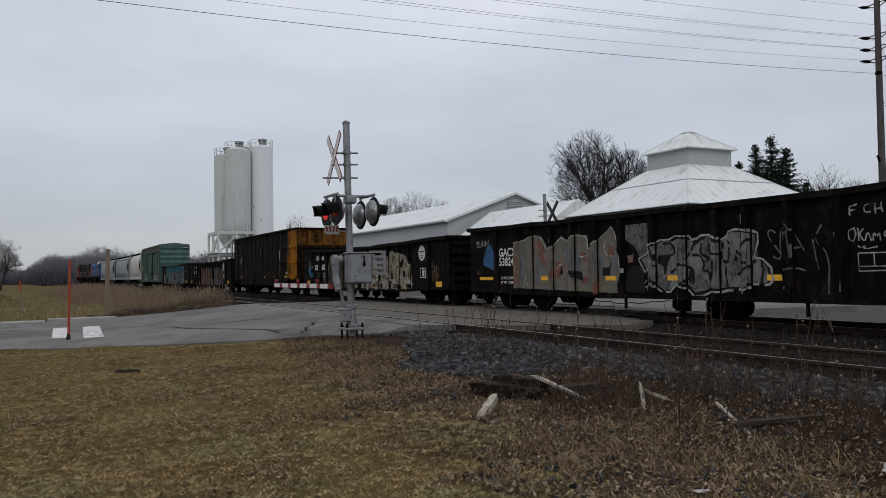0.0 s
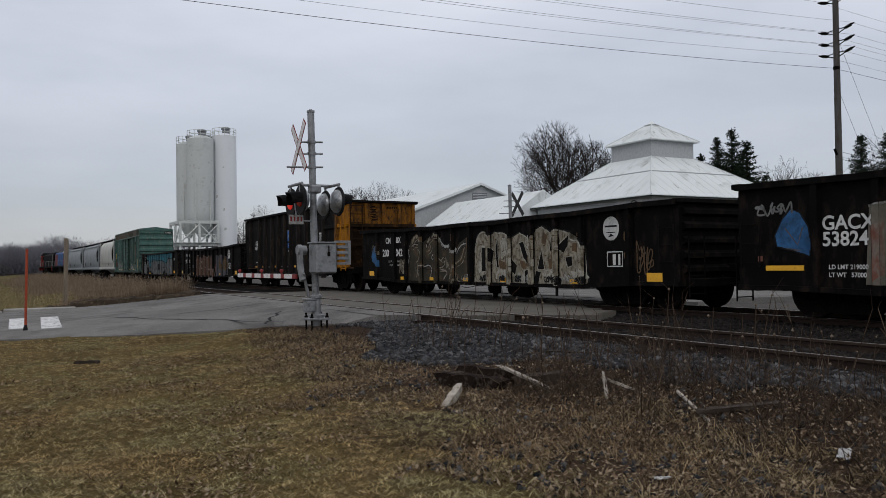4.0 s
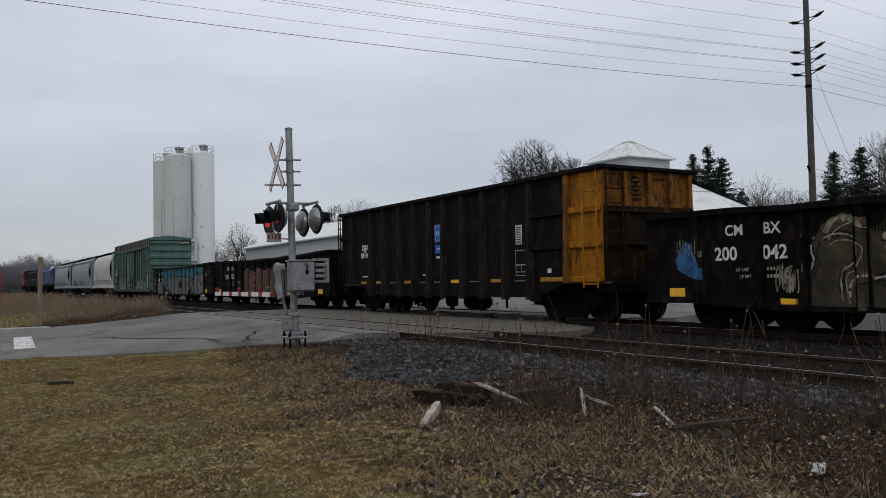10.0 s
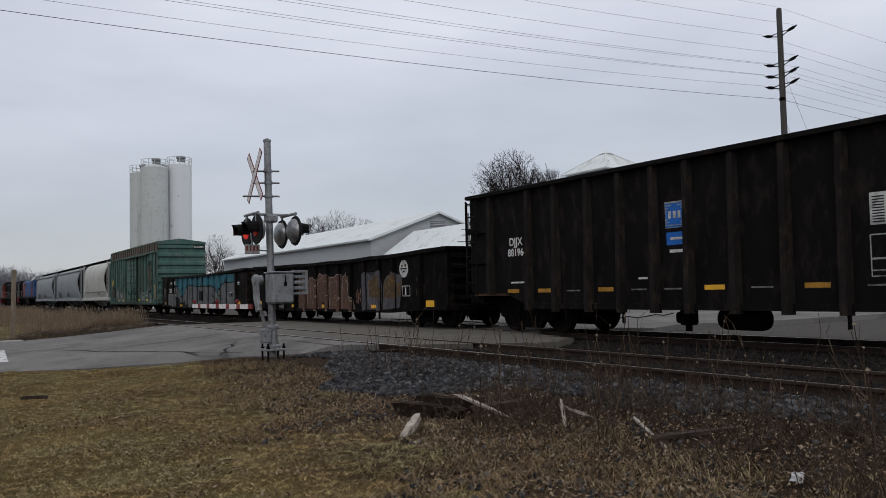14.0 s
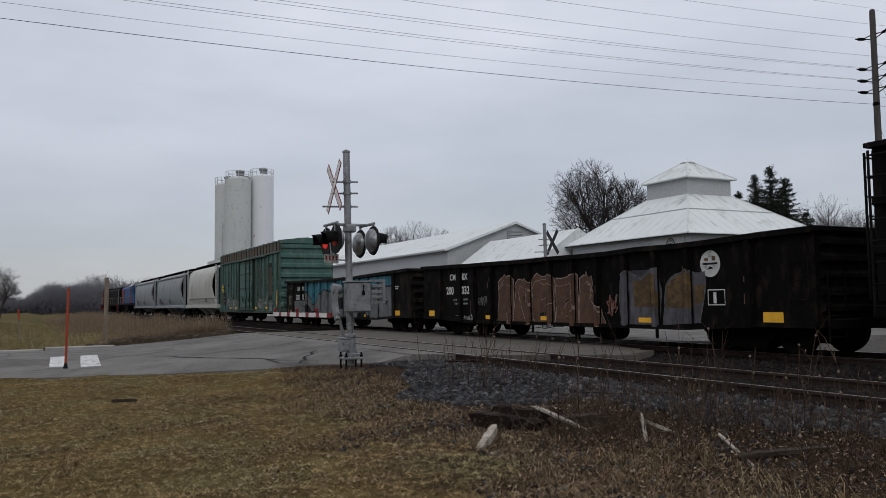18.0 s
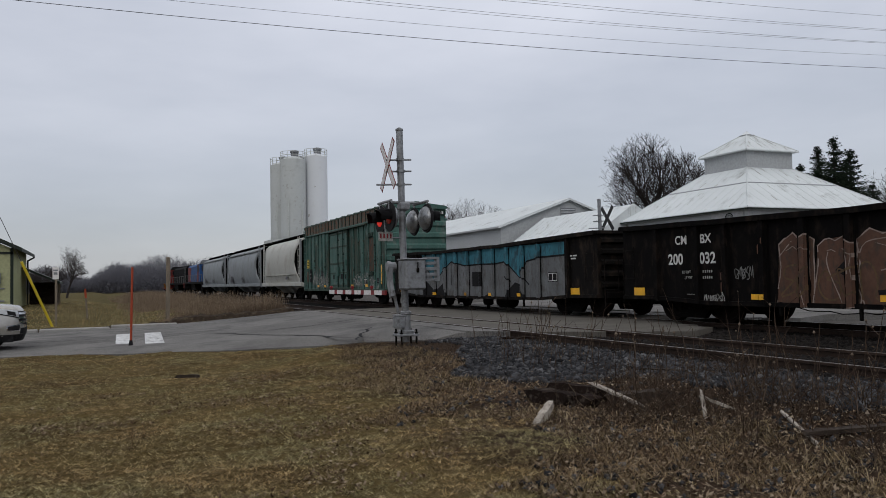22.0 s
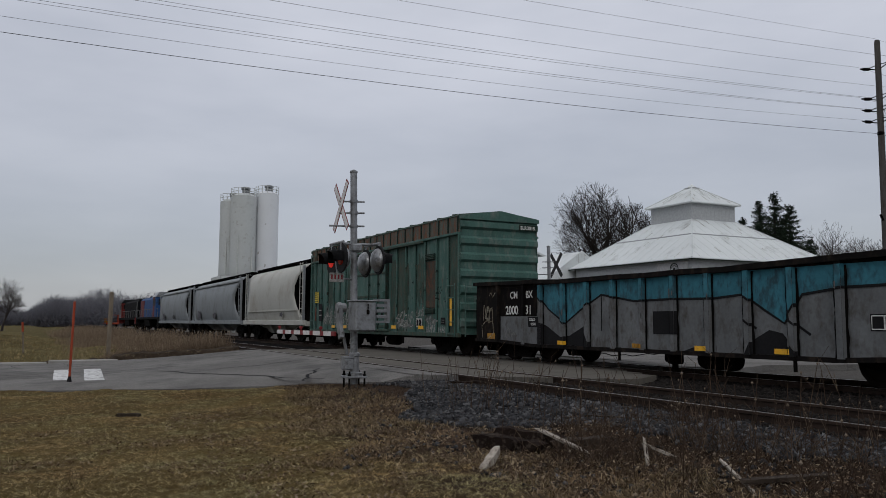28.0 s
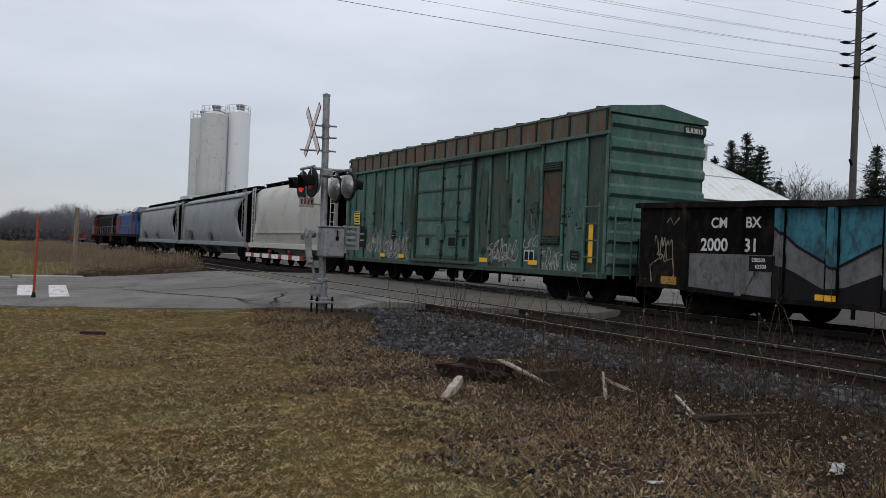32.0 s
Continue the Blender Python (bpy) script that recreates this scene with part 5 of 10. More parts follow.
def cmbx_42():
    root, s = cmbx(23.6, "black gondola car covered in cream graffiti letters", "200042", BLACK)
    rng = random.Random(42)
    p = [(14.96, 1.54), (14.80, 1.74), (14.64, 1.70), (14.42, 1.40), (14.34, 0.97), (14.68, 1.02), (14.98, 1.18), (15.05, 1.36)]
    s.lay("graffiti_head", [p], SPRAY_BLUE, 1, "blue graffiti figure")
    s.lay("graffiti_edge", ragged(p + p[:1], 0.03, rng), SPRAY_BLACK, 2)
    for line in ([(14.72, 1.45), (14.68, 1.32)], [(14.60, 1.42), (14.62, 1.32)], [(14.74, 1.2), (14.66, 1.14), (14.58, 1.26)]):
        s.lay("graffiti_line", ragged(line, 0.018, rng), SPRAY_BLACK, 2)
    s.lay("graffiti_field", [[(12.13, 0.46), (12.11, 1.46), (11.84, 1.88), (11.33, 1.97), (11.08, 1.74), (10.81, 1.68), (10.34, 1.99), (9.99, 1.94), (9.81, 1.66), (9.38, 1.6), (9.2, 1.67), (9.03, 1.41), (8.72, 1.68), (8.24, 1.84), (8.31, 0.46)]], SPRAY_MUD, 1, "weathered brown and olive graffiti field")
    runs = ([(11.79, 1.73), (11.63, 1.94), (11.33, 1.97), (11.11, 1.79)], [(12.1, 1.06), (11.99, 1.31), (12.08, 1.46), (11.98, 1.67)], [(11.82, 1.64), (11.61, 1.72), (11.29, 1.66), (11.18, 1.47), (11.31, 1.19), (11.55, 1.1), (11.51, 0.62)], [(11.39, 0.67), (11.38, 0.91), (11.2, 1.02), (10.98, 1.0)],
            [(10.81, 1.59), (10.67, 1.81), (10.34, 1.96), (10.06, 1.96), (10.0, 1.76)], [(10.98, 0.97), (10.59, 1.03), (10.44, 0.9), (10.56, 0.63)], [(10.79, 1.45), (10.57, 1.48), (10.51, 1.64)], [(10.48, 1.26), (10.4, 1.34), (10.32, 1.25), (10.4, 1.19), (10.48, 1.26)],
            [(10.02, 1.22), (9.83, 1.15), (9.7, 1.27), (9.58, 1.18), (9.67, 0.97), (9.96, 0.93)], [(9.89, 0.88), (9.56, 0.85), (9.49, 0.76), (9.71, 0.59)], [(9.59, 1.25), (9.48, 1.1), (9.4, 0.87)], [(9.94, 1.85), (9.83, 1.67), (9.57, 1.56), (9.33, 1.62), (9.24, 1.67), (9.21, 1.42), (8.99, 1.41), (8.92, 1.51)])
    more = ([(9.23, 0.51), (9.06, 0.92), (9.07, 1.03), (8.79, 1.12), (8.62, 1.2), (8.44, 1.54)], [(8.91, 1.33), (8.73, 1.56), (8.43, 1.66), (8.25, 1.61)], [(9.0, 0.84), (8.98, 0.6), (8.69, 0.5)])
    for i, run in enumerate(runs + more):
        wide = 0.09 if i in (0, 4, 11) else 0.038
        s.lay("graffiti_stroke", ragged(run, wide + 0.06, rng), SPRAY_TAN if i % 3 == 0 else SPRAY_BLACK, 2)
        s.lay("graffiti_stroke", ragged(run, wide, rng, 0.06), SPRAY_FADED if i % 2 else SPRAY_CREAM, 3, "ragged cream spray stroke")
        echo = [(y - 0.10 + rng.gauss(0, 0.03), z - 0.09 + rng.gauss(0, 0.03)) for y, z in run]
        s.lay("graffiti_echo", ragged(echo, 0.022, rng, 0.06), SPRAY_BLACK if i % 2 else SPRAY_CREAM, 4)
    # a second piece of cream letters run together further along
    field = [(7.92, 0.45), (7.85, 1.37), (7.71, 1.84), (7.41, 1.97), (7.06, 1.82), (6.84, 1.89), (6.33, 1.87), (6.11, 1.69), (5.63, 1.84), (5.12, 1.66), (4.89, 1.88), (4.65, 1.97), (4.33, 1.81), (4.05, 1.85), (3.53, 1.77), (3.55, 1.56), (3.13, 1.59), (2.96, 1.36), (2.87, 0.58), (2.94, 0.53)]
    s.lay("graffiti_field", [field], SPRAY_CREAM, 2, "weathered cream graffiti letters")
    for y, z, wide, tall in ((7.5, 1.0, 0.15, 0.4), (6.5, 0.75, 0.25, 0.2), (5.6, 0.65, 0.2, 0.12), (4.3, 0.7, 0.3, 0.14), (3.2, 0.75, 0.3, 0.16), (6.3, 1.5, 0.2, 0.3), (5.2, 1.5, 0.15, 0.2)):
        s.lay("graffiti_wash", [blob(y, z, wide, tall, rng, 4, 0.35)], SPRAY_PALE, 3, "whiter spray wash")
    for shape in ([(6.63, 1.14), (6.16, 1.04), (6.27, 0.88), (6.58, 0.91)], [(5.4, 1.02), (5.19, 1.08), (5.15, 0.88)], [(4.58, 1.83), (4.41, 1.73), (4.49, 1.49), (4.66, 1.55)], [(4.37, 1.11), (4.16, 1.21), (4.17, 0.88), (4.34, 0.88)], [(5.65, 1.13), (5.39, 1.08), (5.33, 0.89), (5.53, 0.91)], [(3.41, 1.51), (3.13, 1.5), (3.2, 1.28), (3.45, 1.33)],):
        s.lay("graffiti_rust", [shape], SPRAY_TAN, 4, "rust showing through cream paint")
    for k in range(46):
        y, z = rng.uniform(3.03, 7.6), rng.uniform(0.95, 1.75)
        s.lay("paint_chip", [[(y, z), (y - rng.uniform(0.17, 0.13), z + rng.uniform(-0.01, 0.02)), (y - 0.05, z - rng.uniform(0.015, 0.04))]], SPRAY_RUST, 4, "chipped paint with rust beneath")
    for gap in ([(7.5, 1.52), (7.21, 1.49), (7.23, 0.83), (7.49, 0.82)], [(7.06, 1.49), (6.84, 1.4), (6.94, 1.04), (7.07, 1.1)], [(6.04, 1.19), (5.73, 0.99), (5.83, 0.73), (6.05, 0.84)], [(5.64, 1.58), (5.45, 1.17), (5.14, 0.93), (5.22, 1.18), (5.45, 1.62)], [(4.84, 0.88), (4.65, 1.41), (4.53, 0.88)], [(4.92, 0.84), (4.68, 0.83), (4.8, 0.5), (5.01, 0.49)], [(4.24, 1.77), (4.16, 1.29), (4.32, 1.34)], [(4.02, 1.39), (3.77, 1.28), (3.61, 1.43), (3.54, 1.72), (3.76, 1.6), (3.98, 1.48)], [(3.7, 1.18), (3.44, 1.2), (3.41, 0.97), (3.61, 0.92)], [(4, 0.7), (3.81, 0.66), (3.86, 0.49), (4.05, 0.49)], [(6.64, 1.84), (6.78, 1.45), (6.72, 0.93), (6.61, 0.93), (6.65, 1.4)], [(5.41, 0.84), (5.23, 0.89), (5.29, 0.49), (5.4, 0.49)],):
        s.lay("graffiti_gap", [gap], CHARCOAL, 5)
        s.lay("graffiti_edge", ragged(gap + gap[:1], 0.022, rng), SPRAY_PALE, 6)
    s.lay("graffiti_edge", ragged(grown(field[1:-1], 0.03), 0.07, rng), SPRAY_BLACK, 1)
    for line in ([(7.85, 1.37), (7.71, 1.84), (7.41, 1.97), (7.06, 1.82)], [(6.84, 1.89), (6.33, 1.87), (6.11, 1.69), (6, 1.19)], [(5.63, 1.84), (5.12, 1.66), (5, 0.93)], [(4.89, 1.88), (4.65, 1.97), (4.33, 1.81)], [(4.05, 1.85), (3.53, 1.77), (3.55, 1.56), (3.13, 1.59), (2.96, 1.36), (2.87, 0.58)], [(7.57, 1.55), (7.18, 1.52)], [(4.53, 0.84), (4.07, 0.89), (4.07, 0.61)], [(6.12, 1.39), (6.08, 0.84), (5.67, 0.54)],):
        s.lay("graffiti_line", ragged(line, 0.035, rng), SPRAY_PALE, 6)
    for y0, y1 in ((7.28, 7.6), (6.33, 6.6), (5.58, 5.85), (3.98, 4.55), (2.95, 3.35)):
        squiggle(s, y0, y1, 0.55, 0.74, rng, SPRAY_BLACK, 0.026, 6, 7)
    for y in (8.35, 5.4, 3.6):
        squiggle(s, y - 0.25, y + 0.25, 0.55, 0.75, rng, SPRAY_FADED, 0.022, 4, 6)
    for y0 in (12.35, 12.55):
        squiggle(s, y0 - 0.12, y0 + 0.18, 0.75, 1.25, rng, SPRAY_CREAM, 0.025, 5, 4)
    for k in range(9):
        y = 14.98 - 0.075 * k
        s.lay("paint_drip", ragged([(y, 1.72 + 0.06 * math.sin(k)), (y + 0.01, 1.50 - 0.05 * (k % 3))], 0.02, rng), SPRAY_CREAM, 1)
    squiggle(s, 0.75, 1.25, 0.75, 1.5, rng, SPRAY_TAN, 0.03, 4)
    s.lay("emblem_disc", [[(2.05 + 0.27 * math.cos(a * math.pi / 14), 1.80 + 0.27 * math.sin(a * math.pi / 14)) for a in range(28)]], SPRAY_WHITE, 1, "round white emblem")
    s.lay("emblem_bar", [rect(1.85, 2.25, 1.83, 1.87), rect(1.9, 2.2, 1.70, 1.72), [(2.15, 1.60), (1.95, 1.63), (2.05, 1.68)]], SPRAY_BLACK, 2)
    s.lay("stencil_box", stroke([(2.18, 1.27), (1.68, 1.27), (1.68, 0.95), (2.18, 0.95), (2.18, 1.27)], 0.025) + [rect(1.9, 2.0, 0.98, 1.22), rect(1.75, 1.82, 0.98, 1.22)], WHITE_LETTER, 2)
    small_data(s)
    marks(s, (15.0,), 0.74, 0.40, 0.17)
    marks(s, (0.70,), 0.71, 0.46, 0.19)
    marks(s, (12.46, 10.40, 8.33, 6.36, 3.34), 0.59, 0.40, 0.10)
    rib_shade_and_wear(s, 0.50, 2.10, rng, SPRAY_TAN, (12.8, 14.7))


def cmbx_32():
    root, s = cmbx(56.1, "dusty black gondola car with faded brown graffiti", "200032", BLACK)
    rng = random.Random(32)
    brown = ([(10.81, 0.47), (10.68, 1.55), (10.43, 1.74), (10.08, 1.72), (9.93, 1.52), (10.0, 0.47)], [(9.95, 0.47), (9.84, 1.55), (9.43, 1.63), (9.0, 1.55), (8.98, 1.29), (9.01, 0.48)], [(8.97, 0.48), (8.94, 1.64), (8.21, 1.68), (7.93, 1.57), (7.94, 0.49)],
             [(7.9, 0.49), (7.92, 1.44), (7.8, 1.58), (7.0, 1.65), (6.89, 1.57), (6.9, 0.47)], [(6.87, 0.47), (6.79, 1.6), (6.5, 1.64), (6.31, 1.49), (6.22, 1.05), (5.97, 0.83), (5.95, 0.45)])
    for shape in brown:
        rough = [(y + rng.gauss(0, 0.035), z + (abs(rng.gauss(0, 0.06)) if z > 1.3 else 0)) for y, z in smooth_run(shape + shape[:1], 3)]
        s.lay("graffiti_letter", [rough], SPRAY_BROWN, 1, "faded brown graffiti letter")
        s.lay("graffiti_edge", ragged(rough, 0.028, rng), SPRAY_ROSE, 2)
        s.lay("graffiti_echo", ragged([(y * 0.8 + 0.2 * shape[2][0], 0.3 + 0.7 * z) for y, z in rough[4:-4]], 0.016, rng), SPRAY_ROSE, 3)
        y0, y1 = min(y for y, z in shape), max(y for y, z in shape)
        squiggle(s, y0 + 0.12, y1 - 0.12, 0.55, 1.30, rng, SPRAY_TAN, 0.035, 2, 3, "graffiti_shade")
    for line in ([(10.75, 1.41), (10.43, 1.7)], [(9.6, 1.47), (9.67, 1.25), (9.34, 0.54)], [(9.18, 1.43), (9.15, 1.05)], [(8.94, 1.07), (8.94, 1.62), (8.21, 1.66)], [(8.27, 1.58), (8.27, 1.15), (8.54, 1.1)], [(7.87, 1.11), (8.11, 0.97), (8.4, 0.94)], [(7.62, 0.73), (7.29, 1.13), (7.17, 0.9)], [(7.4, 0.67), (7.05, 0.84)], [(6.51, 1.55), (6.36, 1.44), (6.42, 1.05), (6.0, 0.83), (5.96, 0.48)], [(10.2, 0.77), (10.11, 0.47)]):
        s.lay("graffiti_line", ragged(line, 0.024, rng), SPRAY_ROSE, 3)
    for gap in ([(9.46, 1.12), (9.24, 1.3), (9.23, 0.99)], [(8.61, 0.76), (8.32, 0.79), (8.32, 0.7), (8.6, 0.68)], [(7.43, 1.05), (7.25, 1.13), (7.21, 0.98)]):
        s.lay("graffiti_gap", [gap], SPRAY_BLACK, 3)
    for shape in ([(5.26, 0.49), (5.3, 1.34), (5.23, 1.6), (5.01, 1.74), (4.55, 1.54), (4.22, 1.74), (3.99, 1.76), (3.87, 1.24), (3.96, 0.48)], [(3.85, 0.52), (3.76, 1.38), (3.57, 1.56), (3.06, 1.71), (2.9, 1.59), (2.59, 1.64), (2.58, 1.33), (2.78, 0.58)]):
        s.lay("graffiti_letter", [shape], PLUM_GREY, 1, "dull mauve graffiti over old rust")
        s.lay("graffiti_edge", ragged(shape, 0.03, rng), SPRAY_DIM, 2)
    for shape in ([(4.79, 1.5), (4.56, 1.49), (4.23, 1.67), (4.01, 1.63), (3.99, 0.91), (4.79, 0.92)], [(3.76, 0.9), (3.71, 1.38), (3.43, 1.57), (3.01, 1.64), (2.97, 0.89)], [(2.89, 1.34), (2.6, 1.37), (2.67, 1.02), (2.89, 0.94)]):
        s.lay("graffiti_rust", [shape], SPRAY_RUST, 3, "rust showing through old paint")
    squiggle(s, 5.4, 5.75, 0.7, 1.2, rng, SPRAY_RED, 0.03, 4)
    squiggle(s, 11.45, 11.95, 0.95, 1.25, rng, SPRAY_SILVER, 0.018, 5)
    squiggle(s, 12.15, 12.9, 0.47, 0.68, rng, SPRAY_FADED, 0.018, 8)
    s.lay("emblem_disc", [[(2.45 + 0.27 * math.cos(a * math.pi / 14), 1.78 + 0.27 * math.sin(a * math.pi / 14)) for a in range(28)]], SPRAY_WHITE, 1, "round white emblem")
    s.lay("emblem_bar", [rect(2.25, 2.65, 1.76, 1.80), [(2.55, 1.66), (2.35, 1.68), (2.45, 1.73)]], SPRAY_BLACK, 2)
    s.lay("emblem_ear", [rect(2.3, 2.4, 1.84, 1.93), rect(2.5, 2.6, 1.84, 1.90)], SPRAY_TAN, 2)
    s.lay("stencil_box", stroke([(2.52, 1.25), (2.08, 1.25), (2.08, 0.95), (2.52, 0.95), (2.52, 1.25)], 0.022) + [rect(2.3, 2.38, 0.98, 1.2)], WHITE_LETTER, 4)
    small_data(s)
    s.lay("data_bar", [rect(13.45, 13.10, 0.655, 0.668)], SPRAY_FADED, 2)
    marks(s, (15.17,), 0.71, 0.42, 0.20)
    marks(s, (0.93,), 0.71, 0.46, 0.20)
    marks(s, (11.30, 8.36, 4.43), 0.62, 0.42, 0.11)
    rib_shade_and_wear(s, 0.50, 2.10, rng, SPRAY_BROWN, (12.8, 14.7))


def cmbx_31():
    root, s = cmbx(73.05, "black gondola car with teal and grey mural", "200031", BLACK_DUSTY)
    rng = random.Random(31)
    s.lay("mural_grey", [[(14.35, 0.50), (14.35, 1.30), (12.45, 1.30), (12.45, 1.92), (1.62, 1.92), (1.62, 0.50)]], SPRAY_GREY, 1, "grey spray-painted mural field")
    s.lay("number_panel", [[(14.35, 1.28), (14.35, 2.10), (12.32, 2.10), (12.32, 1.28)]], BLACK, 2)
    teal = [(12.30, 2.12), (12.30, 1.80), (11.85, 1.45), (11.10, 1.08), (10.45, 1.42), (9.6, 1.78), (8.4, 1.60), (7.2, 1.62), (6.0, 1.60), (5.2, 1.66), (4.7, 1.35), (4.25, 1.10), (3.85, 1.62), (3.0, 1.72), (1.62, 1.74), (1.62, 2.12)]
    s.lay("mural_teal", [teal], TEAL, 3, "teal spray-painted band")
    s.lay("mural_line", stroke(teal[1:-1], 0.05) + stroke([(9.6, 1.78), (9.6, 0.9)], 0.04) + stroke([(5.2, 1.66), (5.2, 1.2), (4.9, 1.0)], 0.05) + stroke([(4.2, 1.9), (4.1, 1.15), (3.7, 0.9)], 0.05), SPRAY_BLACK, 4)
    for shape in [[(12.35, 0.5), (12.35, 1.15), (11.9, 1.0), (11.3, 0.72), (10.9, 0.78), (10.3, 1.02), (10.0, 0.5)], [(6.9, 0.5), (6.5, 0.62), (6.1, 0.5)], [(5.15, 0.5), (5.0, 0.78), (4.6, 0.98), (4.3, 0.92), (3.9, 0.5)], rect(7.02, 7.78, 0.86, 1.36)]:
        s.lay("mural_black", [shape], SPRAY_BLACK, 4)
    s.lay("load_plate", [rect(12.22, 12.86, 0.98, 1.26)], SPRAY_BLACK, 5)
    text_on(s, "200500", 0.10, 12.80, 1.15, WHITE_LETTER, depth=s.face - 0.014)
    text_on(s, "62500", 0.10, 12.72, 1.03, WHITE_LETTER, depth=s.face - 0.014)
    squiggle(s, 14.85, 15.35, 1.1, 1.75, rng, SPRAY_CREAM, 0.03, 3, 4)
    s.lay("graffiti_figure", stroke([(15.4, 0.65), (15.45, 1.0), (15.2, 1.15)], 0.035) + stroke([(15.1, 0.6), (14.75, 0.8), (14.8, 1.15), (15.05, 1.1)], 0.035) + stroke([(15.0, 1.9), (14.9, 2.0), (14.8, 1.85), (14.65, 2.0)], 0.03), SPRAY_CREAM, 4)
    squiggle(s, 13.5, 14.2, 0.68, 0.92, rng, SPRAY_SILVER, 0.03, 4, 4)
    s.lay("stencil_box", [rect(2.05, 2.55, 0.98, 1.26)], SPRAY_BLACK, 3)
    s.lay("stencil_lines", stroke([(2.52, 1.23), (2.08, 1.23), (2.08, 1.01), (2.52, 1.01), (2.52, 1.23)], 0.02) + [rect(2.28, 2.31, 1.01, 1.23)], WHITE_LETTER, 5)
    s.lay("load_data_bars", [rect(1.25, 1.35, 1.68, 1.72), rect(1.0, 1.2, 1.68, 1.72), rect(1.05, 1.3, 1.60, 1.64)], WHITE_LETTER, 2)
    s.lay("faded_square", [rect(14.68, 15.12, 0.60, 0.78)], ORANGE_OLD, 3)
    marks(s, (1.12,), 0.70, 0.46, 0.20)
    marks(s, (11.26, 8.3, 6.33, 4.30), 0.585, 0.40, 0.10, old=(1,))
    rib_shade_and_wear(s, 0.50, 2.10, rng, SPRAY_DIM, (12.8, 14.7))


def djjx_car():
    start, L, top, sill, E0 = 40.5, 14.45, 3.58, 0.62, 0.26
    ribs = (1.42, 2.88, 3.94, 4.97, 6.01, 7.05, 7.91, 8.85, 9.83, 10.92, 11.92, 13.48)
    root = thing("scrap_gondola_car", pose(TRAIN_X, start, RAIL_Z), "tall charcoal scrap gondola car with chipped yellow end", "freight car", "cars of the freight train")
    TRAIN.append((root, start))
    for sx in (-1, 1):
        a, b = sorted((sx * 1.44, sx * 1.40))
        bm = bmesh.new()
        prism(bm, [(1.42, 1.0), (2.6, sill), (L - 2.6, sill), (L - 1.42, 1.0), (L, 1.0), (L, top - 0.03), (1.42, top - 0.03)], "x", a, b)
        part("side_plate", outward(bm), CHARCOAL, root)
        bm = bmesh.new()
        box(bm, a, b, E0, 1.418, 0.98, top - 0.03)
        part("corner_panel", bm, YELLOW_CAR, root, "chipped yellow corner panel")
        bm = bmesh.new()
        a, b = sorted((sx * 1.40, sx * 1.58))
        box(bm, a, b, E0 - 0.02, L + 0.02, top - 0.10, top, 0, 0.012)
        part("top_chord", bm, CHARCOAL, root)
        for y in ribs:
            lo = np.interp(y, (1.42, 2.6, L - 2.6, L - 1.42), (0.95, sill - 0.08, sill - 0.08, 0.95))
            bm = bmesh.new()
            # ribs taper: deeper towards the sill
            v = []
            for z, d in ((lo, 0.17), (top - 0.10, 0.10)):
                v.append([bm.verts.new((sx * (1.44 + dd), y + w, z)) for w, dd in ((-0.10, 0), (-0.06, d), (0.06, d), (0.10, 0))])
            for k in range(4):
                bm.faces.new((v[0][k], v[0][(k + 1) % 4], v[1][(k + 1) % 4], v[1][k]))
            bm.faces.new(v[0]), bm.faces.new(v[1])
            part("side_rib", outward(bm), YELLOW_END if y < 1.5 else RIB_DUST, root)
        for ya, yb, z in ((1.5, 2.8, 2.62), (1.5, 2.8, 1.82), (13.55, L, 2.62), (13.55, L, 1.82), (E0 + 0.04, 1.32, 2.62), (E0 + 0.04, 1.32, 1.82), (E0 + 0.04, 1.32, 1.03)):
            bm = bmesh.new()
            a, b = sorted((sx * 1.44, sx * 1.53))
            box(bm, a, b, ya, yb, z - 0.07, z + 0.07, 0, 0.015)
            part("stiffener", bm, YELLOW_CAR if ya < 1 else CHARCOAL, root)
        bm = bmesh.new()
        a, b = sorted((sx * 1.44, sx * 1.50))
        box(bm, a, b, 2.6, L - 2.6, sill - 0.02, sill + 0.10)
        part("side_sill", bm, CHARCOAL, root)
    # the yellow end's lower half has dirt and the neighbour's shade in its colour
    for y, s, mat, low in ((E0, 1, YELLOW_END, SOOT_SHADE_END), (L, -1, CHARCOAL, CHARCOAL)):
        ya, yb = sorted((y + s * 0.06, y + s * 0.11))
        for za, zb, m in ((0.98, 2.53, low), (2.53, top - 0.03, mat)):
            bm = bmesh.new()
            box(bm, -1.40, 1.40, ya, yb, za, zb)
            part("end_plate", bm, m, root)
        for x in (-1.36, -0.72, 0.02, 0.72, 1.36):
            for za, zb, m in ((1.0, 2.53, low), (2.67, top - 0.10, mat)):
                bm = bmesh.new()
                ya, yb = sorted((y + s * 0.06, y - s * 0.04))
                box(bm, x - 0.06, x + 0.06, ya, yb, za, zb, 0, 0.015)
                part("end_post", bm, m, root)
        for z in (1.85, 2.60):
            bm = bmesh.new()
            ya, yb = sorted((y + s * 0.06, y - s * 0.06))
            box(bm, -1.40, 1.40, ya, yb, z - 0.07, z + 0.07, 0, 0.012)
            part("end_beam", bm, low, root)
        bm = bmesh.new()
        ya, yb = sorted((y + s * 0.15, y - s * 0.10))
        box(bm, -1.54, 1.54, ya, yb, top - 0.075, top + 0.005, 0, 0.012)
        part("end_chord", bm, CHARCOAL, root)
        bm = bmesh.new()
        ya, yb = sorted((y + s * 0.4, y - s * 0.2))
        box(bm, -1.35, 1.35, ya, yb, 0.72, 0.98, 0, 0.02)
        part("end_sill", bm, RUNNING, root)
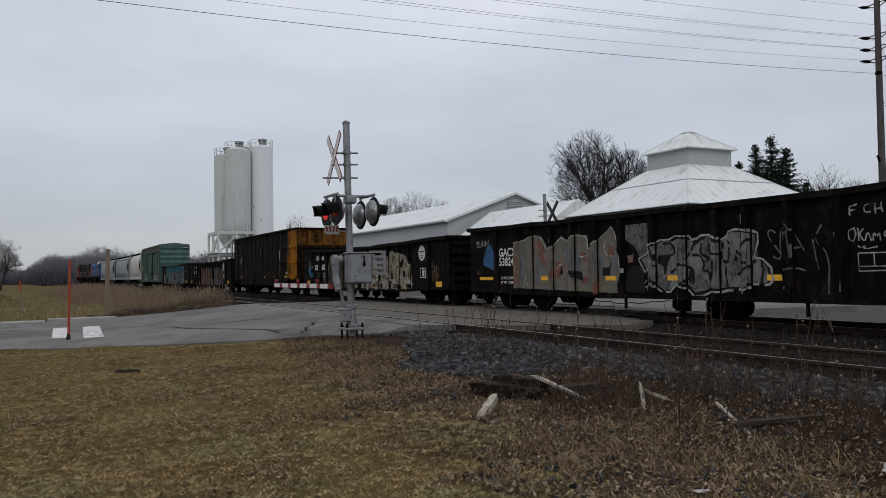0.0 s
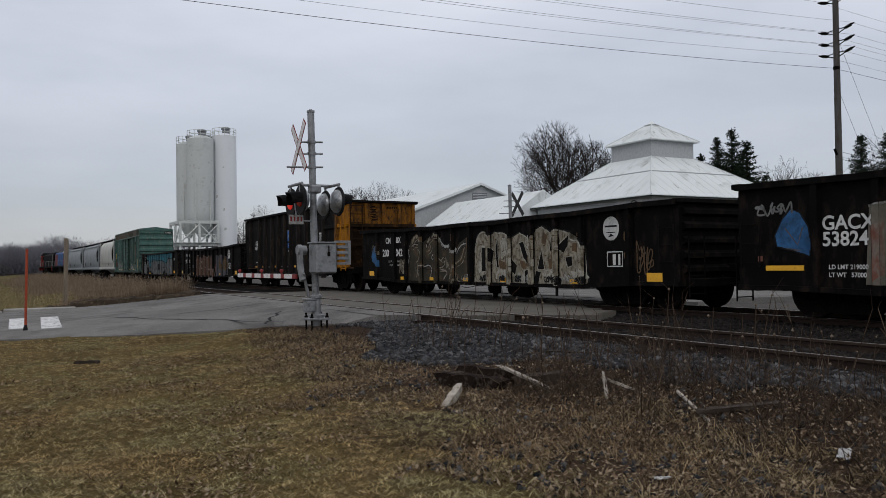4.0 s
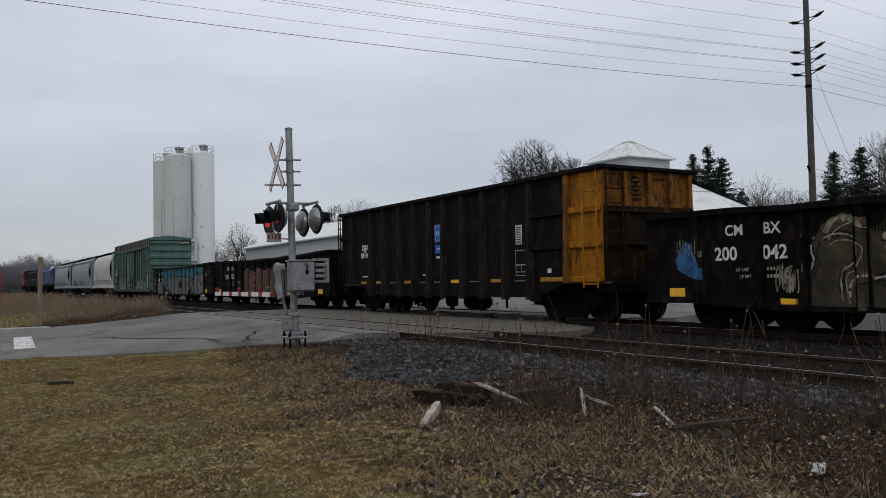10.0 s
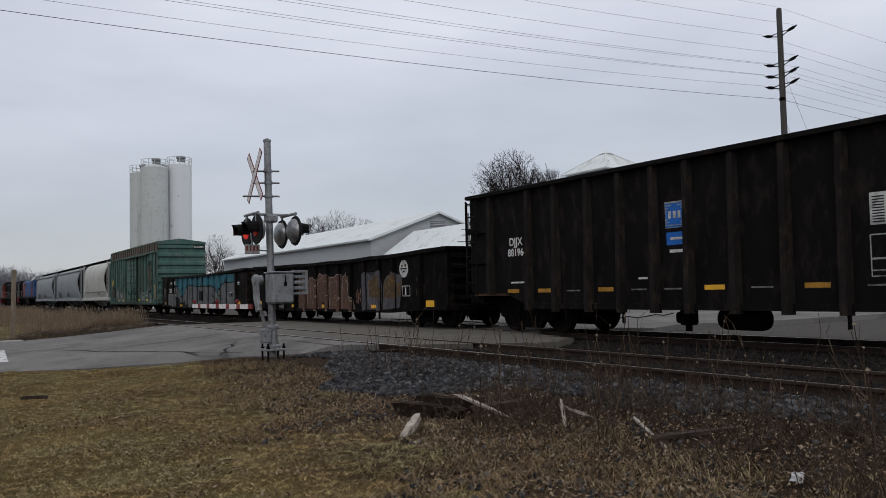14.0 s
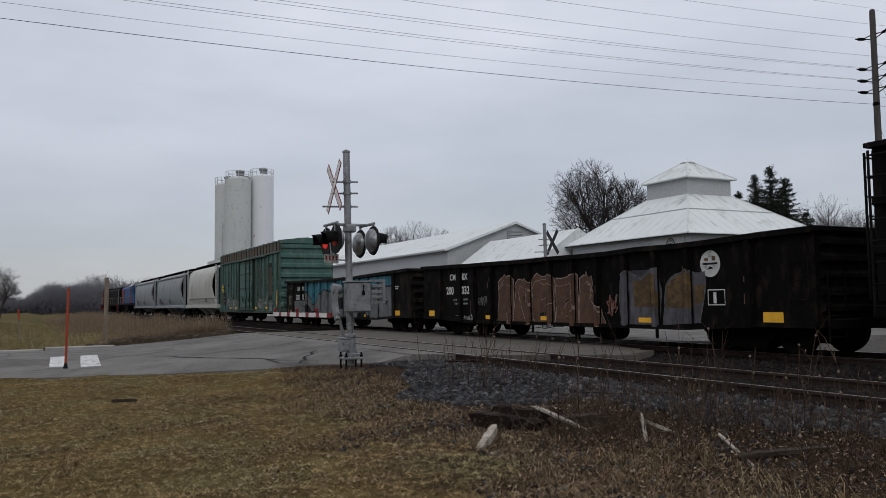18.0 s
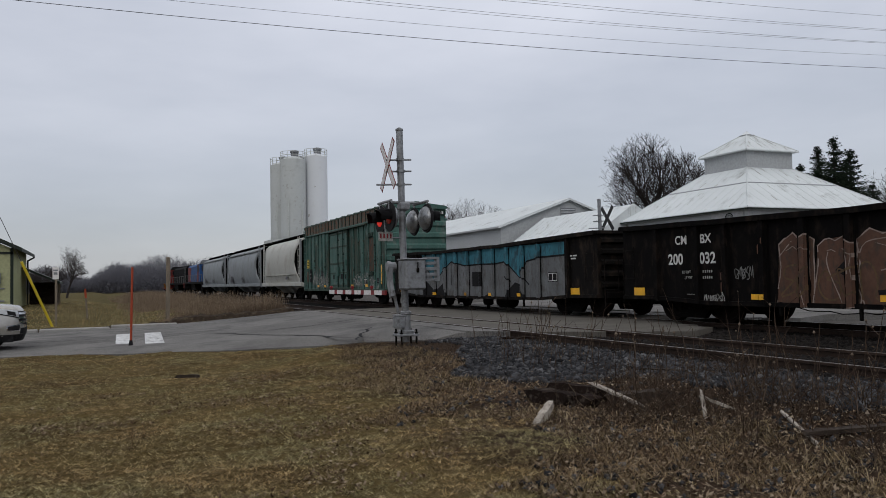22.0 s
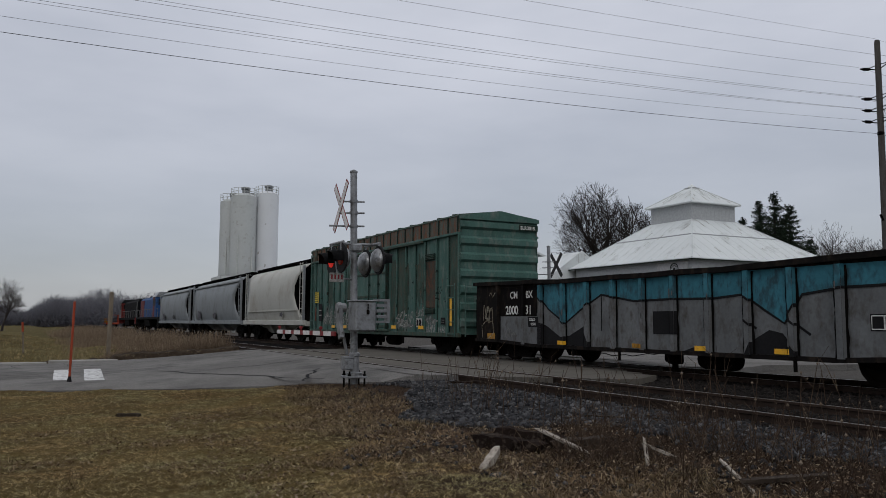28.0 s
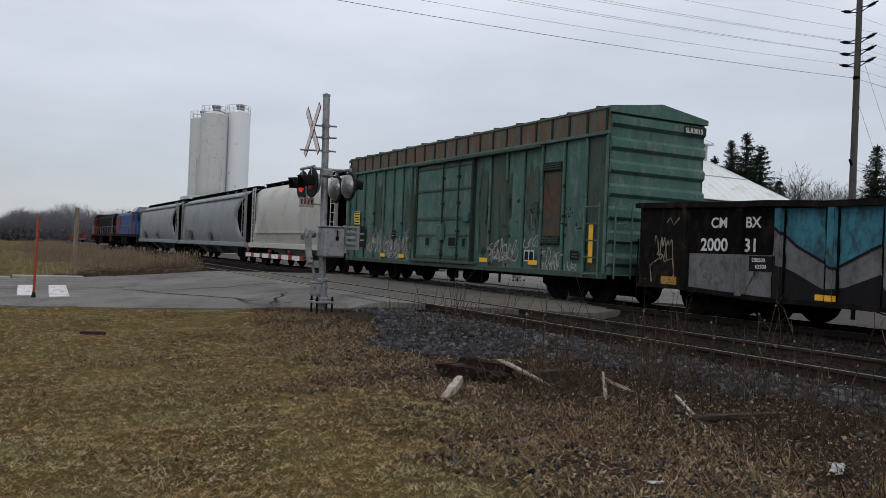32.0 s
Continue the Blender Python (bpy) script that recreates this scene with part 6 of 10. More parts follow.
        ladder(root, -1.60, y + s * 0.26, 0.92, 3.36, 8, 0.46, "y", YELLOW_CAR if s > 0 else mat, 0.017)
        ladder(root, -1.20, y - s * 0.14, 1.1, 3.36, 8, 0.50, "x", low, 0.017)
    bm = bmesh.new()
    box(bm, -1.4, 1.4, 0.1, L - 0.1, sill + 0.3, sill + 0.36)
    part("floor", bm, RUST, root)
    bm = bmesh.new()
    box(bm, -0.25, 0.25, 0.3, L - 0.3, sill, sill + 0.3)
    part("centre_sill", bm, RUNNING, root)
    brake_gear(root, L * 0.45, sill)
    running_gear(root, L, 1.9)
    s = Side(root, L, ribs, 0.10, -1.44, -1.55, 0.6, 3.4)
    s.cuts = [0, L]
    s.lay("white_sign", [rect(7.14, 7.64, 2.20, 2.72)], SPRAY_FADED, 1, "square sign with a blue disc on white lines")
    for k in range(9):
        s.lay("sign_line", [rect(7.15, 7.63, 2.215 + 0.055 * k, 2.248 + 0.055 * k)], SIGN_BLUE, 2)
    s.lay("sign_disc", [[(7.39 + 0.20 * math.cos(a * math.pi / 12), 2.46 + 0.20 * math.sin(a * math.pi / 12)) for a in range(24)]], SIGN_BLUE, 3)
    for k in range(3):
        s.lay("sign_bar", [rect(7.24 + 0.12 * k, 7.31 + 0.12 * k, 2.39, 2.53)], SPRAY_WHITE, 4)
    s.lay("blue_sign", [rect(7.14, 7.62, 1.87, 2.12)], SIGN_BLUE, 1, "small plain blue sign")
    s.lay("sign_bar", [rect(7.2, 7.52, 1.97, 2.02)], SPRAY_WHITE, 2)
    s.lay("white_plate", [rect(3.26, 3.53, 1.94, 2.44)], SPRAY_WHITE, 1, "white identity plate")
    for k in range(10):
        s.lay("plate_bar", [rect(3.30, 3.49, 1.975 + 0.043 * k, 1.995 + 0.043 * k)], SPRAY_BLACK, 2)
    s.lay("stencil_box", stroke([(3.54, 1.79), (3.06, 1.79), (3.06, 1.15), (3.54, 1.15), (3.54, 1.79)], 0.022) + stroke([(3.54, 1.42), (3.06, 1.42)], 0.03) + stroke([(3.30, 1.42), (3.30, 1.24)], 0.02) + stroke([(3.54, 1.24), (3.06, 1.24)], 0.02), SPRAY_FADED, 1)
    text_on(s, "DJJX", 0.27, 12.72, 2.16, WHITE_LETTER)
    text_on(s, "881964", 0.25, 12.78, 1.90, WHITE_LETTER)
    s.lay("load_data_bars", [rect(7.18, 7.55, 1.72, 1.78), rect(12.1, 12.7, 1.22, 1.26), rect(8.15, 8.4, 1.22, 1.26), rect(2.1, 2.25, 1.2, 1.3)], WHITE_LETTER, 1)
    marks(s, (2.1,), 1.04, 0.85, 0.10, old=(0,))
    marks(s, (4.45, 9.35, 11.4, 12.6), 1.03, 0.46, 0.09, old=(0, 1, 2, 3))
    marks(s, (6.5,), 1.03, 0.46, 0.09)
    s.lay("white_dashes", [rect(y - 0.22, y + 0.22, 1.0, 1.03) for y in (3.4, 5.5, 7.5, 8.4, 10.4)], SPRAY_SILVER, 1)
    s.lay("small_placard", [rect(1.53, 1.66, 1.25, 1.40)], SPRAY_WHITE, 2)
    # number and worn emblem on the end
    rng = random.Random(88)
    for k in range(6):
        pts = blob(-0.36, 3.34 - 0.10 * k, 0.15, 0.04, rng, 3, 0.35, 14)
        bm = bmesh.new()
        bm.faces.new([bm.verts.new((x, E0 + 0.054, z)) for x, z in pts])
        part("worn_emblem", bm, SOOT_SHADE_END, root)
    for k in range(6):
        bm = bmesh.new()
        bm.faces.new([bm.verts.new((x, E0 + 0.054, z)) for x, z in rect(0.20 + 0.08 * k, 0.25 + 0.08 * k, 3.28, 3.36)])
        part("number_bar", bm, SOOT_SHADE_END, root)


def corrugated_end(root, y, s, half, z0, z1, n, mat, crown=0.0, name="end_wall"):
    """A pressed steel end with level ribs, facing along y."""
    bm = bmesh.new()
    rows = []
    for k in range(n):
        za, h = z0 + (z1 - z0) * k / n, (z1 - z0) / n
        for t, d in ((0.0, 0.0), (0.35, 0.0), (0.5, 0.09), (0.8, 0.09), (0.95, 0.0)):
            rows.append((za + h * t, d))
    rows.append((z1, 0))
    pts = [[bm.verts.new((x, y - s * d, z)) for x in (-half, half)] for z, d in rows]
    for a, b in zip(pts, pts[1:]):
        bm.faces.new((a[0], a[1], b[1], b[0]))
    if crown:
        c = bm.verts.new((0, y, z1 + crown))
        bm.faces.new((pts[-1][0], pts[-1][1], c))
    ya, yb = sorted((y + s * 0.03, y + s * 0.08))
    box(bm, -half, half, ya, yb, z0, z1)
    for side in (0, 1):
        for a, b in zip(pts, pts[1:]):
            c, d = [bm.verts.new((v.co.x, y + s * 0.03, v.co.z)) for v in (a[side], b[side])]
            bm.faces.new((a[side], b[side], d, c))
    return part(name, outward(bm), mat, root)


def boxcar():
    start, L, top, sill = 89.95, 15.55, 4.57, 0.62
    root = thing("boxcar", pose(TRAIN_X, start, RAIL_Z), "weathered green boxcar with rusty roof edge and plug door", "freight car", "cars of the freight train")
    TRAIN.append((root, start))
    posts = (0.79, 1.66, 2.57, 3.40, 4.21, 5.06, 10.05, 10.75, 11.50, 12.28, 13.13, 14.05, 14.90)
    for sx in (-1, 1):
        bm = bmesh.new()
        a, b = sorted((sx * 1.46, sx * 1.42))
        box(bm, a, b, 0, L, sill + 0.12, 3.98)
        part("side_wall", bm, GREEN_CAR, root)
        # panels between the posts bow a little
        edges = [0.08] + list(posts) + [L - 0.08]
        for ya, yb in zip(edges, edges[1:]):
            if yb - ya > 3:
                continue
            bm = bmesh.new()
            c = [(sx * 1.46, ya + 0.05), (sx * 1.475, (ya * 2 + yb) / 3), (sx * 1.475, (ya + yb * 2) / 3), (sx * 1.46, yb - 0.05)]
            prism(bm, c, "z", sill + 0.14, 3.96)
            part("side_panel", outward(bm), GREEN_CAR if int(ya * 10) % 3 else GREEN_DIRTY, root)
        for y in posts + (0.05, L - 0.05):
            bm = bmesh.new()
            a, b = sorted((sx * 1.46, sx * 1.53))
            box(bm, a, b, y - 0.035, y + 0.035, sill + 0.10, 3.96, 0, 0.01)
            part("side_post", bm, GREEN_CAR, root)
            # shade between post and panel, drawn as a wider dark strip
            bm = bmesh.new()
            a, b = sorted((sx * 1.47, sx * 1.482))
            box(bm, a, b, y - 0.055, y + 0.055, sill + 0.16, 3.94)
            part("seam_shade", bm, SEAM, root)
        bm = bmesh.new()
        a, b = sorted((sx * 1.42, sx * 1.50))
        box(bm, a, b, 0, L, 4.04, top)
        part("upper_band", bm, GREEN_RUSTY, root, "rust-streaked upper side band")
        for k in range(23):
            y = 0.1 + k * (L - 0.2) / 22
            bm = bmesh.new()
            a, b = sorted((sx * 1.50, sx * 1.53))
            box(bm, a, b, y - 0.03, y + 0.03, 4.06, top - 0.02)
            part("band_rib", bm, SEAM, root)
        bm = bmesh.new()
        a, b = sorted((sx * 1.42, sx * 1.57))
        box(bm, a, b, 0, L, 3.96, 4.04, 0, 0.012)
        part("belt_rail", bm, GREEN_CAR, root)
        bm = bmesh.new()
        box(bm, a, b, 0, L, sill, sill + 0.14, 0, 0.012)
        part("side_sill", bm, GREEN_DIRTY, root)
        # plug door: flat panels framed by rails, with upright lock bars and a crank box
        bm = bmesh.new()
        a, b = sorted((sx * 1.46, sx * 1.535))
        box(bm, a, b, 5.96, 9.50, sill + 0.18, 3.84, 0, 0.02)
        door = part("plug_door", bm, GREEN_CAR, root, "grimy plug door with lock bars")
        for y in (5.94, 9.53):
            bm = bmesh.new()
            a2, b2 = sorted((sx * 1.46, sx * 1.59))
            box(bm, a2, b2, y - 0.055, y + 0.055, sill + 0.14, 3.90, 0, 0.012)
            part("door_post", bm, SEAM, door)
        for y in (6.72, 7.70):
            bm = bmesh.new()
            rod(bm, (sx * 1.585, y, sill + 0.1), (sx * 1.585, y, 3.92), 0.027, None, 8)
            part("lock_bar", bm, SEAM, door)
            for z in (1.02, 1.75, 2.6, 3.4):
                bm = bmesh.new()
                a2, b2 = sorted((sx * 1.535, sx * 1.62))
                box(bm, a2, b2, y - 0.06, y + 0.06, z - 0.04, z + 0.04, 0, 0.01)
                part("bar_bracket", bm, SEAM, door)
        for z, h in ((0.94, 0.05), (1.62, 0.03), (2.14, 0.05), (3.04, 0.04), (3.76, 0.04)):
            bm = bmesh.new()
            a2, b2 = sorted((sx * 1.535, sx * 1.565))
            box(bm, a2, b2, 6.02, 9.45, z - h, z + h, 0, 0.008)
            part("door_rail", bm, GREEN_DIRTY, door)
        for y, z, w, h in ((8.65, 1.42, 0.17, 0.16), (7.05, 1.42, 0.28, 0.17), (6.35, 1.40, 0.12, 0.16)):
            bm = bmesh.new()
            a2, b2 = sorted((sx * 1.535, sx * 1.56))
            box(bm, a2, b2, y - w, y + w, z - h, z + h, 0, 0.01)
            frame_ob = part("placard_holder", bm, GREEN_CAR, door)
            bm = bmesh.new()
            a2, b2 = sorted((sx * 1.56, sx * 1.566))
            box(bm, a2, b2, y - w * 0.75, y + w * 0.75, z - h * 0.75, z + h * 0.75)
            part("placard", bm, SPRAY_BLACK, frame_ob)
        for y0, y1, z0, z1 in ((7.55, 7.95, 1.45, 1.95), (7.68, 7.86, 1.15, 1.46), (6.05, 6.3, 2.0, 2.3)):
            bm = bmesh.new()
            a2, b2 = sorted((sx * 1.54, sx * 1.66))
            box(bm, a2, b2, y0, y1, z0, z1, 0, 0.025)
            part("crank_box", bm, GREEN_CAR, door)
        for z in (0.80, 3.93):
            bm = bmesh.new()
            a2, b2 = sorted((sx * 1.50, sx * 1.64))
            box(bm, a2, b2, 2.6 if z > 2 else 5.6, 9.75, z - 0.04, z + 0.04, 0, 0.01)
            part("door_track", bm, GREEN_DIRTY, root)
        # narrow hatch between two posts, with a louvre above and below
        bm = bmesh.new()
        a, b = sorted((sx * 1.46, sx * 1.50))
        box(bm, a, b, 1.76, 2.47, 1.60, 3.22, 0, 0.015)
        sd = part("side_hatch", bm, HATCH_RUST, root, "rusted narrow side hatch")
        for z0, z1 in ((3.25, 3.47), (1.40, 1.58)):
            bm = bmesh.new()
            a2, b2 = sorted((sx * 1.47, sx * 1.55))
            box(bm, a2, b2, 1.75, 2.48, z0, z1, 0, 0.012)
            louvre = part("louvre", bm, SEAM, sd)
            for k in range(3):
                z = z0 + 0.04 + k * (z1 - z0 - 0.06) / 3
                bm = bmesh.new()
                a2, b2 = sorted((sx * 1.55, sx * 1.575))
                box(bm, a2, b2, 1.78, 2.45, z, z + 0.022)
                part("louvre_slat", bm, GREEN_DIRTY, louvre)
        if sx < 0:
            ladder(root, -1.60, 0.42, 0.72, 2.3, 5, 0.55, "y", GREEN_CAR, 0.016)
            ladder(root, -1.60, L - 0.45, 0.72, 4.3, 9, 0.55, "y", GREEN_CAR, 0.016)
    for y, s in ((0, 1), (L, -1)):
        corrugated_end(root, y, s, 1.48, sill + 0.1, top - 0.08, 7, GREEN_CAR, 0.22)
        bm = bmesh.new()
        ya, yb = sorted((y, y - s * 0.10))
        prism(bm, [(-1.53, top - 0.10), (1.53, top - 0.10), (1.53, top + 0.02), (0, top + 0.24), (-1.53, top + 0.02)], "y", ya, yb)
        part("end_cap", outward(bm), GREEN_CAR, root)
        ladder(root, -1.10, y - s * 0.14, 0.72, 2.3, 5, 0.5, "x", GREEN_CAR, 0.016)
        bm = bmesh.new()
        ya, yb = sorted((y, y - s * 0.35))
        box(bm, -0.5, 0.5, ya, yb, 1.05, 1.12)
        part("brake_platform", bm, RUNNING, root)
        bm = bmesh.new()
        m = Matrix.Translation((0.55, y - s * 0.22, 1.75)) @ Matrix.Rotation(radians(90), 4, "X")
        lathe(bm, [(0.20, -0.02), (0.24, 0), (0.20, 0.02), (0.04, 0.03)], m, 16)
        part("brake_wheel", outward(bm), RUNNING, root)
    bm = bmesh.new()
    prism(bm, [(-1.53, top), (1.53, top), (1.5, top + 0.06), (0, top + 0.24), (-1.5, top + 0.06)], "y", 0.0, L)
    for k in range(14):
        y = 0.5 + k * (L - 1) / 13
        prism(bm, [(-1.5, top + 0.06), (0, top + 0.25), (1.5, top + 0.06), (1.5, top + 0.10), (0, top + 0.28), (-1.5, top + 0.10)], "y", y - 0.03, y + 0.03)
    part("roof", outward(bm), GREEN_DIRTY, root)
    bm = bmesh.new()
    box(bm, -1.4, 1.4, 0.1, L - 0.1, sill + 0.02, sill + 0.2)
    box(bm, -0.25, 0.25, 0.3, L - 0.3, sill - 0.12, sill + 0.1)
    part("underframe", bm, RUNNING, root)
    brake_gear(root, L * 0.45, sill)
    running_gear(root, L, 1.85)
    s = Side(root, L, posts, 0.035, -1.478, -1.53, 0.62, 3.9)
    rng = random.Random(3015)
    for y in (1.9, 2.3, 3.0, 3.6, 4.0, 4.5, 4.9):
        s.lay("pale_scuff", [blob(y, rng.uniform(0.95, 1.2), rng.uniform(0.12, 0.26), rng.uniform(0.06, 0.2), rng, 6, 0.45)], CHALK_WASH, 1, "chalky grey scuff")
    for y in (10.2, 10.6, 11.1, 11.6, 12.1, 12.6, 13.1, 13.5):
        s.lay("pale_scuff", [blob(y, rng.uniform(1.15, 1.5), rng.uniform(0.14, 0.30), rng.uniform(0.25, 0.5), rng, 6, 0.3)], CHALK_WASH, 1, "chalky grey scuff")
    for y0, y1, z0, z1, n in ((3.65, 5.0, 0.95, 1.55, 6), (3.9, 4.9, 0.90, 1.25, 5), (2.65, 3.35, 1.25, 1.62, 3), (1.70, 2.45, 0.80, 1.38, 4), (1.80, 2.40, 0.75, 1.05, 4), (1.05, 1.55, 0.72, 1.0, 3), (10.1, 10.7, 0.9, 1.8, 3), (10.8, 11.45, 0.95, 1.85, 3), (11.55, 12.2, 0.95, 1.6, 3), (12.3, 13.1, 0.9, 1.7, 4), (13.2, 13.7, 0.9, 1.4, 3), (10.1, 12.2, 0.80, 1.05, 10)):
        squiggle(s, y0, y1, z0, z1, rng, SPRAY_FADED, 0.026, n, 2, "chalky_scrawl")
    for k in range(90):
        y, z = (rng.choice(posts) + rng.gauss(0, 0.10), rng.gauss(2.0, 0.45)) if k % 2 else (rng.gauss(2.6, 0.9), rng.gauss(2.0, 0.3))
        w, h = rng.uniform(0.015, 0.07), rng.uniform(0.012, 0.06)
        if 0.9 < z < 3.6 and 0.2 < y < 15.3 and not 5.9 < y < 9.6:
            s.lay("paint_chip", [blob(y, z, w, h, rng, 3, 0.4, 9)], SEAM, 1, "dark chip in the paint")
    for y, z, w, h in ((10.2, 2.2, 0.35, 1.2), (4.3, 2.4, 0.3, 1.0), (3.0, 2.6, 0.32, 0.9), (5.4, 2.2, 0.25, 1.3), (12.7, 2.6, 0.3, 0.9)):
        s.lay("grime_run", [blob(y, z, w, h, rng, 7, 0.22)], GREEN_DIRTY, 1, "brownish grime run down the side")
    for k in range(34):
        y, z = rng.uniform(0.3, 15.2), rng.uniform(0.9, 3.7)
        s.lay("rust_streak", [[(y, z), (y + 0.03, z), (y + 0.02, z - rng.uniform(0.15, 0.7))]], SPRAY_RED, 1, "thin rust streak")
    s.cuts = [0, L]
    s.proud = s.face = -1.54
    s.lay("yellow_strip", [rect(0.36, 0.52, 0.99, 1.88)], REFLECT, 14, "tall yellow reflective strip")
    marks(s, (5.2, 2.78), 0.92, 0.42, 0.12)
    marks(s, (12.1, 10.55), 0.90, 0.42, 0.12)
    s.lay("yellow_notice", [rect(14.30, 14.88, 2.02, 2.55)], YELLOW_TUBE, 1, "square yellow notice")
    s.lay("notice_bars", [rect(14.35, 14.83, 2.08 + 0.1 * k, 2.12 + 0.1 * k) for k in range(5)], SPRAY_BLACK, 2)
    for y0, y1, z0, z1 in ((0.92, 1.24, 1.03, 1.26), (11.1, 11.4, 1.5, 1.8), (13.75, 14.25, 1.15, 1.95)):
        s.lay("data_panel", [rect(y0, y1, z0, z1)], SPRAY_BLACK, 1, "black data panel")
        s.lay("data_bar", [rect(y0 + 0.05, y1 - 0.05, z0 + 0.30 * (z1 - z0), z0 + 0.36 * (z1 - z0))], SPRAY_FADED, 2)
        s.lay("data_bar", [rect(y0 + 0.05, y1 - 0.05, z0 + 0.60 * (z1 - z0), z0 + 0.66 * (z1 - z0))], SPRAY_FADED, 2)
    s.lay("stencil_box", [rect(2.74, 3.20, 0.94, 1.24)], SPRAY_WHITE, 1)
    s.lay("stencil_fill", [rect(2.78, 2.95, 0.98, 1.20), rect(2.99, 3.16, 0.98, 1.20)], SPRAY_BLACK, 2)
    m2 = Matrix(((1, 0, 0, 0.77), (0, 0, -1, -0.106), (0, 1, 0, 4.235), (0, 0, 0, 1)))
    bm = bmesh.new()
    box(bm, 0.72, 1.46, -0.104, -0.02, 4.20, 4.40)
    part("number_board", bm, SEAM, root)
    lettering("lettering", "SLR3015", 0.165, m2, WHITE_LETTER, root)


def hopper(start, L, mat, label, bulge, near=True):
    """A covered hopper: bulging side sheets ended in an arc, slope sheets, outlet chutes, roof walk and end ladders."""
    root = thing("covered_hopper_car", pose(TRAIN_X, start, RAIL_Z), label, "freight car", "cars of the freight train")
    TRAIN.append((root, start))
    prof = [(1.30, 1.15), (1.42, 1.45), (1.50, 1.9), (1.55, 2.5), (1.54, 3.0), (1.46, 3.5), (1.30, 3.85), (1.0, 4.12), (0.5, 4.28), (0, 4.32)]
    full = prof + [(-x, z) for x, z in prof[-2::-1]]
    bm = bmesh.new()
    ny = 16
    grid = []
    for x, z in full:
        # the side sheets end in an arc that bites deepest at mid height
        t = min(abs(z - 2.65) / 1.35, 1.0)
        inset = 0.45 + 1.15 * (1 - t * t)
        grid.append([bm.verts.new((x, inset + (L - 2 * inset) * k / ny, z)) for k in range(ny + 1)])
    for a, b in zip(grid, grid[1:]):
        for k in range(ny):
            bm.faces.new((a[k], a[k + 1], b[k + 1], b[k]))
    # slope sheets take a near-black colour that paints in the recess's shade
    for k, y in ((0, 2.4), (ny, L - 2.4)):
        y += 1.3 if k == 0 else -1.3
        c = bm.verts.new((0, y, 2.4))
        for a, b in zip(grid, grid[1:]):
            bm.faces.new((a[k], b[k], c)).material_index = 1
        bm.faces.new((grid[-1][k], grid[0][k], c)).material_index = 1
    bmesh.ops.recalc_face_normals(bm, faces=bm.faces)
    body = part("body", bm, (mat, RUNNING), root, smooth=False)
    for p in body.data.polygons:
        p.use_smooth = abs(p.normal.y) < 0.3
    for sx in (-1, 1):
        bm = bmesh.new()
        a, b = sorted((sx * 1.30, sx * 1.50))
        box(bm, a, b, 0.1, L - 0.1, 0.92, 1.18, 0, 0.02)
        part("side_sill", bm, mat, root)
        if bulge:
            bm = bmesh.new()
            a, b = sorted((sx * 1.47, sx * 1.53))
            box(bm, a, b, 1.2, L - 1.2, 1.70, 1.75)
            part("side_seam", bm, mat, root)
        else:
            bm = bmesh.new()
            a, b = sorted((sx * 1.30, sx * 1.44))
            box(bm, a, b, 1.0, L - 1.0, 3.80, 3.92, 0, 0.02)
            part("top_chord", bm, mat, root)
        for y, s in ((0.35, 1), (L - 0.35, -1)):
            for x in (1.40, 0.9):
                bm = bmesh.new()
                box(bm, sx * x - 0.05, sx * x + 0.05, y - 0.05, y + 0.05, 1.15, 4.0)
                part("end_post", bm, SIDING_DARK, root)
            ladder(root, sx * 1.45, y + s * 0.35, 1.0, 4.1, 9, 0.45, "y", mat, 0.016)
    for y in (0.3, L - 0.3):
        bm = bmesh.new()
        box(bm, -1.4, 1.4, y - 0.25, y + 0.25, 0.88, 1.12, 0, 0.02)
        part("end_sill", bm, mat, root)
    for k in range(3):
        y = L * (0.27 + 0.23 * k)
        bm = bmesh.new()
        v = [[bm.verts.new((x * a, y + yy * b, z)) for x, yy in ((-1, -1), (1, -1), (1, 1), (-1, 1))] for z, a, b in ((1.2, 1.25, 1.7), (0.42, 0.45, 0.4))]
        for i in range(4):
            bm.faces.new((v[0][i], v[0][(i + 1) % 4], v[1][(i + 1) % 4], v[1][i]))
        bm.faces.new(v[0]), bm.faces.new(v[1])
        part("outlet_chute", outward(bm), mat, root)
    bm = bmesh.new()
    for sx in (-0.55, 0.55):
        box(bm, sx - 0.2, sx + 0.2, 0.4, L - 0.4, 4.40, 4.44)
    for k in range(9):
        y = 0.6 + k * (L - 1.2) / 8
        box(bm, -0.75, 0.75, y - 0.03, y + 0.03, 4.26, 4.40)
    part("roof_walk", bm, RUNNING, root)
    running_gear(root, L, 1.9, near)
    s = Side(root, L, (), 0.03, -1.56, -1.56)
    y = L * 0.72
    s.lay("load_data_bars", [rect(y, y + 0.8, 2.62, 2.78), rect(y, y + 0.8, 2.30, 2.46), rect(y + 3, y + 3.3, 1.6, 1.8)] if not bulge else [rect(L - 3.0, L - 2.4, 2.62, 2.78), rect(L - 3.0, L - 2.4, 2.30, 2.46)], SIDING_DARK, 1)
    rng = random.Random(int(start))
    for shape in ([blob(L * 0.78, 1.6, 0.6, 0.35, rng), blob(L * 0.45, 1.55, 0.5, 0.22, rng)] if not bulge else [blob(L * 0.3, 1.5, 0.3, 0.12, rng)]):
        s.lay("grime_patch", [shape], PLUM_GREY, 1, "grimy patch")


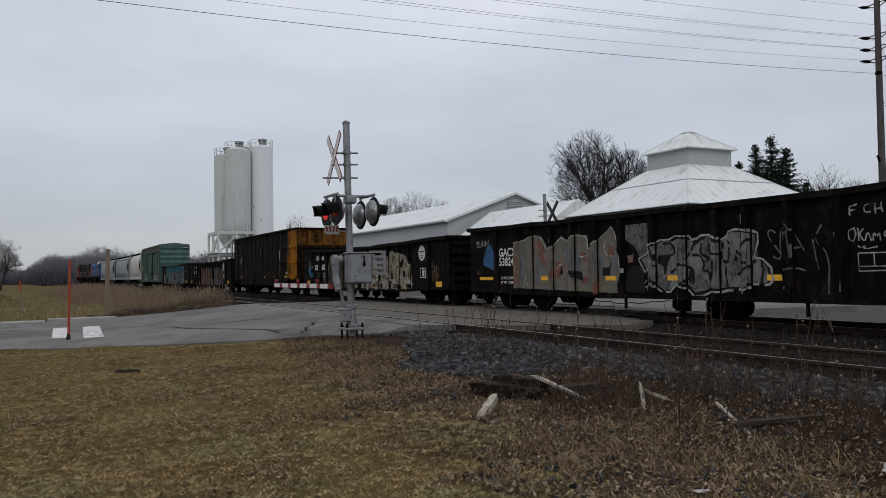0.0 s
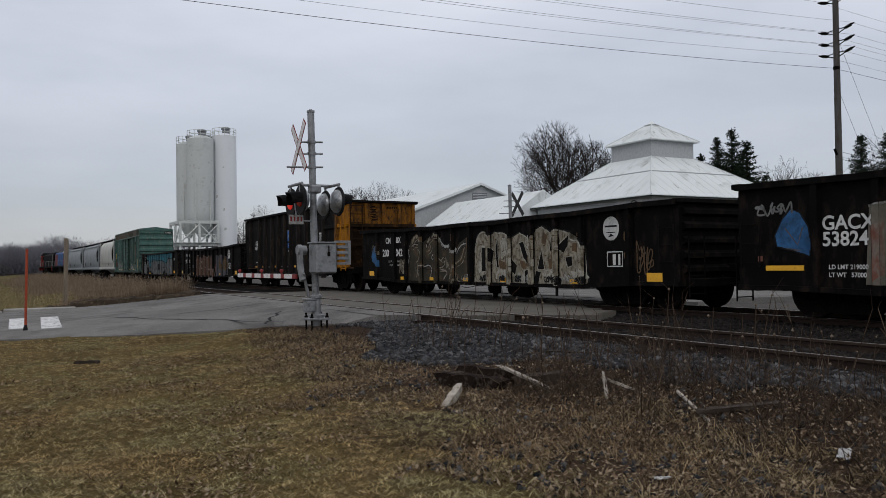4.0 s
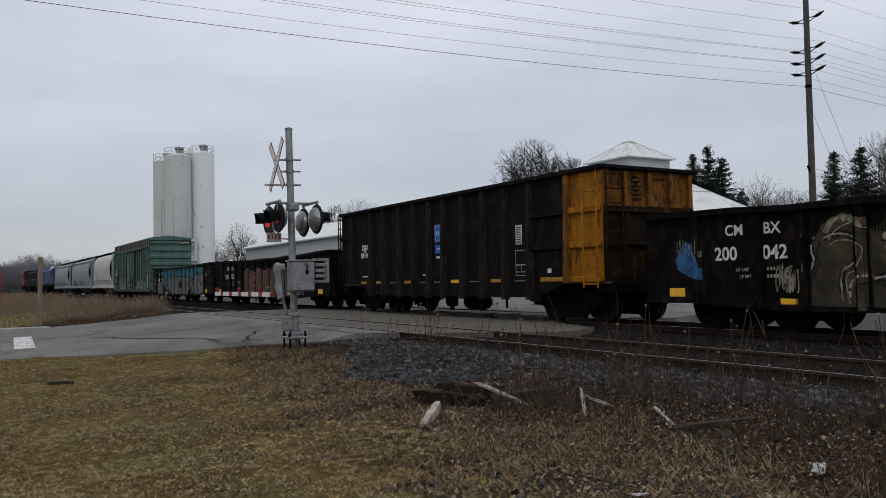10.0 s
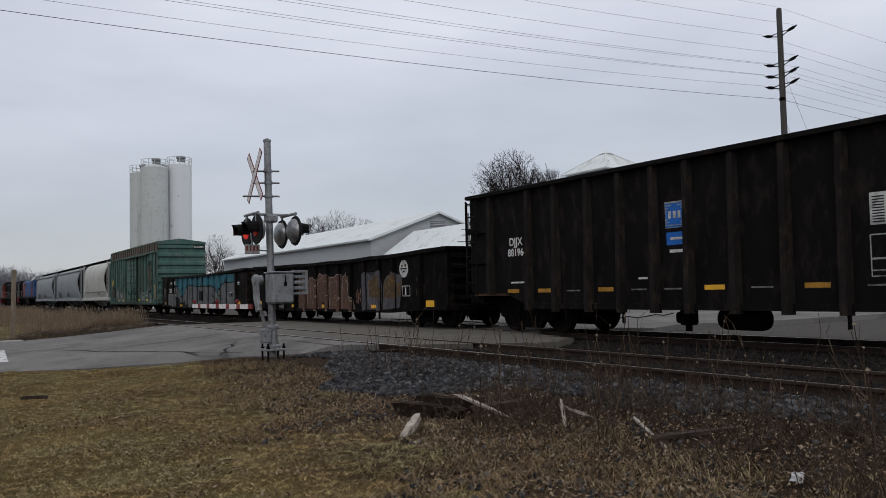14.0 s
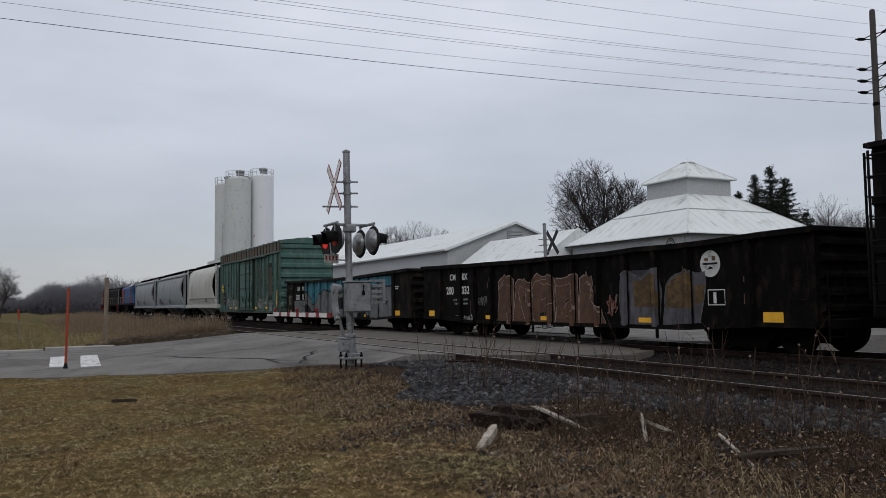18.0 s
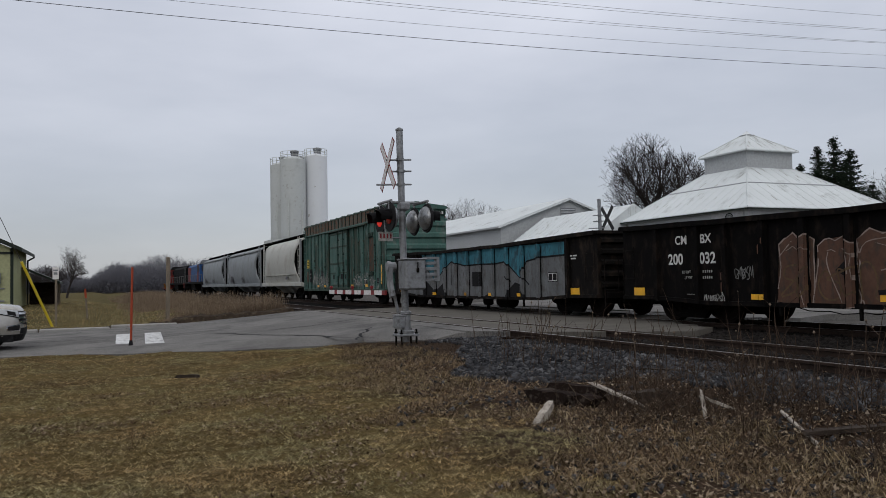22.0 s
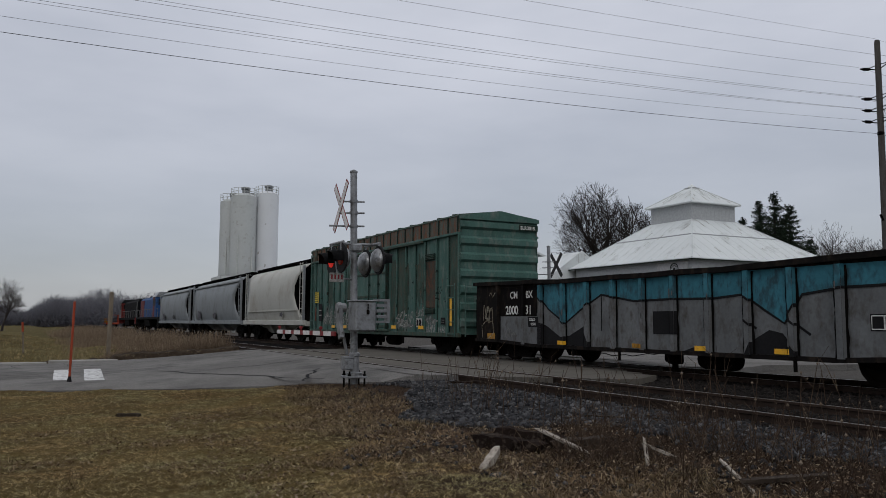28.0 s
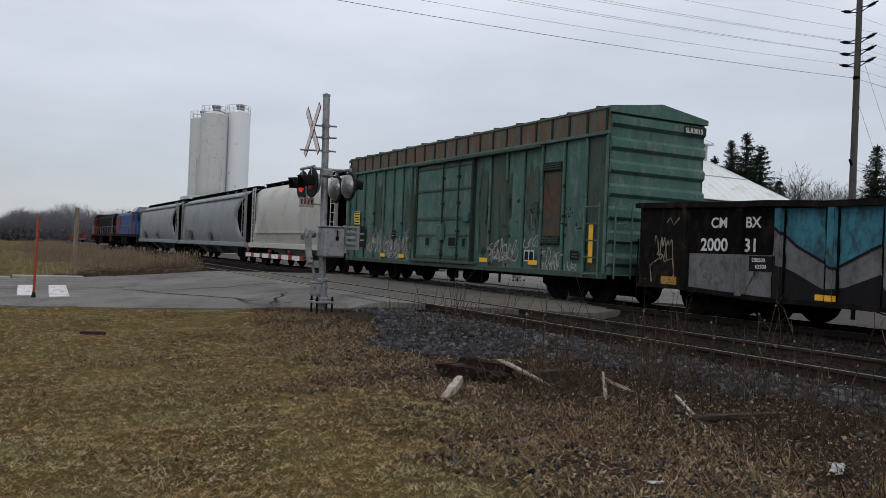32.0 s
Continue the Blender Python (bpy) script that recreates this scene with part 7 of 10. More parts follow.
def locomotive(start, L, hood, cab_first, label, nose):
    root = thing("diesel_locomotive", pose(TRAIN_X, start, RAIL_Z), label, "locomotive", "locomotives of the train")
    TRAIN.append((root, start))
    bm = bmesh.new()
    box(bm, -1.5, 1.5, 0.3, L - 0.3, 1.35, 1.62, 0, 0.02)
    part("frame_deck", bm, LOCO_BLACK, root)
    bm = bmesh.new()
    prism(bm, [(-1.3, 0.55), (1.3, 0.55), (1.4, 1.3), (-1.4, 1.3)], "y", L * 0.38, L * 0.62)
    part("fuel_tank", outward(bm), RUNNING, root)
    c0, c1 = (1.6, 4.4) if cab_first else (L - 4.4, L - 1.6)
    h0, h1 = (4.4, L - 1.0) if cab_first else (1.0, L - 4.4)
    bm = bmesh.new()
    prism(bm, [(-1.05, 1.62), (1.05, 1.62), (1.05, 3.75), (0.8, 4.05), (-0.8, 4.05), (-1.05, 3.75)], "y", h0, h1)
    part("long_hood", outward(bm), hood, root)
    for k in range(7):
        y = h0 + 0.8 + k * (h1 - h0 - 1.6) / 7
        bm = bmesh.new()
        box(bm, -1.09, -1.05, y, y + (h1 - h0 - 2.4) / 7, 1.75, 3.2, 0, 0.01)
        part("hood_door", bm, hood, root)
    y = h1 - 4.2 if cab_first else h0 + 0.4
    bm = bmesh.new()
    box(bm, -1.12, -1.06, y, y + (3.4 if cab_first else 0.6), 1.66, 3.74)
    part("hood_stripe", bm, LOCO_RED if hood is LOCO_BLUE else SPRAY_DIM, root)
    bm = bmesh.new()
    prism(bm, [(-1.5, 1.62), (1.5, 1.62), (1.5, 3.84), (1.1, 4.30), (-1.1, 4.30), (-1.5, 3.84)], "y", c0, c1)
    cab = part("cab", outward(bm), nose, root)
    for y in (c0 + 0.5, c0 + 1.6):
        bm = bmesh.new()
        box(bm, -1.53, -1.49, y, y + 0.8, 2.9, 3.6)
        part("cab_window", bm, SIGNAL_BLACK, cab)
    bm = bmesh.new()
    box(bm, -1.525, -1.505, (c0 + c1) / 2 - 0.15, c1 - 0.25, 1.62, 3.88)
    part("cab_stripe", bm, LOCO_RED if nose is LOCO_BLUE else SPRAY_SILVER, cab)
    bm = bmesh.new()
    box(bm, -1.25, 1.25, c0 - 0.03, c0 - 0.005, 2.95, 3.65)
    part("cab_end_window", bm, SIGNAL_BLACK, cab)
    bm = bmesh.new()
    prism(bm, [(-1.6, 3.86), (1.6, 3.86), (1.15, 4.40), (-1.15, 4.40)], "y", c0 - 0.12, c1 + 0.12)
    part("cab_roof", outward(bm), SIGNAL_BLACK if nose is LOCO_RED else SIGNAL_GREY, cab)
    n0, n1 = (0.7, 1.6) if cab_first else (L - 1.6, L - 0.7)
    bm = bmesh.new()
    prism(bm, [(-0.95, 1.62), (0.95, 1.62), (0.95, 2.7), (0.7, 2.85), (-0.7, 2.85), (-0.95, 2.7)], "y", n0, n1)
    part("short_nose", outward(bm), nose, root)
    for k in range(3):
        y = h0 + (h1 - h0) * (0.25 + 0.22 * k)
        bm = bmesh.new()
        lathe(bm, [(0.45, 0), (0.5, 0.1), (0.5, 0.22), (0.3, 0.3)], Matrix.Translation((0, y, 4.03)), 18)
        part("radiator_fan", outward(bm), SIGNAL_BLACK, root)
    for sx in (-1.42, 1.42):
        bm = bmesh.new()
        rod(bm, (sx, 0.6, 2.55), (sx, L - 0.6, 2.55), 0.03, None, 6)
        for k in range(9):
            y = 0.6 + k * (L - 1.2) / 8
            rod(bm, (sx, y, 1.6), (sx, y, 2.55), 0.03, None, 6)
        part("handrail", bm, SPRAY_SILVER, root)
    for y in (0.2, L - 0.2):
        bm = bmesh.new()
        box(bm, -1.5, 1.5, y - 0.1, y + 0.1, 0.75, 1.6, 0, 0.03)
        part("pilot", bm, LOCO_RED if nose is LOCO_RED else SIGNAL_BLACK, root)
    running_gear(root, L, 3.2, False)


gacx_car()
cmbx_42()
djjx_car()
cmbx_32()
cmbx_31()
boxcar()
hopper(106.75, 13.3, HOPPER_WHITE, "dirty white covered hopper car with curved sides", True)
hopper(120.75, 18.6, HOPPER_GREY, "grey covered hopper car with grimy panels", False, False)
hopper(140.3, 19.3, HOPPER_GREY, "grey covered hopper car behind another hopper", False, False)
locomotive(160.6, 21.0, LOCO_BLUE, True, "blue diesel locomotive with red stripe", LOCO_BLUE)
locomotive(182.6, 22.5, LOCO_BLACK, False, "black diesel locomotive with red cab", LOCO_RED)

# ---- the crossing signals ----
SIGN_BACK = paint("bare_sign_back", (0.055, 0.055, 0.055), 0.6, 0.3, 0.8, 3, 25, 0.05)
def disc_lamp(root, x, y, z, facing, lit):
    """A round-backed flashing lamp: dark background plate, domed back, lens and hood. facing: the way it shines, as an angle about z."""
    m = Matrix.Translation((x, y, z)) @ Matrix.Rotation(facing, 4, "Z") @ Matrix.Rotation(radians(90), 4, "X")
    bm = bmesh.new()
    lathe(bm, [(0.02, -0.012), (0.30, -0.03), (0.315, 0.0), (0.30, 0.012), (0.02, 0.012)], m, 32)
    lamp = part("background_plate", outward(bm), SIGNAL_BLACK, root, "round black background plate")
    bm = bmesh.new()
    lathe(bm, [(0.255, -0.02), (0.245, -0.07), (0.20, -0.12), (0.12, -0.155), (0.02, -0.165)], m, 32)
    part("lamp_back", outward(bm), SIGNAL_GREY, lamp, "domed grey lamp housing", True)
    bm = bmesh.new()
    lathe(bm, [(0.15, 0.014), (0.14, 0.035), (0.09, 0.055), (0.02, 0.06)], m, 24)
    part("lens", outward(bm), RED_LIT if lit else RED_DIM, lamp, "red signal lens", True)
    # hood: a half tube that reaches forward over the lens
    bm = bmesh.new()
    rows = []
    for k in range(13):
        a = math.pi * (-0.12 + 1.24 * k / 12)
        rows.append([bm.verts.new(m @ Vector((0.165 * math.cos(a) * s, 0.165 * math.sin(a) * s + d2, d))) for d, s, d2 in ((0.012, 1.05, 0), (0.18, 1.0, 0.0), (0.34 - 0.10 * abs(math.cos(a)), 0.92, -0.01))])
    for a, b in zip(rows, rows[1:]):
        for k in range(2):
            bm.faces.new((a[k], a[k + 1], b[k + 1], b[k]))
    bmesh.ops.solidify(bm, geom=bm.faces[:], thickness=0.006)
    part("hood", bm, SIGNAL_BLACK, lamp, "black lamp hood", True)
    return lamp


def crossbuck(root, x, y, z, turn, size=1.22, w=0.23, both=True):
    """Two crossed white boards with red edges."""
    m = Matrix.Translation((x, y, z)) @ Matrix.Rotation(turn, 4, "Z")
    for i, a in enumerate((50, -50)):
        r = m @ Matrix.Translation((0, -0.012 * i, 0)) @ Matrix.Rotation(radians(a), 4, "Y")
        bm = bmesh.new()
        box(bm, -size / 2, size / 2, -0.006, 0.0, -w / 2, w / 2)
        bm.transform(r)
        blade = part("crossbuck_blade", bm, SIGN_RED if both else SIGN_BACK, root, "red-bordered white crossing board" if both else "dark bare back of a crossing board")
        for s in ((-1, 1) if both else (-1,)):
            bm = bmesh.new()
            e = 0.028
            box(bm, -size / 2 + e, size / 2 - e, (-0.010, 0.001)[s > 0], (-0.0065, 0.0045)[s > 0], -w / 2 + e, w / 2 - e)
            bm.transform(r)
            part("board_face", bm, SIGN_WHITE, blade)


def signal_mast(m, main, label):
    root = thing("crossing_signal", m, label, "crossing signal", "crossing signals")
    H = 4.71
    bm = bmesh.new()
    lathe(bm, [(0.076, 0.1), (0.074, H - 0.05), (0.084, H - 0.05), (0.084, H - 0.01), (0.05, H), (0.03, H + 0.02)], Matrix.Rotation(radians(-1.0), 4, "Y"), 18)
    part("mast", outward(bm), GALV, root, "galvanised steel mast", True)
    bm = bmesh.new()
    lathe(bm, [(0.17, 0.28), (0.17, 0.34), (0.10, 0.36), (0.095, 0.68), (0.12, 0.70), (0.12, 0.75), (0.07, 0.78)], None, 20)
    part("mast_base", outward(bm), ALU, root)
    bm = bmesh.new()
    box(bm, -0.22, 0.22, -0.22, 0.22, 0.23, 0.28, 0, 0.01)
    part("base_plate", bm, ALU, root)
    for sx in (-0.17, 0.17):
        for sy in (-0.17, 0.17):
            bm = bmesh.new()
            rod(bm, (sx, sy, -0.1), (sx, sy, 0.38), 0.022, None, 8)
            rod(bm, (sx, sy, 0.28), (sx, sy, 0.315), 0.04, None, 6)
            part("anchor_bolt", bm, RUNNING, root)
    bm = bmesh.new()
    box(bm, -0.24, 0.24, -0.24, 0.24, -0.4, 0.01, 0, 0.02)
    part("foundation", bm, SIGN_BACK, root)
    # junction box low on the mast
    bm = bmesh.new()
    box(bm, -0.26, -0.06, -0.12, 0.12, 0.40, 0.66, 0, 0.02)
    box(bm, -0.27, -0.05, -0.13, 0.13, 0.66, 0.69)
    part("junction_box", bm, ALU, root)
    # crossbuck held out on clamps
    for z in (4.03, 3.78, 3.49):
        bm = bmesh.new()
        lathe(bm, [(0.07, -0.03), (0.09, -0.03), (0.09, 0.03), (0.07, 0.03)], Matrix.Translation((-0.018 * z, 0, z)), 16)
        rod(bm, (-0.40 if z > 3.6 else -0.62, 0.0, z - 0.02), (0.18, 0.0, z + 0.01), 0.02, None, 8)
        part("clamp", bm, GALV, root)
    crossbuck(root, -0.37 if main else 0.30, 0.0, 3.90, radians(90), 1.30, 0.185, main)
    # lamp cross-arm and four lamps
    bm = bmesh.new()
    box(bm, -0.14, 0.10, -0.13, 0.10, 2.93, 3.10, 0, 0.03)
    rod(bm, (-0.44, 0.0, 3.10), (0.38, 0.0, 3.10), 0.03, None, 10)
    for x in sorted({l[0] for l in LAMPS}):
        rod(bm, (x, -0.42, 3.10), (x, 0.42, 3.10), 0.03, None, 10)
    part("lamp_arm", bm, ALU, root)
    for x, y, z, f, lit in LAMPS:
        disc_lamp(root, x, y, z, radians(f), lit)
        bm = bmesh.new()
        rod(bm, (x, y, z + 0.12), (x, y, 3.12), 0.028, None, 8)
        part("lamp_bracket", bm, ALU, root)
    if not main:
        return root
    # the white bell-and-sign unit below the left pair
    bm = bmesh.new()
    box(bm, -0.62, -0.30, -0.10, -0.07, 2.26, 2.46, 0, 0.01)
    for k in range(4):
        box(bm, -0.60 + k * 0.075, -0.555 + k * 0.075, -0.104, -0.10, 2.31, 2.43)
    part("track_count_sign", bm, SPRAY_FADED, root, "small white plate with red bars")
    bm = bmesh.new()
    for k in range(4):
        box(bm, -0.595 + k * 0.075, -0.56 + k * 0.075, -0.109, -0.105, 2.32, 2.42)
    part("plate_bars", bm, SIGN_RED, root)
    bm = bmesh.new()
    rod(bm, (-0.46, -0.085, 2.46), (-0.46, -0.02, 2.72), 0.02, None, 8)
    rod(bm, (-0.40, -0.08, 2.34), (0.0, 0.0, 2.33), 0.015, None, 8)
    part("sign_bracket", bm, ALU, root)
    # gate mechanism
    bm = bmesh.new()
    box(bm, -0.19, 0.27, -0.54, -0.07, 1.22, 1.86, 0, 0.035)
    mech = part("gate_mechanism", bm, GALV, root, "galvanised gate machine housing")
    bm = bmesh.new()
    box(bm, -0.21, 0.29, -0.56, -0.05, 1.85, 1.88, 0, 0.01)
    part("housing_lid", bm, GALV, mech)
    bm = bmesh.new()
    rod(bm, (0.08, -0.555, 1.80), (0.08, -0.555, 1.66), 0.012, None, 8)
    box(bm, 0.05, 0.11, -0.57, -0.54, 1.58, 1.67, 0, 0.01)
    part("padlock", bm, RUNNING, mech)
    bm = bmesh.new()
    box(bm, 0.30, 0.62, -0.44, -0.28, 1.40, 1.45)
    box(bm, 0.30, 0.62, -0.44, -0.28, 1.86, 1.91)
    box(bm, 0.56, 0.62, -0.44, -0.28, 1.45, 1.86)
    for k in range(3):
        box(bm, 0.32, 0.57, -0.42, -0.30, 1.50 + 0.12 * k, 1.57 + 0.12 * k, 0, 0.01)
    part("counterweight", bm, GALV, root, "stacked counterweight plates")
    # gate arm lies level across the road
    bm = bmesh.new()
    prism(bm, [(-0.10, 1.10), (0.02, 1.05), (0.18, 1.35), (0.22, 1.78), (0.12, 1.84), (0.02, 1.78), (0.0, 1.42)], "x", -0.36, -0.28)
    arm = part("gate_lever", outward(bm), GALV, root)
    bm = bmesh.new()
    rod(bm, (-0.38, 0.12, 1.72), (-0.18, 0.12, 1.72), 0.10, None, 18)
    part("pivot_cap", bm, ALU, arm)
    bm = bmesh.new()
    rod(bm, (-0.18, -0.02, 0.72), (-0.30, -0.06, 1.22), 0.035, None, 10)
    part("conduit", bm, GALV, root)
    return root


def gate_arm():
    root = thing("crossing_gate_arm", Matrix.Translation((5.83, 16.47, 1.40)) @ Matrix.Rotation(radians(GATE_TURN), 4, "Z"), "lowered red and white striped crossing gate arm", "gate arm")
    L, n = GATE_LEN, 12
    for k in range(n):
        q = 0.32 if k % 2 == 0 else 0.68
        y0 = 0.25 + L * 2 * ((k // 2) + (0.32 if k % 2 else 0.0)) / n
        y1 = y0 + L * 2 * q / n
        w = 0.05
        bm = bmesh.new()
        box(bm, -0.02, 0.02, y0, y1, -w, w)
        part("arm_stripe", bm, SIGN_RED if k % 2 == 0 else SIGN_WHITE, root)
    for t in (0.22, 0.55, 0.97):
        bm = bmesh.new()
        y = 0.25 + L * t
        rod(bm, (0, y, 0.05), (0, y, 0.11), 0.02, None, 8)
        m = Matrix.Translation((0, y, 0.12)) @ Matrix.Rotation(radians(90), 4, "X")
        lathe(bm, [(0.03, -0.03), (0.04, -0.02), (0.04, 0.02), (0.03, 0.03)], m, 14)
        part("arm_lamp", outward(bm), SIGN_RED, root, "small red gate lamp")
    bm = bmesh.new()
    last = Vector((0.02, 0.3, 0.03))
    for i in range(1, 25):
        p = Vector((0.03, 0.3 + L * 0.95 * i / 24, 0.07 - 0.03 * abs(math.sin(i * math.pi / 8))))
        rod(bm, last, p, 0.004, None, 5)
        last = p
    part("arm_cable", bm, CABLE, root)
    return root


GATE_TURN, GATE_LEN = 0.0, 4.6
# lamps: place in the mast's space, the way they shine (degrees about z), lit or not
LAMPS = ((-0.44, 0.30, 2.74, -88, True), (-0.44, -0.30, 2.76, -88, False), (0.38, 0.38, 2.72, 92, False), (0.38, -0.38, 2.74, 92, False))
MAST_M = pose(6.15, 16.38, 0.24)
signal_mast(MAST_M, True, "galvanised crossing signal mast with crossbuck and lamps")
LAMPS = ((0.40, 0.36, 2.72, 92, True), (0.40, -0.36, 2.72, 92, False))
signal_mast(pose(19.68, 28.75, 0.26), False, "grey crossing signal mast beyond the train")
gate_arm()


# ---- posts, poles and wires ----
def marker(x, y, z, h, r, mat, label, tilt=(0, 0), name="marker_post", dark_base=True):
    root = thing(name, pose(x, y, z, tilt[0], tilt[1], 0), label, "post")
    bm = bmesh.new()
    lathe(bm, [(r, -0.15), (r, h - 0.01), (r * 0.7, h)], None, 12)
    part("post", outward(bm), mat, root, "", True)
    if dark_base:
        bm = bmesh.new()
        lathe(bm, [(r * 2.2, -0.02), (r * 2.0, 0.08), (r * 1.2, 0.20), (r * 1.1, 0.22)], None, 14)
        part("base", outward(bm), CAR_BLACK, root)
    return root


marker(0.86, 22.7, 0.03, 2.12, 0.031, ORANGE_POST, "orange plastic marker post beside the road", (0, 1.2))
r = thing("timber_post", pose(2.95, 38.0, 0.02, 0, 1.0, 12), "weathered square timber post in dry grass", "post")
bm = bmesh.new()
box(bm, -0.075, 0.075, -0.075, 0.075, -0.3, 2.92, 0, 0.015)
part("post", bm, WOOD_POST, r)
r = thing("boundary_stake", pose(-0.35, 42.5, 0.1, 0, -4, 20), "wooden stake with an orange painted top", "post")
bm = bmesh.new()
box(bm, -0.035, 0.035, -0.035, 0.035, -0.3, 1.05, 0, 0.008)
part("stake", bm, WOOD_POST, r)
bm = bmesh.new()
box(bm, -0.04, 0.04, -0.04, 0.04, 1.05, 1.50, 0, 0.008)
part("orange_top", bm, ORANGE_POST, r, "faded orange paint")
r = thing("road_sign", pose(-1.55, 38.6, 0.05, 0, 0, -20), "small white sign on a grey post", "sign")
bm = bmesh.new()
box(bm, -0.04, 0.04, -0.03, 0.03, -0.3, 2.0)
part("post", bm, WOOD_POST, r)
bm = bmesh.new()
box(bm, -0.13, 0.13, -0.045, -0.031, 1.98, 2.50, 0, 0.01)
part("sign_panel", bm, SIGN_WHITE, r)
bm = bmesh.new()
box(bm, -0.10, 0.10, -0.048, -0.046, 2.34, 2.40)
box(bm, -0.08, 0.08, -0.048, -0.046, 2.18, 2.28)
part("sign_bars", bm, SIDING_DARK, r)
r = thing("guy_wire", pose(0, 0, 0), "yellow guard tube on a slanted guy wire", "guy wire")
bm = bmesh.new()
rod(bm, (-1.66, 38.0, 0.02), (-2.75, 36.9, 2.75), 0.055, None, 10)
part("guard_tube", bm, YELLOW_TUBE, r)
bm = bmesh.new()
rod(bm, (-2.75, 36.9, 2.75), (-7.1, 32.5, 13.6), 0.012, None, 6)
part("wire", bm, CABLE, r)


def utility_pole(x, y, z, lean, label):
    root = thing("utility_pole", pose(x, y, z, lean[0], lean[1], 0), label, "utility pole")
    bm = bmesh.new()
    lathe(bm, [(0.16, -0.4), (0.155, 1), (0.135, 7), (0.115, 13.25), (0.09, 13.35)], None, 16)
    part("pole", outward(bm), POLE_WOOD, root, "", True)
    for zz in ARMS:
        for s in (-1, 1):
            bm = bmesh.new()
            rod(bm, (0, s * 0.1, zz - 0.08), (s * 0.06, s * 0.50, zz + 0.05), 0.022, 0.02, 8)
            rod(bm, (0, s * 0.1, zz + 0.10), (s * 0.06, s * 0.50, zz + 0.07), 0.022, 0.02, 8)
            rod(bm, (s * 0.06, s * 0.42, zz + 0.04), (s * 0.06, s * 0.85, zz + 0.16), 0.05, 0.03, 10)
            for k in range(3):
                rod(bm, (s * 0.06, s * (0.50 + 0.09 * k), zz + 0.06 + 0.025 * k), (s * 0.06, s * (0.53 + 0.09 * k), zz + 0.065 + 0.025 * k), 0.072, None, 12)
            part("standoff_insulator", bm, RUNNING, root, "dark stand-off insulator")
    bm = bmesh.new()
    lathe(bm, [(0.12, 0), (0.14, 0.05), (0.14, 0.12), (0.11, 0.15)], Matrix.Translation((-0.02, 0, 9.30)), 12)
    part("cable_clamp", outward(bm), RUNNING, root)
    bm = bmesh.new()
    rod(bm, (-0.16, -0.02, 5.75), (-0.34, -0.05, 5.95), 0.05, None, 8)
    part("bracket", bm, RUNNING, root)
    return root


ARMS = (12.20, 10.90, 10.40, 9.92)
PX, PY = 31.02, 21.15
utility_pole(PX, PY, 0.2, (0.0, 0.0), "tall weathered timber utility pole with insulators")
utility_pole(PX - 62, PY + 1.6, 0.0, (0, 0), "tall timber utility pole out of view")
utility_pole(PX + 60, PY - 1.2, 0.2, (0, 0), "tall timber utility pole down the road")


def wire(a, b, sag, r, label="thin overhead wire strung between poles"):
    cu = bpy.data.curves.new("overhead_wire", "CURVE")
    cu.dimensions, cu.bevel_depth, cu.bevel_resolution = "3D", r, 1
    sp = cu.splines.new("POLY")
    n = 40
    sp.points.add(n)
    for i in range(n + 1):
        t = i / n
        p = Vector(a).lerp(Vector(b), t)
        sp.points[i].co = (p.x, p.y, p.z - 4 * sag * t * (1 - t), 1)
    tmp = bpy.data.objects.new("overhead_wire", cu)
    scene.collection.objects.link(tmp)
    bpy.context.view_layer.update()
    me = bpy.data.meshes.new_from_object(tmp)
    bpy.data.objects.remove(tmp)
    tagged(part_of("overhead_wire", me, CABLE), label, "wire", "wires between the poles")


for dx, dy, up in ((-62, 1.6, -0.2), (60, -1.2, 0.0)):
    wire((PX - 0.22, PY, 9.55), (PX + dx, PY + dy, 9.6), 0.9, 0.0075)
    for zz in ARMS:
        for s in (-1, 1):
            if zz > 12 and s < 0 and dx > 0:
                continue
            wire((PX - 0.20, PY + s * 0.78, zz + 0.38), (PX + dx, PY + dy + s * 0.78, zz + 0.36), 0.95, 0.0045)
    wire((PX - 0.22, PY, 13.6), (PX + dx, PY + dy, 13.5), 0.8, 0.004)
wire((PX, PY, 11.0), (PX + 5.0, PY - 1.0, 0.3), 0.02, 0.006, "steel guy wire bracing a pole")
wire((PX, PY, 8.8), (PX + 4.4, PY - 0.6, 0.3), 0.02, 0.006, "steel guy wire bracing a pole")
wire((PX, PY, 6.1), (PX + 40, PY + 6, 5.6), 0.5, 0.008)
wire((PX, PY, 5.8), (PX + 40, PY + 8, 5.0), 0.5, 0.008)

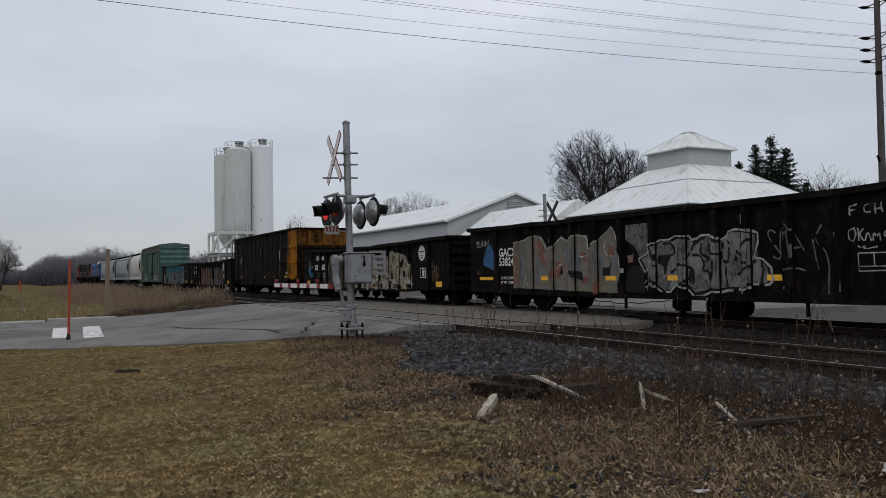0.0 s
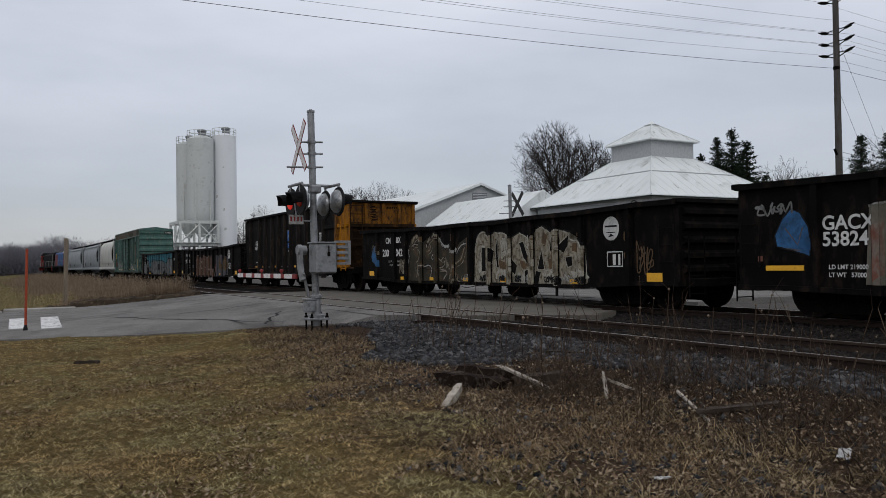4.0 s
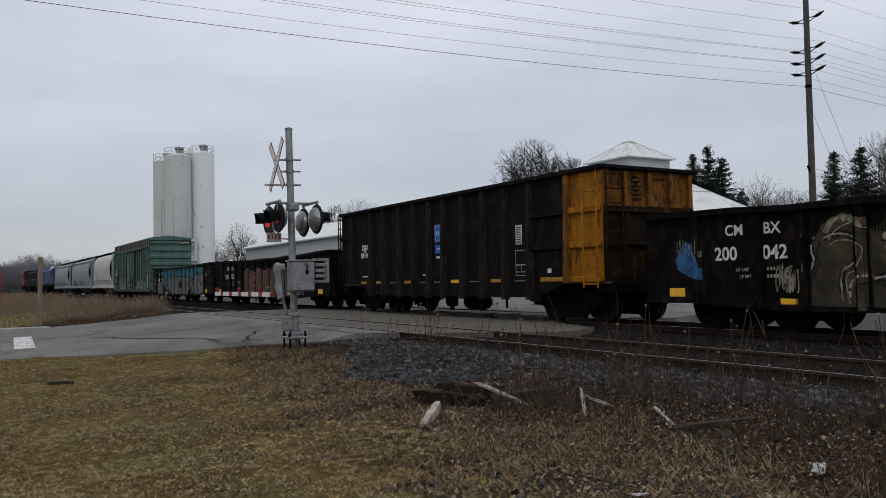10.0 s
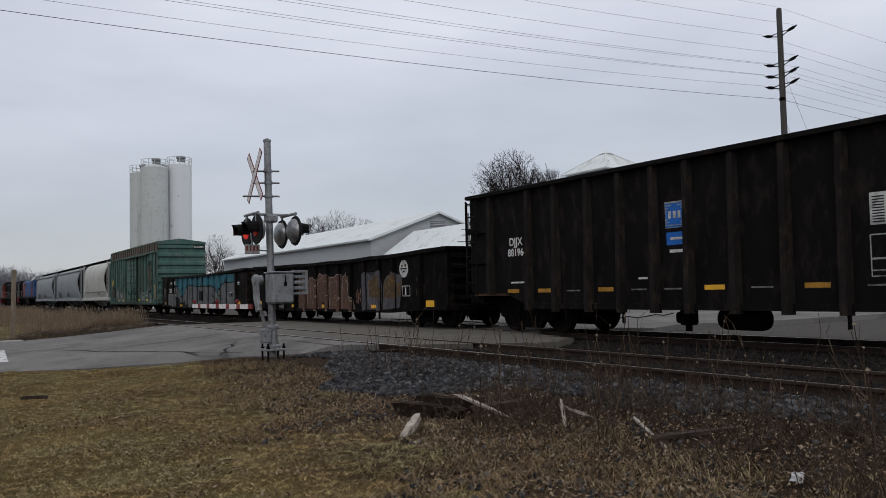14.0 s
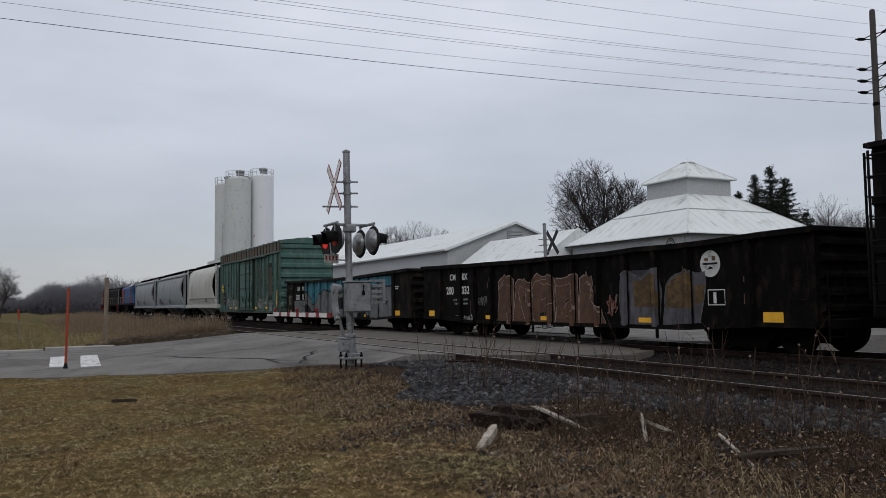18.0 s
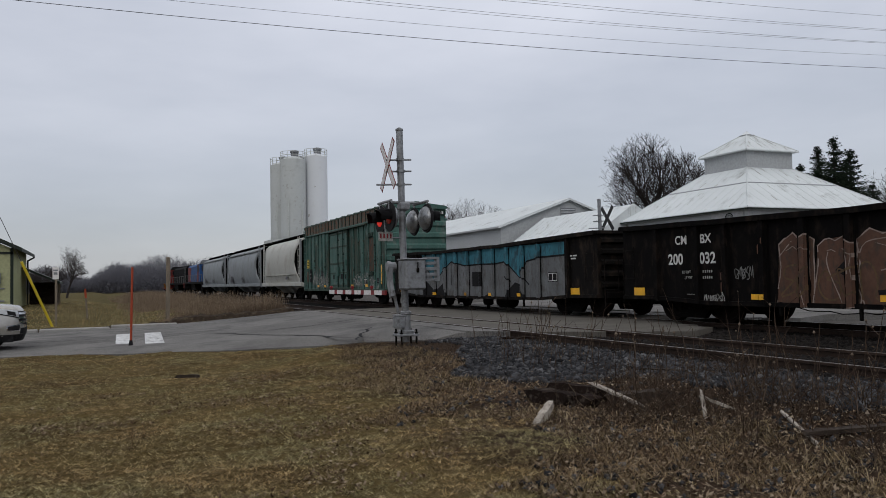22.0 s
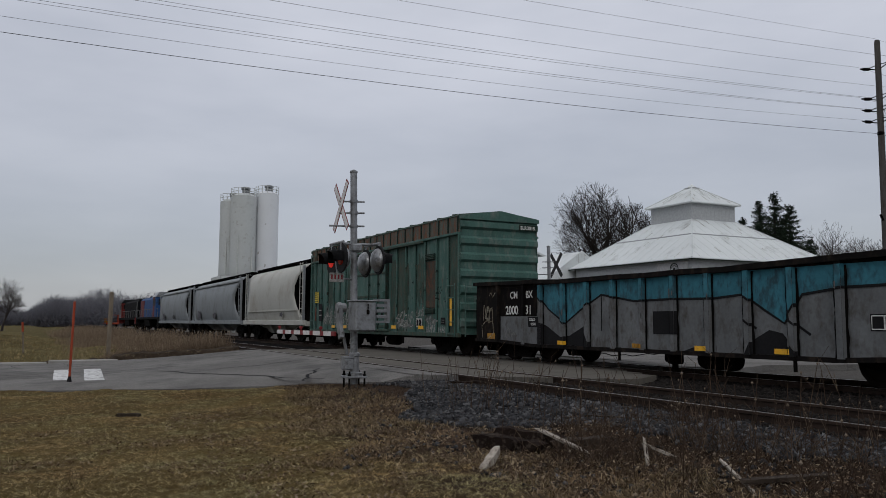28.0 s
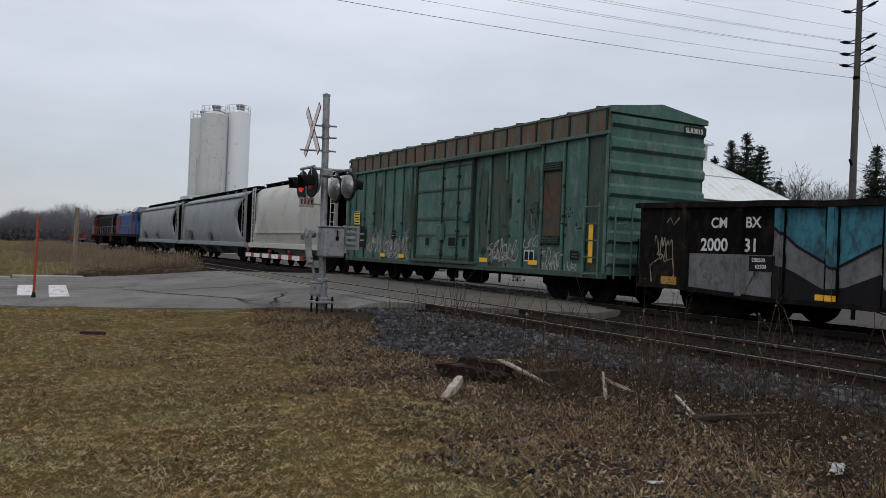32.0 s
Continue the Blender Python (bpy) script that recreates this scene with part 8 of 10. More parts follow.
# ---- buildings ----
SILO_SCUFF = paint("silo_worn_patch", (0.425, 0.43, 0.41), 0.8, 0, 0.9, 2.0, 12, 0.0, (0.46, 0.475, 0.46), 0.5)
ROOF_GRIME = paint("lichen_and_rust_streaks", (0.33, 0.33, 0.29), 0.85, 0, 0.7, 2.0, 9, 0.0, (0.56, 0.58, 0.57), 0.55, 1.0)
def hip_roof(x0, x1, y0, y1, z0, top, z1, mat, root, name="roof", over=0.45, th=0.06):
    """A hip roof from an eave rectangle up to a smaller rectangle (x0, x1, y0, y1)."""
    bm = bmesh.new()
    lo = [(x0 - over, y0 - over), (x1 + over, y0 - over), (x1 + over, y1 + over), (x0 - over, y1 + over)]
    hi = [(top[0], top[2]), (top[1], top[2]), (top[1], top[3]), (top[0], top[3])]
    a = [bm.verts.new((x, y, z0)) for x, y in lo]
    a2 = [bm.verts.new((x, y, z0 - th)) for x, y in lo]
    b = [bm.verts.new((x, y, z1)) for x, y in hi]
    for i in range(4):
        j = (i + 1) % 4
        bm.faces.new((a[i], a[j], b[j], b[i]))
        bm.faces.new((a2[i], a2[j], a[j], a[i]))
    bm.faces.new(b), bm.faces.new(a2)
    roof = part(name, outward(bm), mat, root)
    # standing seams run up each slope
    for i in range(4):
        j = (i + 1) % 4
        p, q, s, t = Vector((*lo[i], z0)), Vector((*lo[j], z0)), Vector((*hi[i], z1)), Vector((*hi[j], z1))
        n = max(2, int((q - p).length / 0.9))
        bm = bmesh.new()
        for k in range(n + 1):
            f = k / n
            e0 = p.lerp(q, f)
            # seams run square to the eave until they meet the hip or the top
            inn = (s - p) - (q - p) * ((s - p).dot(q - p) / (q - p).length_squared)
            w = (q - p).length
            f0, f1 = (s - p).dot(q - p) / w / w, (t - p).dot(q - p) / w / w
            u = min(1.0, f / max(f0, 1e-3), (1 - f) / max(1 - f1, 1e-3))
            if u > 0.03:
                rod(bm, e0 + Vector((0, 0, 0.01)), e0 + inn * u + Vector((0, 0, 0.01)), 0.011, None, 4)
        part("standing_seams", bm, mat, roof)
        rng = random.Random(int((p.x + p.y) * 10) + i)
        up = inn.normalized()
        nrm = (q - p).normalized().cross(up) * 0.012
        for _ in range(24):
            f, u = rng.uniform(0.1, 0.9), rng.uniform(0.03, 0.95)
            top_u = min(1.0, f / max(f0, 1e-3), (1 - f) / max(1 - f1, 1e-3))
            if u > top_u - 0.06:
                continue
            e, ln, ww = p.lerp(q, f) + inn * u, rng.uniform(0.15, 0.9) * (1.6 if u > 0.5 else 1.0), rng.uniform(0.02, 0.07)
            ln = min(ln, (top_u - u) * inn.length)
            s2 = (q - p).normalized() * ww
            bm = bmesh.new()
            bm.faces.new([bm.verts.new(v + nrm) for v in (e - s2, e + s2 * 0.6, e + up * ln + s2, e + up * ln * 0.9 - s2 * 0.5)])
            part("grime_streak", bm, ROOF_GRIME, roof)
        bm = bmesh.new()
        rod(bm, p + Vector((0, 0, 0.02)), s + Vector((0, 0, 0.02)), 0.05, None, 6)
        part("hip_cap", bm, mat, roof)
    return roof


def siding_wall(root, a, b, z0, z1, mat, step=0.3, name="wall", th=0.15):
    """A wall between two plan points with upright siding ribs."""
    a, b = Vector((*a, 0)), Vector((*b, 0))
    d = (b - a).normalized()
    n = Vector((d.y, -d.x, 0))
    a, b = a + d * 0.004, b - d * 0.004
    bm = bmesh.new()
    v = [bm.verts.new(p + o + Vector((0, 0, z))) for z in (z0, z1) for p in (a, b) for o in (Vector(), -n * th)]
    for q in ((0, 1, 3, 2), (4, 6, 7, 5), (0, 2, 6, 4), (1, 5, 7, 3), (0, 4, 5, 1), (2, 3, 7, 6)):
        bm.faces.new([v[i] for i in q])
    wall = part(name, outward(bm), mat, root)
    k = step
    ln = (b - a).length
    while k < ln - 0.05:
        p, w = a + d * k, d * 0.02
        bm = bmesh.new()
        c = [bm.verts.new(e + n * o + Vector((0, 0, z))) for z in (z0 + 0.01, z1 - 0.01) for e, o in ((p - w, 0.001), (p - w * 0.6, 0.007), (p + w * 0.6, 0.007), (p + w, 0.001))]
        for f in ((0, 1, 5, 4), (1, 2, 6, 5), (2, 3, 7, 6)):
            bm.faces.new([c[i] for i in f])
        part("siding_rib", outward(bm), mat, wall)
        k += step
    return wall


def build_barn():
    x0, x1, y0, y1, ez = 40.5, 54.4, 41.9, 55.3, 6.25
    root = thing("sale_barn", pose(0, 0, 0), "white square barn with hipped metal roof and cupola", "barn")
    for a, b in (((x0, y1), (x0, y0)), ((x0, y0), (x1, y0)), ((x1, y0), (x1, y1)), ((x1, y1), (x0, y1))):
        siding_wall(root, a, b, 0.1, ez, SIDING, 0.4)
    cx, cy, h = 47.5, 49.0, 2.3
    hip_roof(x0, x1, y0, y1, ez, (cx - h, cx + h, cy - h, cy + h), 9.80, ROOF_WHITE, root)
    for a, b in (((cx - h, cy + h), (cx - h, cy - h)), ((cx - h, cy - h), (cx + h, cy - h)), ((cx + h, cy - h), (cx + h, cy + h)), ((cx + h, cy + h), (cx - h, cy + h))):
        siding_wall(root, a, b, 9.6, 11.15, SIDING, 0.4, "cupola_wall", 0.1)
    hip_roof(cx - h, cx + h, cy - h, cy + h, 11.15, (cx - 0.35, cx + 0.35, cy - 0.35, cy + 0.35), 12.68, ROOF_WHITE, root, "cupola_roof", 0.35, 0.08)
    bm = bmesh.new()
    prism(bm, [(cx - 0.42, cy - 0.42), (cx + 0.42, cy - 0.42), (cx + 0.42, cy + 0.42), (cx - 0.42, cy + 0.42)], "z", 12.62, 12.74)
    part("cupola_curb", bm, SIDING, root)
    bm = bmesh.new()
    lathe(bm, [(0.5, 12.74), (0.02, 13.07)], Matrix.Translation((cx, cy, 0)), 4)
    part("cupola_cap", outward(bm), ROOF_WHITE, root)
    # a break line part-way up the slopes
    bm = bmesh.new()
    t = 0.58
    e = 0.45
    q = [(x0 - e + (cx - h - x0 + e) * t, y0 - e + (cy - h - y0 + e) * t), (x1 + e - (x1 + e - cx - h) * t, y0 - e + (cy - h - y0 + e) * t), (x1 + e - (x1 + e - cx - h) * t, y1 + e - (y1 + e - cy - h) * t), (x0 - e + (cx - h - x0 + e) * t, y1 + e - (y1 + e - cy - h) * t)]
    z = ez + (9.80 - ez) * t + 0.02
    for i in range(4):
        rod(bm, (*q[i], z), (*q[(i + 1) % 4], z), 0.05, None, 5)
    part("roof_lap", bm, SIDING, root)
    # sign panel under the eave with a round emblem
    bm = bmesh.new()
    box(bm, x0 - 0.06, x0 - 0.025, 42.3, 45.4, 5.05, 6.10)
    sign = part("sign_panel", bm, LITTER, root, "white sign with a round dark emblem")
    bm = bmesh.new()
    for r0, r1 in ((0.36, 0.44), (0.0, 0.12)):
        for k in range(24):
            a, b = 2 * math.pi * k / 24, 2 * math.pi * (k + 1) / 24
            bm.faces.new([bm.verts.new((x0 - 0.075, 43.6 + r * math.cos(g), 5.55 + r * math.sin(g))) for r, g in ((max(r0, 0.001), a), (r1, a), (r1, b), (max(r0, 0.001), b))])
    for k in range(11):
        a = math.pi * (0.02 + 0.096 * k)
        bm.faces.new([bm.verts.new((x0 - 0.077, 43.6 + r * math.cos(g), 5.55 + r * math.sin(g))) for r, g in ((0.20, a), (0.32, a), (0.32, a + 0.16), (0.20, a + 0.16))])
    part("emblem", bm, SHED_TRIM, sign)
    # dark fascia below the eave
    for a, b in (((x0 - 0.45, y0 - 0.45), (x0 - 0.40, y1 + 0.45)), ((x0 - 0.45, y0 - 0.45), (x1 + 0.45, y0 - 0.40))):
        bm = bmesh.new()
        box(bm, a[0] - 0.02, b[0], a[1] - 0.02, b[1], ez - 0.16, ez - 0.062)
        part("fascia", bm, SHED_TRIM, root)
    # lower wing with its own hipped roof
    wing = thing("barn_wing", pose(0, 0, 0), "low white wing with steep metal roof beside the barn", "barn")
    wx0, wx1, wy0, wy1, wz = 38.2, 44.8, 56.1, 70.1, 5.35
    for a, b in (((wx0, wy1), (wx0, wy0)), ((wx0, wy0), (wx1, wy0)), ((wx1, wy0), (wx1, wy1)), ((wx1, wy1), (wx0, wy1))):
        siding_wall(wing, a, b, 0.1, wz, SIDING, 0.4)
    hip_roof(wx0, wx1, wy0, wy1, wz, (41.45, 41.55, wy0 - 0.28, wy1 + 0.28), 7.78, ROOF_WHITE, wing, over=0.3)


def build_shed():
    x0, x1, y0, y1, ez, rz = 37.0, 52.7, 71.4, 119.0, 7.06, 9.90
    root = thing("metal_barn", pose(0, 0, 0), "long pale grey metal barn with white gable roof", "barn")
    cx = (x0 + x1) / 2
    siding_wall(root, (x0, y1), (x0, y0), 0.1, ez, SIDING, 0.45)
    siding_wall(root, (x1, y0), (x1, y1), 0.1, ez, SIDING, 0.45)
    for y, s in ((y0, 1), (y1, -1)):
        bm = bmesh.new()
        a, b = sorted((y, y + s * 0.15))
        prism(bm, [(x0 + 0.15, 0.1), (x1 - 0.15, 0.1), (x1 - 0.15, ez), (cx, rz - 0.08), (x0 + 0.15, ez)], "y", a, b)
        g = part("gable_wall", outward(bm), SIDING, root)
        for k in range(38):
            x = x0 + 0.3 + k * 0.41
            top = ez + (rz - ez) * (1 - abs(x - cx) / (cx - x0)) - 0.1
            bm = bmesh.new()
            a, b = sorted((y - s * 0.007, y - s * 0.001))
            box(bm, x - 0.02, x + 0.02, a, b, 0.1, top)
            part("siding_rib", bm, SIDING, g)
    for s in (-1, 1):
        bm = bmesh.new()
        e = x0 - 0.45 if s < 0 else x1 + 0.45
        dz = (rz - ez) / (cx - x0) * 0.45
        prism(bm, [(e, ez - dz), (cx, rz), (cx, rz + 0.08), (e, ez - dz + 0.08)], "y", y0 - 0.4, y1 + 0.4)
        roof = part("roof_slope", outward(bm), ROOF_WHITE, root)
        bm = bmesh.new()
        for k in range(52):
            y = y0 - 0.3 + k * 0.9
            rod(bm, (e, y, ez - dz + 0.085), (cx, y, rz + 0.085), 0.018, None, 4)
        part("standing_seams", bm, ROOF_WHITE, roof)
        bm = bmesh.new()
        prism(bm, [(e - 0.02, ez - dz - 0.12), (e + 0.05, ez - dz - 0.12), (e + 0.05, ez - dz + 0.02), (e - 0.02, ez - dz + 0.02)], "y", y0 - 0.4, y1 + 0.4)
        part("gutter", bm, SIDING, root)
        bm = bmesh.new()
        prism(bm, [(e, ez - dz - 0.16), (cx, rz - 0.16), (cx, rz - 0.005), (e, ez - dz - 0.005)], "y", y0 - 0.43, y0 - 0.38)
        part("bargeboard", outward(bm), ROOF_WHITE, root)
    bm = bmesh.new()
    box(bm, cx - 0.9, cx + 0.9, y0 - 0.05, y0 - 0.02, 7.85, 8.95)
    vent = part("gable_vent", bm, SIDING_DARK, root, "louvred gable vent")
    for k in range(6):
        bm = bmesh.new()
        prism(bm, [(y0 - 0.05, 7.98 + k * 0.16), (y0 - 0.13, 7.92 + k * 0.16), (y0 - 0.13, 7.94 + k * 0.16), (y0 - 0.05, 8.02 + k * 0.16)], "x", cx - 0.85, cx + 0.85)
        part("louvre", outward(bm), SIDING, vent)


def build_silos():
    for cx, cy, r, z0, z1, mat, lab in ((25.0, 109.8, 1.72, 7.9, 18.75, SILO, "tall dingy white steel silo with a railed top"), (23.95, 112.2, 1.60, 7.9, 18.2, SILO, "white steel silo behind another silo"), (28.32, 110.3, 1.60, 0.2, 19.35, SILO_NEW, "bright white steel silo standing on the ground"), (26.6, 113.6, 1.5, 7.9, 18.6, SILO, "white steel silo at the back of the group")):
        root = thing("silo", pose(cx, cy, 0), lab, "silo", "silos of the plant")
        bm = bmesh.new()
        prof = [(r, z0)]
        zz = z0
        while zz < z1 - 0.1:
            nz = min(zz + 1.35, z1)
            prof += [(r, nz)]
            zz = nz
        prof += [(r * 0.55, z1 + 0.35), (0.2, z1 + 0.5)]
        if z0 > 1:
            prof = [(0.35, z0 - 2.3)] + prof
        lathe(bm, prof, None, 40)
        shell = part("shell", outward(bm), mat, root, "", True)
        rng = random.Random(int(cy * 10))
        for _ in range(26 if mat is SILO else 5):
            a, z, w, h = rng.uniform(3.4, 5.9), rng.uniform(z0 + 1, z1 - 1), rng.uniform(0.03, 0.14), rng.uniform(0.05, 0.25)
            bm = bmesh.new()
            q = [(a - w, z - h), (a + w * 0.6, z - h * 0.7), (a + w, z + h * 0.5), (a - w * 0.4, z + h)]
            bm.faces.new([bm.verts.new(((r + 0.012) * math.cos(g), (r + 0.012) * math.sin(g), zz)) for g, zz in q])
            part("scuff", bm, SILO_SCUFF, shell, "grey scuff where paint wore off")
        bm = bmesh.new()
        for k in range(14):
            a, b = 2 * math.pi * k / 14, 2 * math.pi * (k + 1) / 14
            p, q = Vector((r * math.cos(a), r * math.sin(a), z1)), Vector((r * math.cos(b), r * math.sin(b), z1))
            rod(bm, p, p + Vector((0, 0, 1.0)), 0.035, None, 5)
            for h in (0.5, 1.0):
                rod(bm, p + Vector((0, 0, h)), q + Vector((0, 0, h)), 0.03, None, 5)
        part("top_railing", bm, SILO_FRAME, root)
        bm = bmesh.new()
        lathe(bm, [(0.5, z1 + 0.3), (0.5, z1 + 0.9), (0.62, z1 + 0.95), (0.62, z1 + 1.2), (0.3, z1 + 1.3)], Matrix.Translation((0.2, -0.1, 0)), 16)
        part("vent_filter", outward(bm), SIDING_DARK, root)
        if z0 > 1:
            for a in (math.radians(235), math.radians(300)):
                bm = bmesh.new()
                rod(bm, (r * 1.04 * math.cos(a), r * 1.04 * math.sin(a), z0 - 1), (r * 1.04 * math.cos(a), r * 1.04 * math.sin(a), z1 - (7 if a > 5 else 5.5)), 0.10, None, 8)
                part("fill_pipe", bm, SILO_FRAME, root)
    root = thing("steel_tower", pose(0, 0, 0), "white braced steel frame carrying the silos", "steel frame")
    x0, x1, y0, y1 = 22.0, 26.9, 108.3, 114.6
    for x in (x0, (x0 + x1) / 2, x1):
        for y in (y0, (y0 + y1) / 2, y1):
            bm = bmesh.new()
            box(bm, x - 0.14, x + 0.14, y - 0.14, y + 0.14, 0.1, 7.7)
            part("column", bm, SILO_FRAME, root)
    for z in (7.55, 4.6):
        for a, b in (((x0, y0), (x1, y0)), ((x0, y1), (x1, y1)), ((x0, y0), (x0, y1)), ((x1, y0), (x1, y1))):
            bm = bmesh.new()
            box(bm, min(a[0], b[0]) - 0.12, max(a[0], b[0]) + 0.12, min(a[1], b[1]) - 0.12, max(a[1], b[1]) + 0.12, z - 0.2, z + 0.2)
            part("beam", bm, SILO_FRAME, root)
    xm, ym = (x0 + x1) / 2, (y0 + y1) / 2
    for p, q in (((x0, y0, 4.8), (xm, y0, 7.3)), ((xm, y0, 4.8), (x1, y0, 7.3)), ((x1, y0, 4.8), (xm, y0, 7.3)), ((x0, y0, 4.8), (x0, ym, 7.3)), ((x0, ym, 4.8), (x0, y0, 7.3)), ((x0, y0, 0.4), (xm, y0, 4.4)), ((x1, y0, 0.4), (xm, y0, 4.4))):
        bm = bmesh.new()
        rod(bm, p, q, 0.09, None, 6)
        part("brace", bm, SILO_FRAME, root)
    bm = bmesh.new()
    box(bm, x0 - 0.4, x1 + 0.2, y0 - 0.5, y1, 4.8, 4.86)
    part("walkway", bm, SILO_FRAME, root)
    bm = bmesh.new()
    for k in range(9):
        x = x0 - 0.4 + k * (x1 - x0 + 0.6) / 8
        rod(bm, (x, y0 - 0.5, 4.86), (x, y0 - 0.5, 5.9), 0.03, None, 5)
    for z in (5.4, 5.9):
        rod(bm, (x0 - 0.4, y0 - 0.5, z), (x1 + 0.2, y0 - 0.5, z), 0.03, None, 5)
    part("walkway_rail", bm, SILO_FRAME, root)


def build_office():
    x0, x1, y0, y1, z0, ez, rz = -17.0, -4.55, 54.9, 65.0, 0.35, 4.15, 7.2
    root = thing("olive_building", pose(0, 0, 0), "olive metal-sided building with dark trim", "building")
    cx = (x0 + x1) / 2
    siding_wall(root, (x1, y0), (x1, y1), z0, ez, SHED_GREEN, 0.4)
    siding_wall(root, (x0, y1), (x0, y0), z0, ez, SHED_GREEN, 0.4)
    for y, s in ((y0, 1), (y1, -1)):
        bm = bmesh.new()
        a, b = sorted((y, y + s * 0.15))
        prism(bm, [(x0 + 0.16, z0), (x1 - 0.16, z0), (x1 - 0.16, ez), (cx, rz - 0.1), (x0 + 0.16, ez)], "y", a, b)
        part("gable_wall", outward(bm), SHED_GREEN, root)
    for s in (-1, 1):
        e = x0 - 0.5 if s < 0 else x1 + 0.5
        dz = (rz - ez) / (cx - x0) * 0.5
        bm = bmesh.new()
        prism(bm, [(e, ez - dz), (cx, rz), (cx, rz + 0.22), (e, ez - dz + 0.22)], "y", y0 - 0.5, y1 + 0.5)
        part("roof_slope", outward(bm), SHED_TRIM, root)
    for x in (x1 - 0.07, -8.8):
        bm = bmesh.new()
        box(bm, x - 0.07, x + 0.09, y0 - 0.03, y0 + 0.05, z0, ez)
        part("corner_trim", bm, SHED_TRIM, root)
    bm = bmesh.new()
    box(bm, x0, x1, y0 - 0.03, y0 - 0.002, 3.75, 3.90)
    part("band_trim", bm, SHED_TRIM, root)
    bm = bmesh.new()
    rod(bm, (x1 + 0.1, y1 - 0.2, z0), (x1 + 0.1, y1 - 0.2, ez - 0.5), 0.06, None, 8)
    rod(bm, (x1 + 0.1, y1 - 0.2, ez - 0.5), (x1 + 0.5, y1 + 0.1, ez - 0.25), 0.06, None, 8)
    part("downpipe", bm, SHED_TRIM, root)
    bm = bmesh.new()
    box(bm, -7.3, -6.35, y0 - 0.04, y0 - 0.003, z0, 3.2)
    box(bm, -7.2, -6.45, y0 - 0.05, y0 - 0.04, z0, 2.4)
    door = part("door", bm, LITTER, root, "white side door")
    bm = bmesh.new()
    box(bm, -6.62, -6.5, y0 - 0.09, y0 - 0.05, 1.35, 1.45)
    part("door_handle", bm, GALV, door)
    bm = bmesh.new()
    box(bm, -5.75, -5.20, y0 - 0.20, y0 - 0.003, 1.95, 2.65, 0, 0.03)
    box(bm, -5.56, -5.38, y0 - 0.24, y0 - 0.20, 2.2, 2.42, 0, 0.03)
    part("meter_box", bm, SIGNAL_GREY, root)
    bm = bmesh.new()
    rod(bm, (-5.35, y0 - 0.08, z0), (-5.35, y0 - 0.08, 1.95), 0.05, None, 8)
    for z in (0.95, 1.7):
        box(bm, -5.6, -5.0, y0 - 0.06, y0 - 0.003, z - 0.04, z + 0.04)
    part("meter_conduit", bm, GALV, root)
    lean = thing("lean_to", pose(0, 0, 0), "dark open lean-to behind the olive building", "shed")
    bm = bmesh.new()
    prism(bm, [(-4.5, 3.0), (-2.2, 1.95), (-2.2, 2.10), (-4.5, 3.15)], "y", 60.5, 66.0)
    part("roof", outward(bm), SHED_TRIM, lean)
    for x, y in ((-2.45, 60.8), (-2.45, 65.7)):
        bm = bmesh.new()
        box(bm, x - 0.08, x + 0.08, y - 0.08, y + 0.08, 0.2, 2.0)
        part("post", bm, WOOD_POST, lean)
    bm = bmesh.new()
    box(bm, -4.4, -2.5, 65.6, 65.75, 0.2, 2.1)
    part("back_wall", bm, DEBRIS_DARK, lean)


# ---- road vehicles ----
def loft(bm, rings, mat=0):
    vs = [[bm.verts.new(p) for p in r] for r in rings]
    n = len(rings[0])
    for a, b in zip(vs, vs[1:]):
        for i in range(n):
            bm.faces.new((a[i], a[(i + 1) % n], b[(i + 1) % n], b[i])).material_index = mat
    bm.faces.new(vs[0]), bm.faces.new(vs[-1])
    return bm


OUTLINE = ((0.0, 0.0), (0.0, 0.25), (-0.035, 0.48), (-0.12, 0.68), (-0.27, 0.82), (-0.5, 0.90), (-0.8, 0.93), (-1.2, 0.94), (-1.7, 0.945), (-2.6, 0.945), (-3.6, 0.94), (-4.3, 0.91), (-4.6, 0.82), (-4.72, 0.55), (-4.75, 0.0))
REACH = [0.0]
for p_, q_ in zip(OUTLINE, OUTLINE[1:]):
    REACH.append(REACH[-1] + math.hypot(q_[0] - p_[0], q_[1] - p_[1]))


def hull(u, z, side, off, k):
    """A point of a car's skin: u metres round the plan from the nose, z above the road."""
    x, y = np.interp(u, REACH, [p[0] for p in OUTLINE]), np.interp(u, REACH, [p[1] for p in OUTLINE])
    inset = np.interp(z / k, (0.20, 0.34, 0.50, 0.66, 0.84, 0.96, 1.06), (0.09, 0.02, 0.0, 0.015, 0.05, 0.10, 0.19)) - off
    d = Vector((x + 1.2 if x > -1.2 else (x + 3.6 if x < -3.6 else 0.0), y, 0))
    d = d.normalized() if d.length > 1e-6 else Vector((1, 0, 0))
    return Vector((x - d.x * inset, (y - d.y * inset) * side, z))


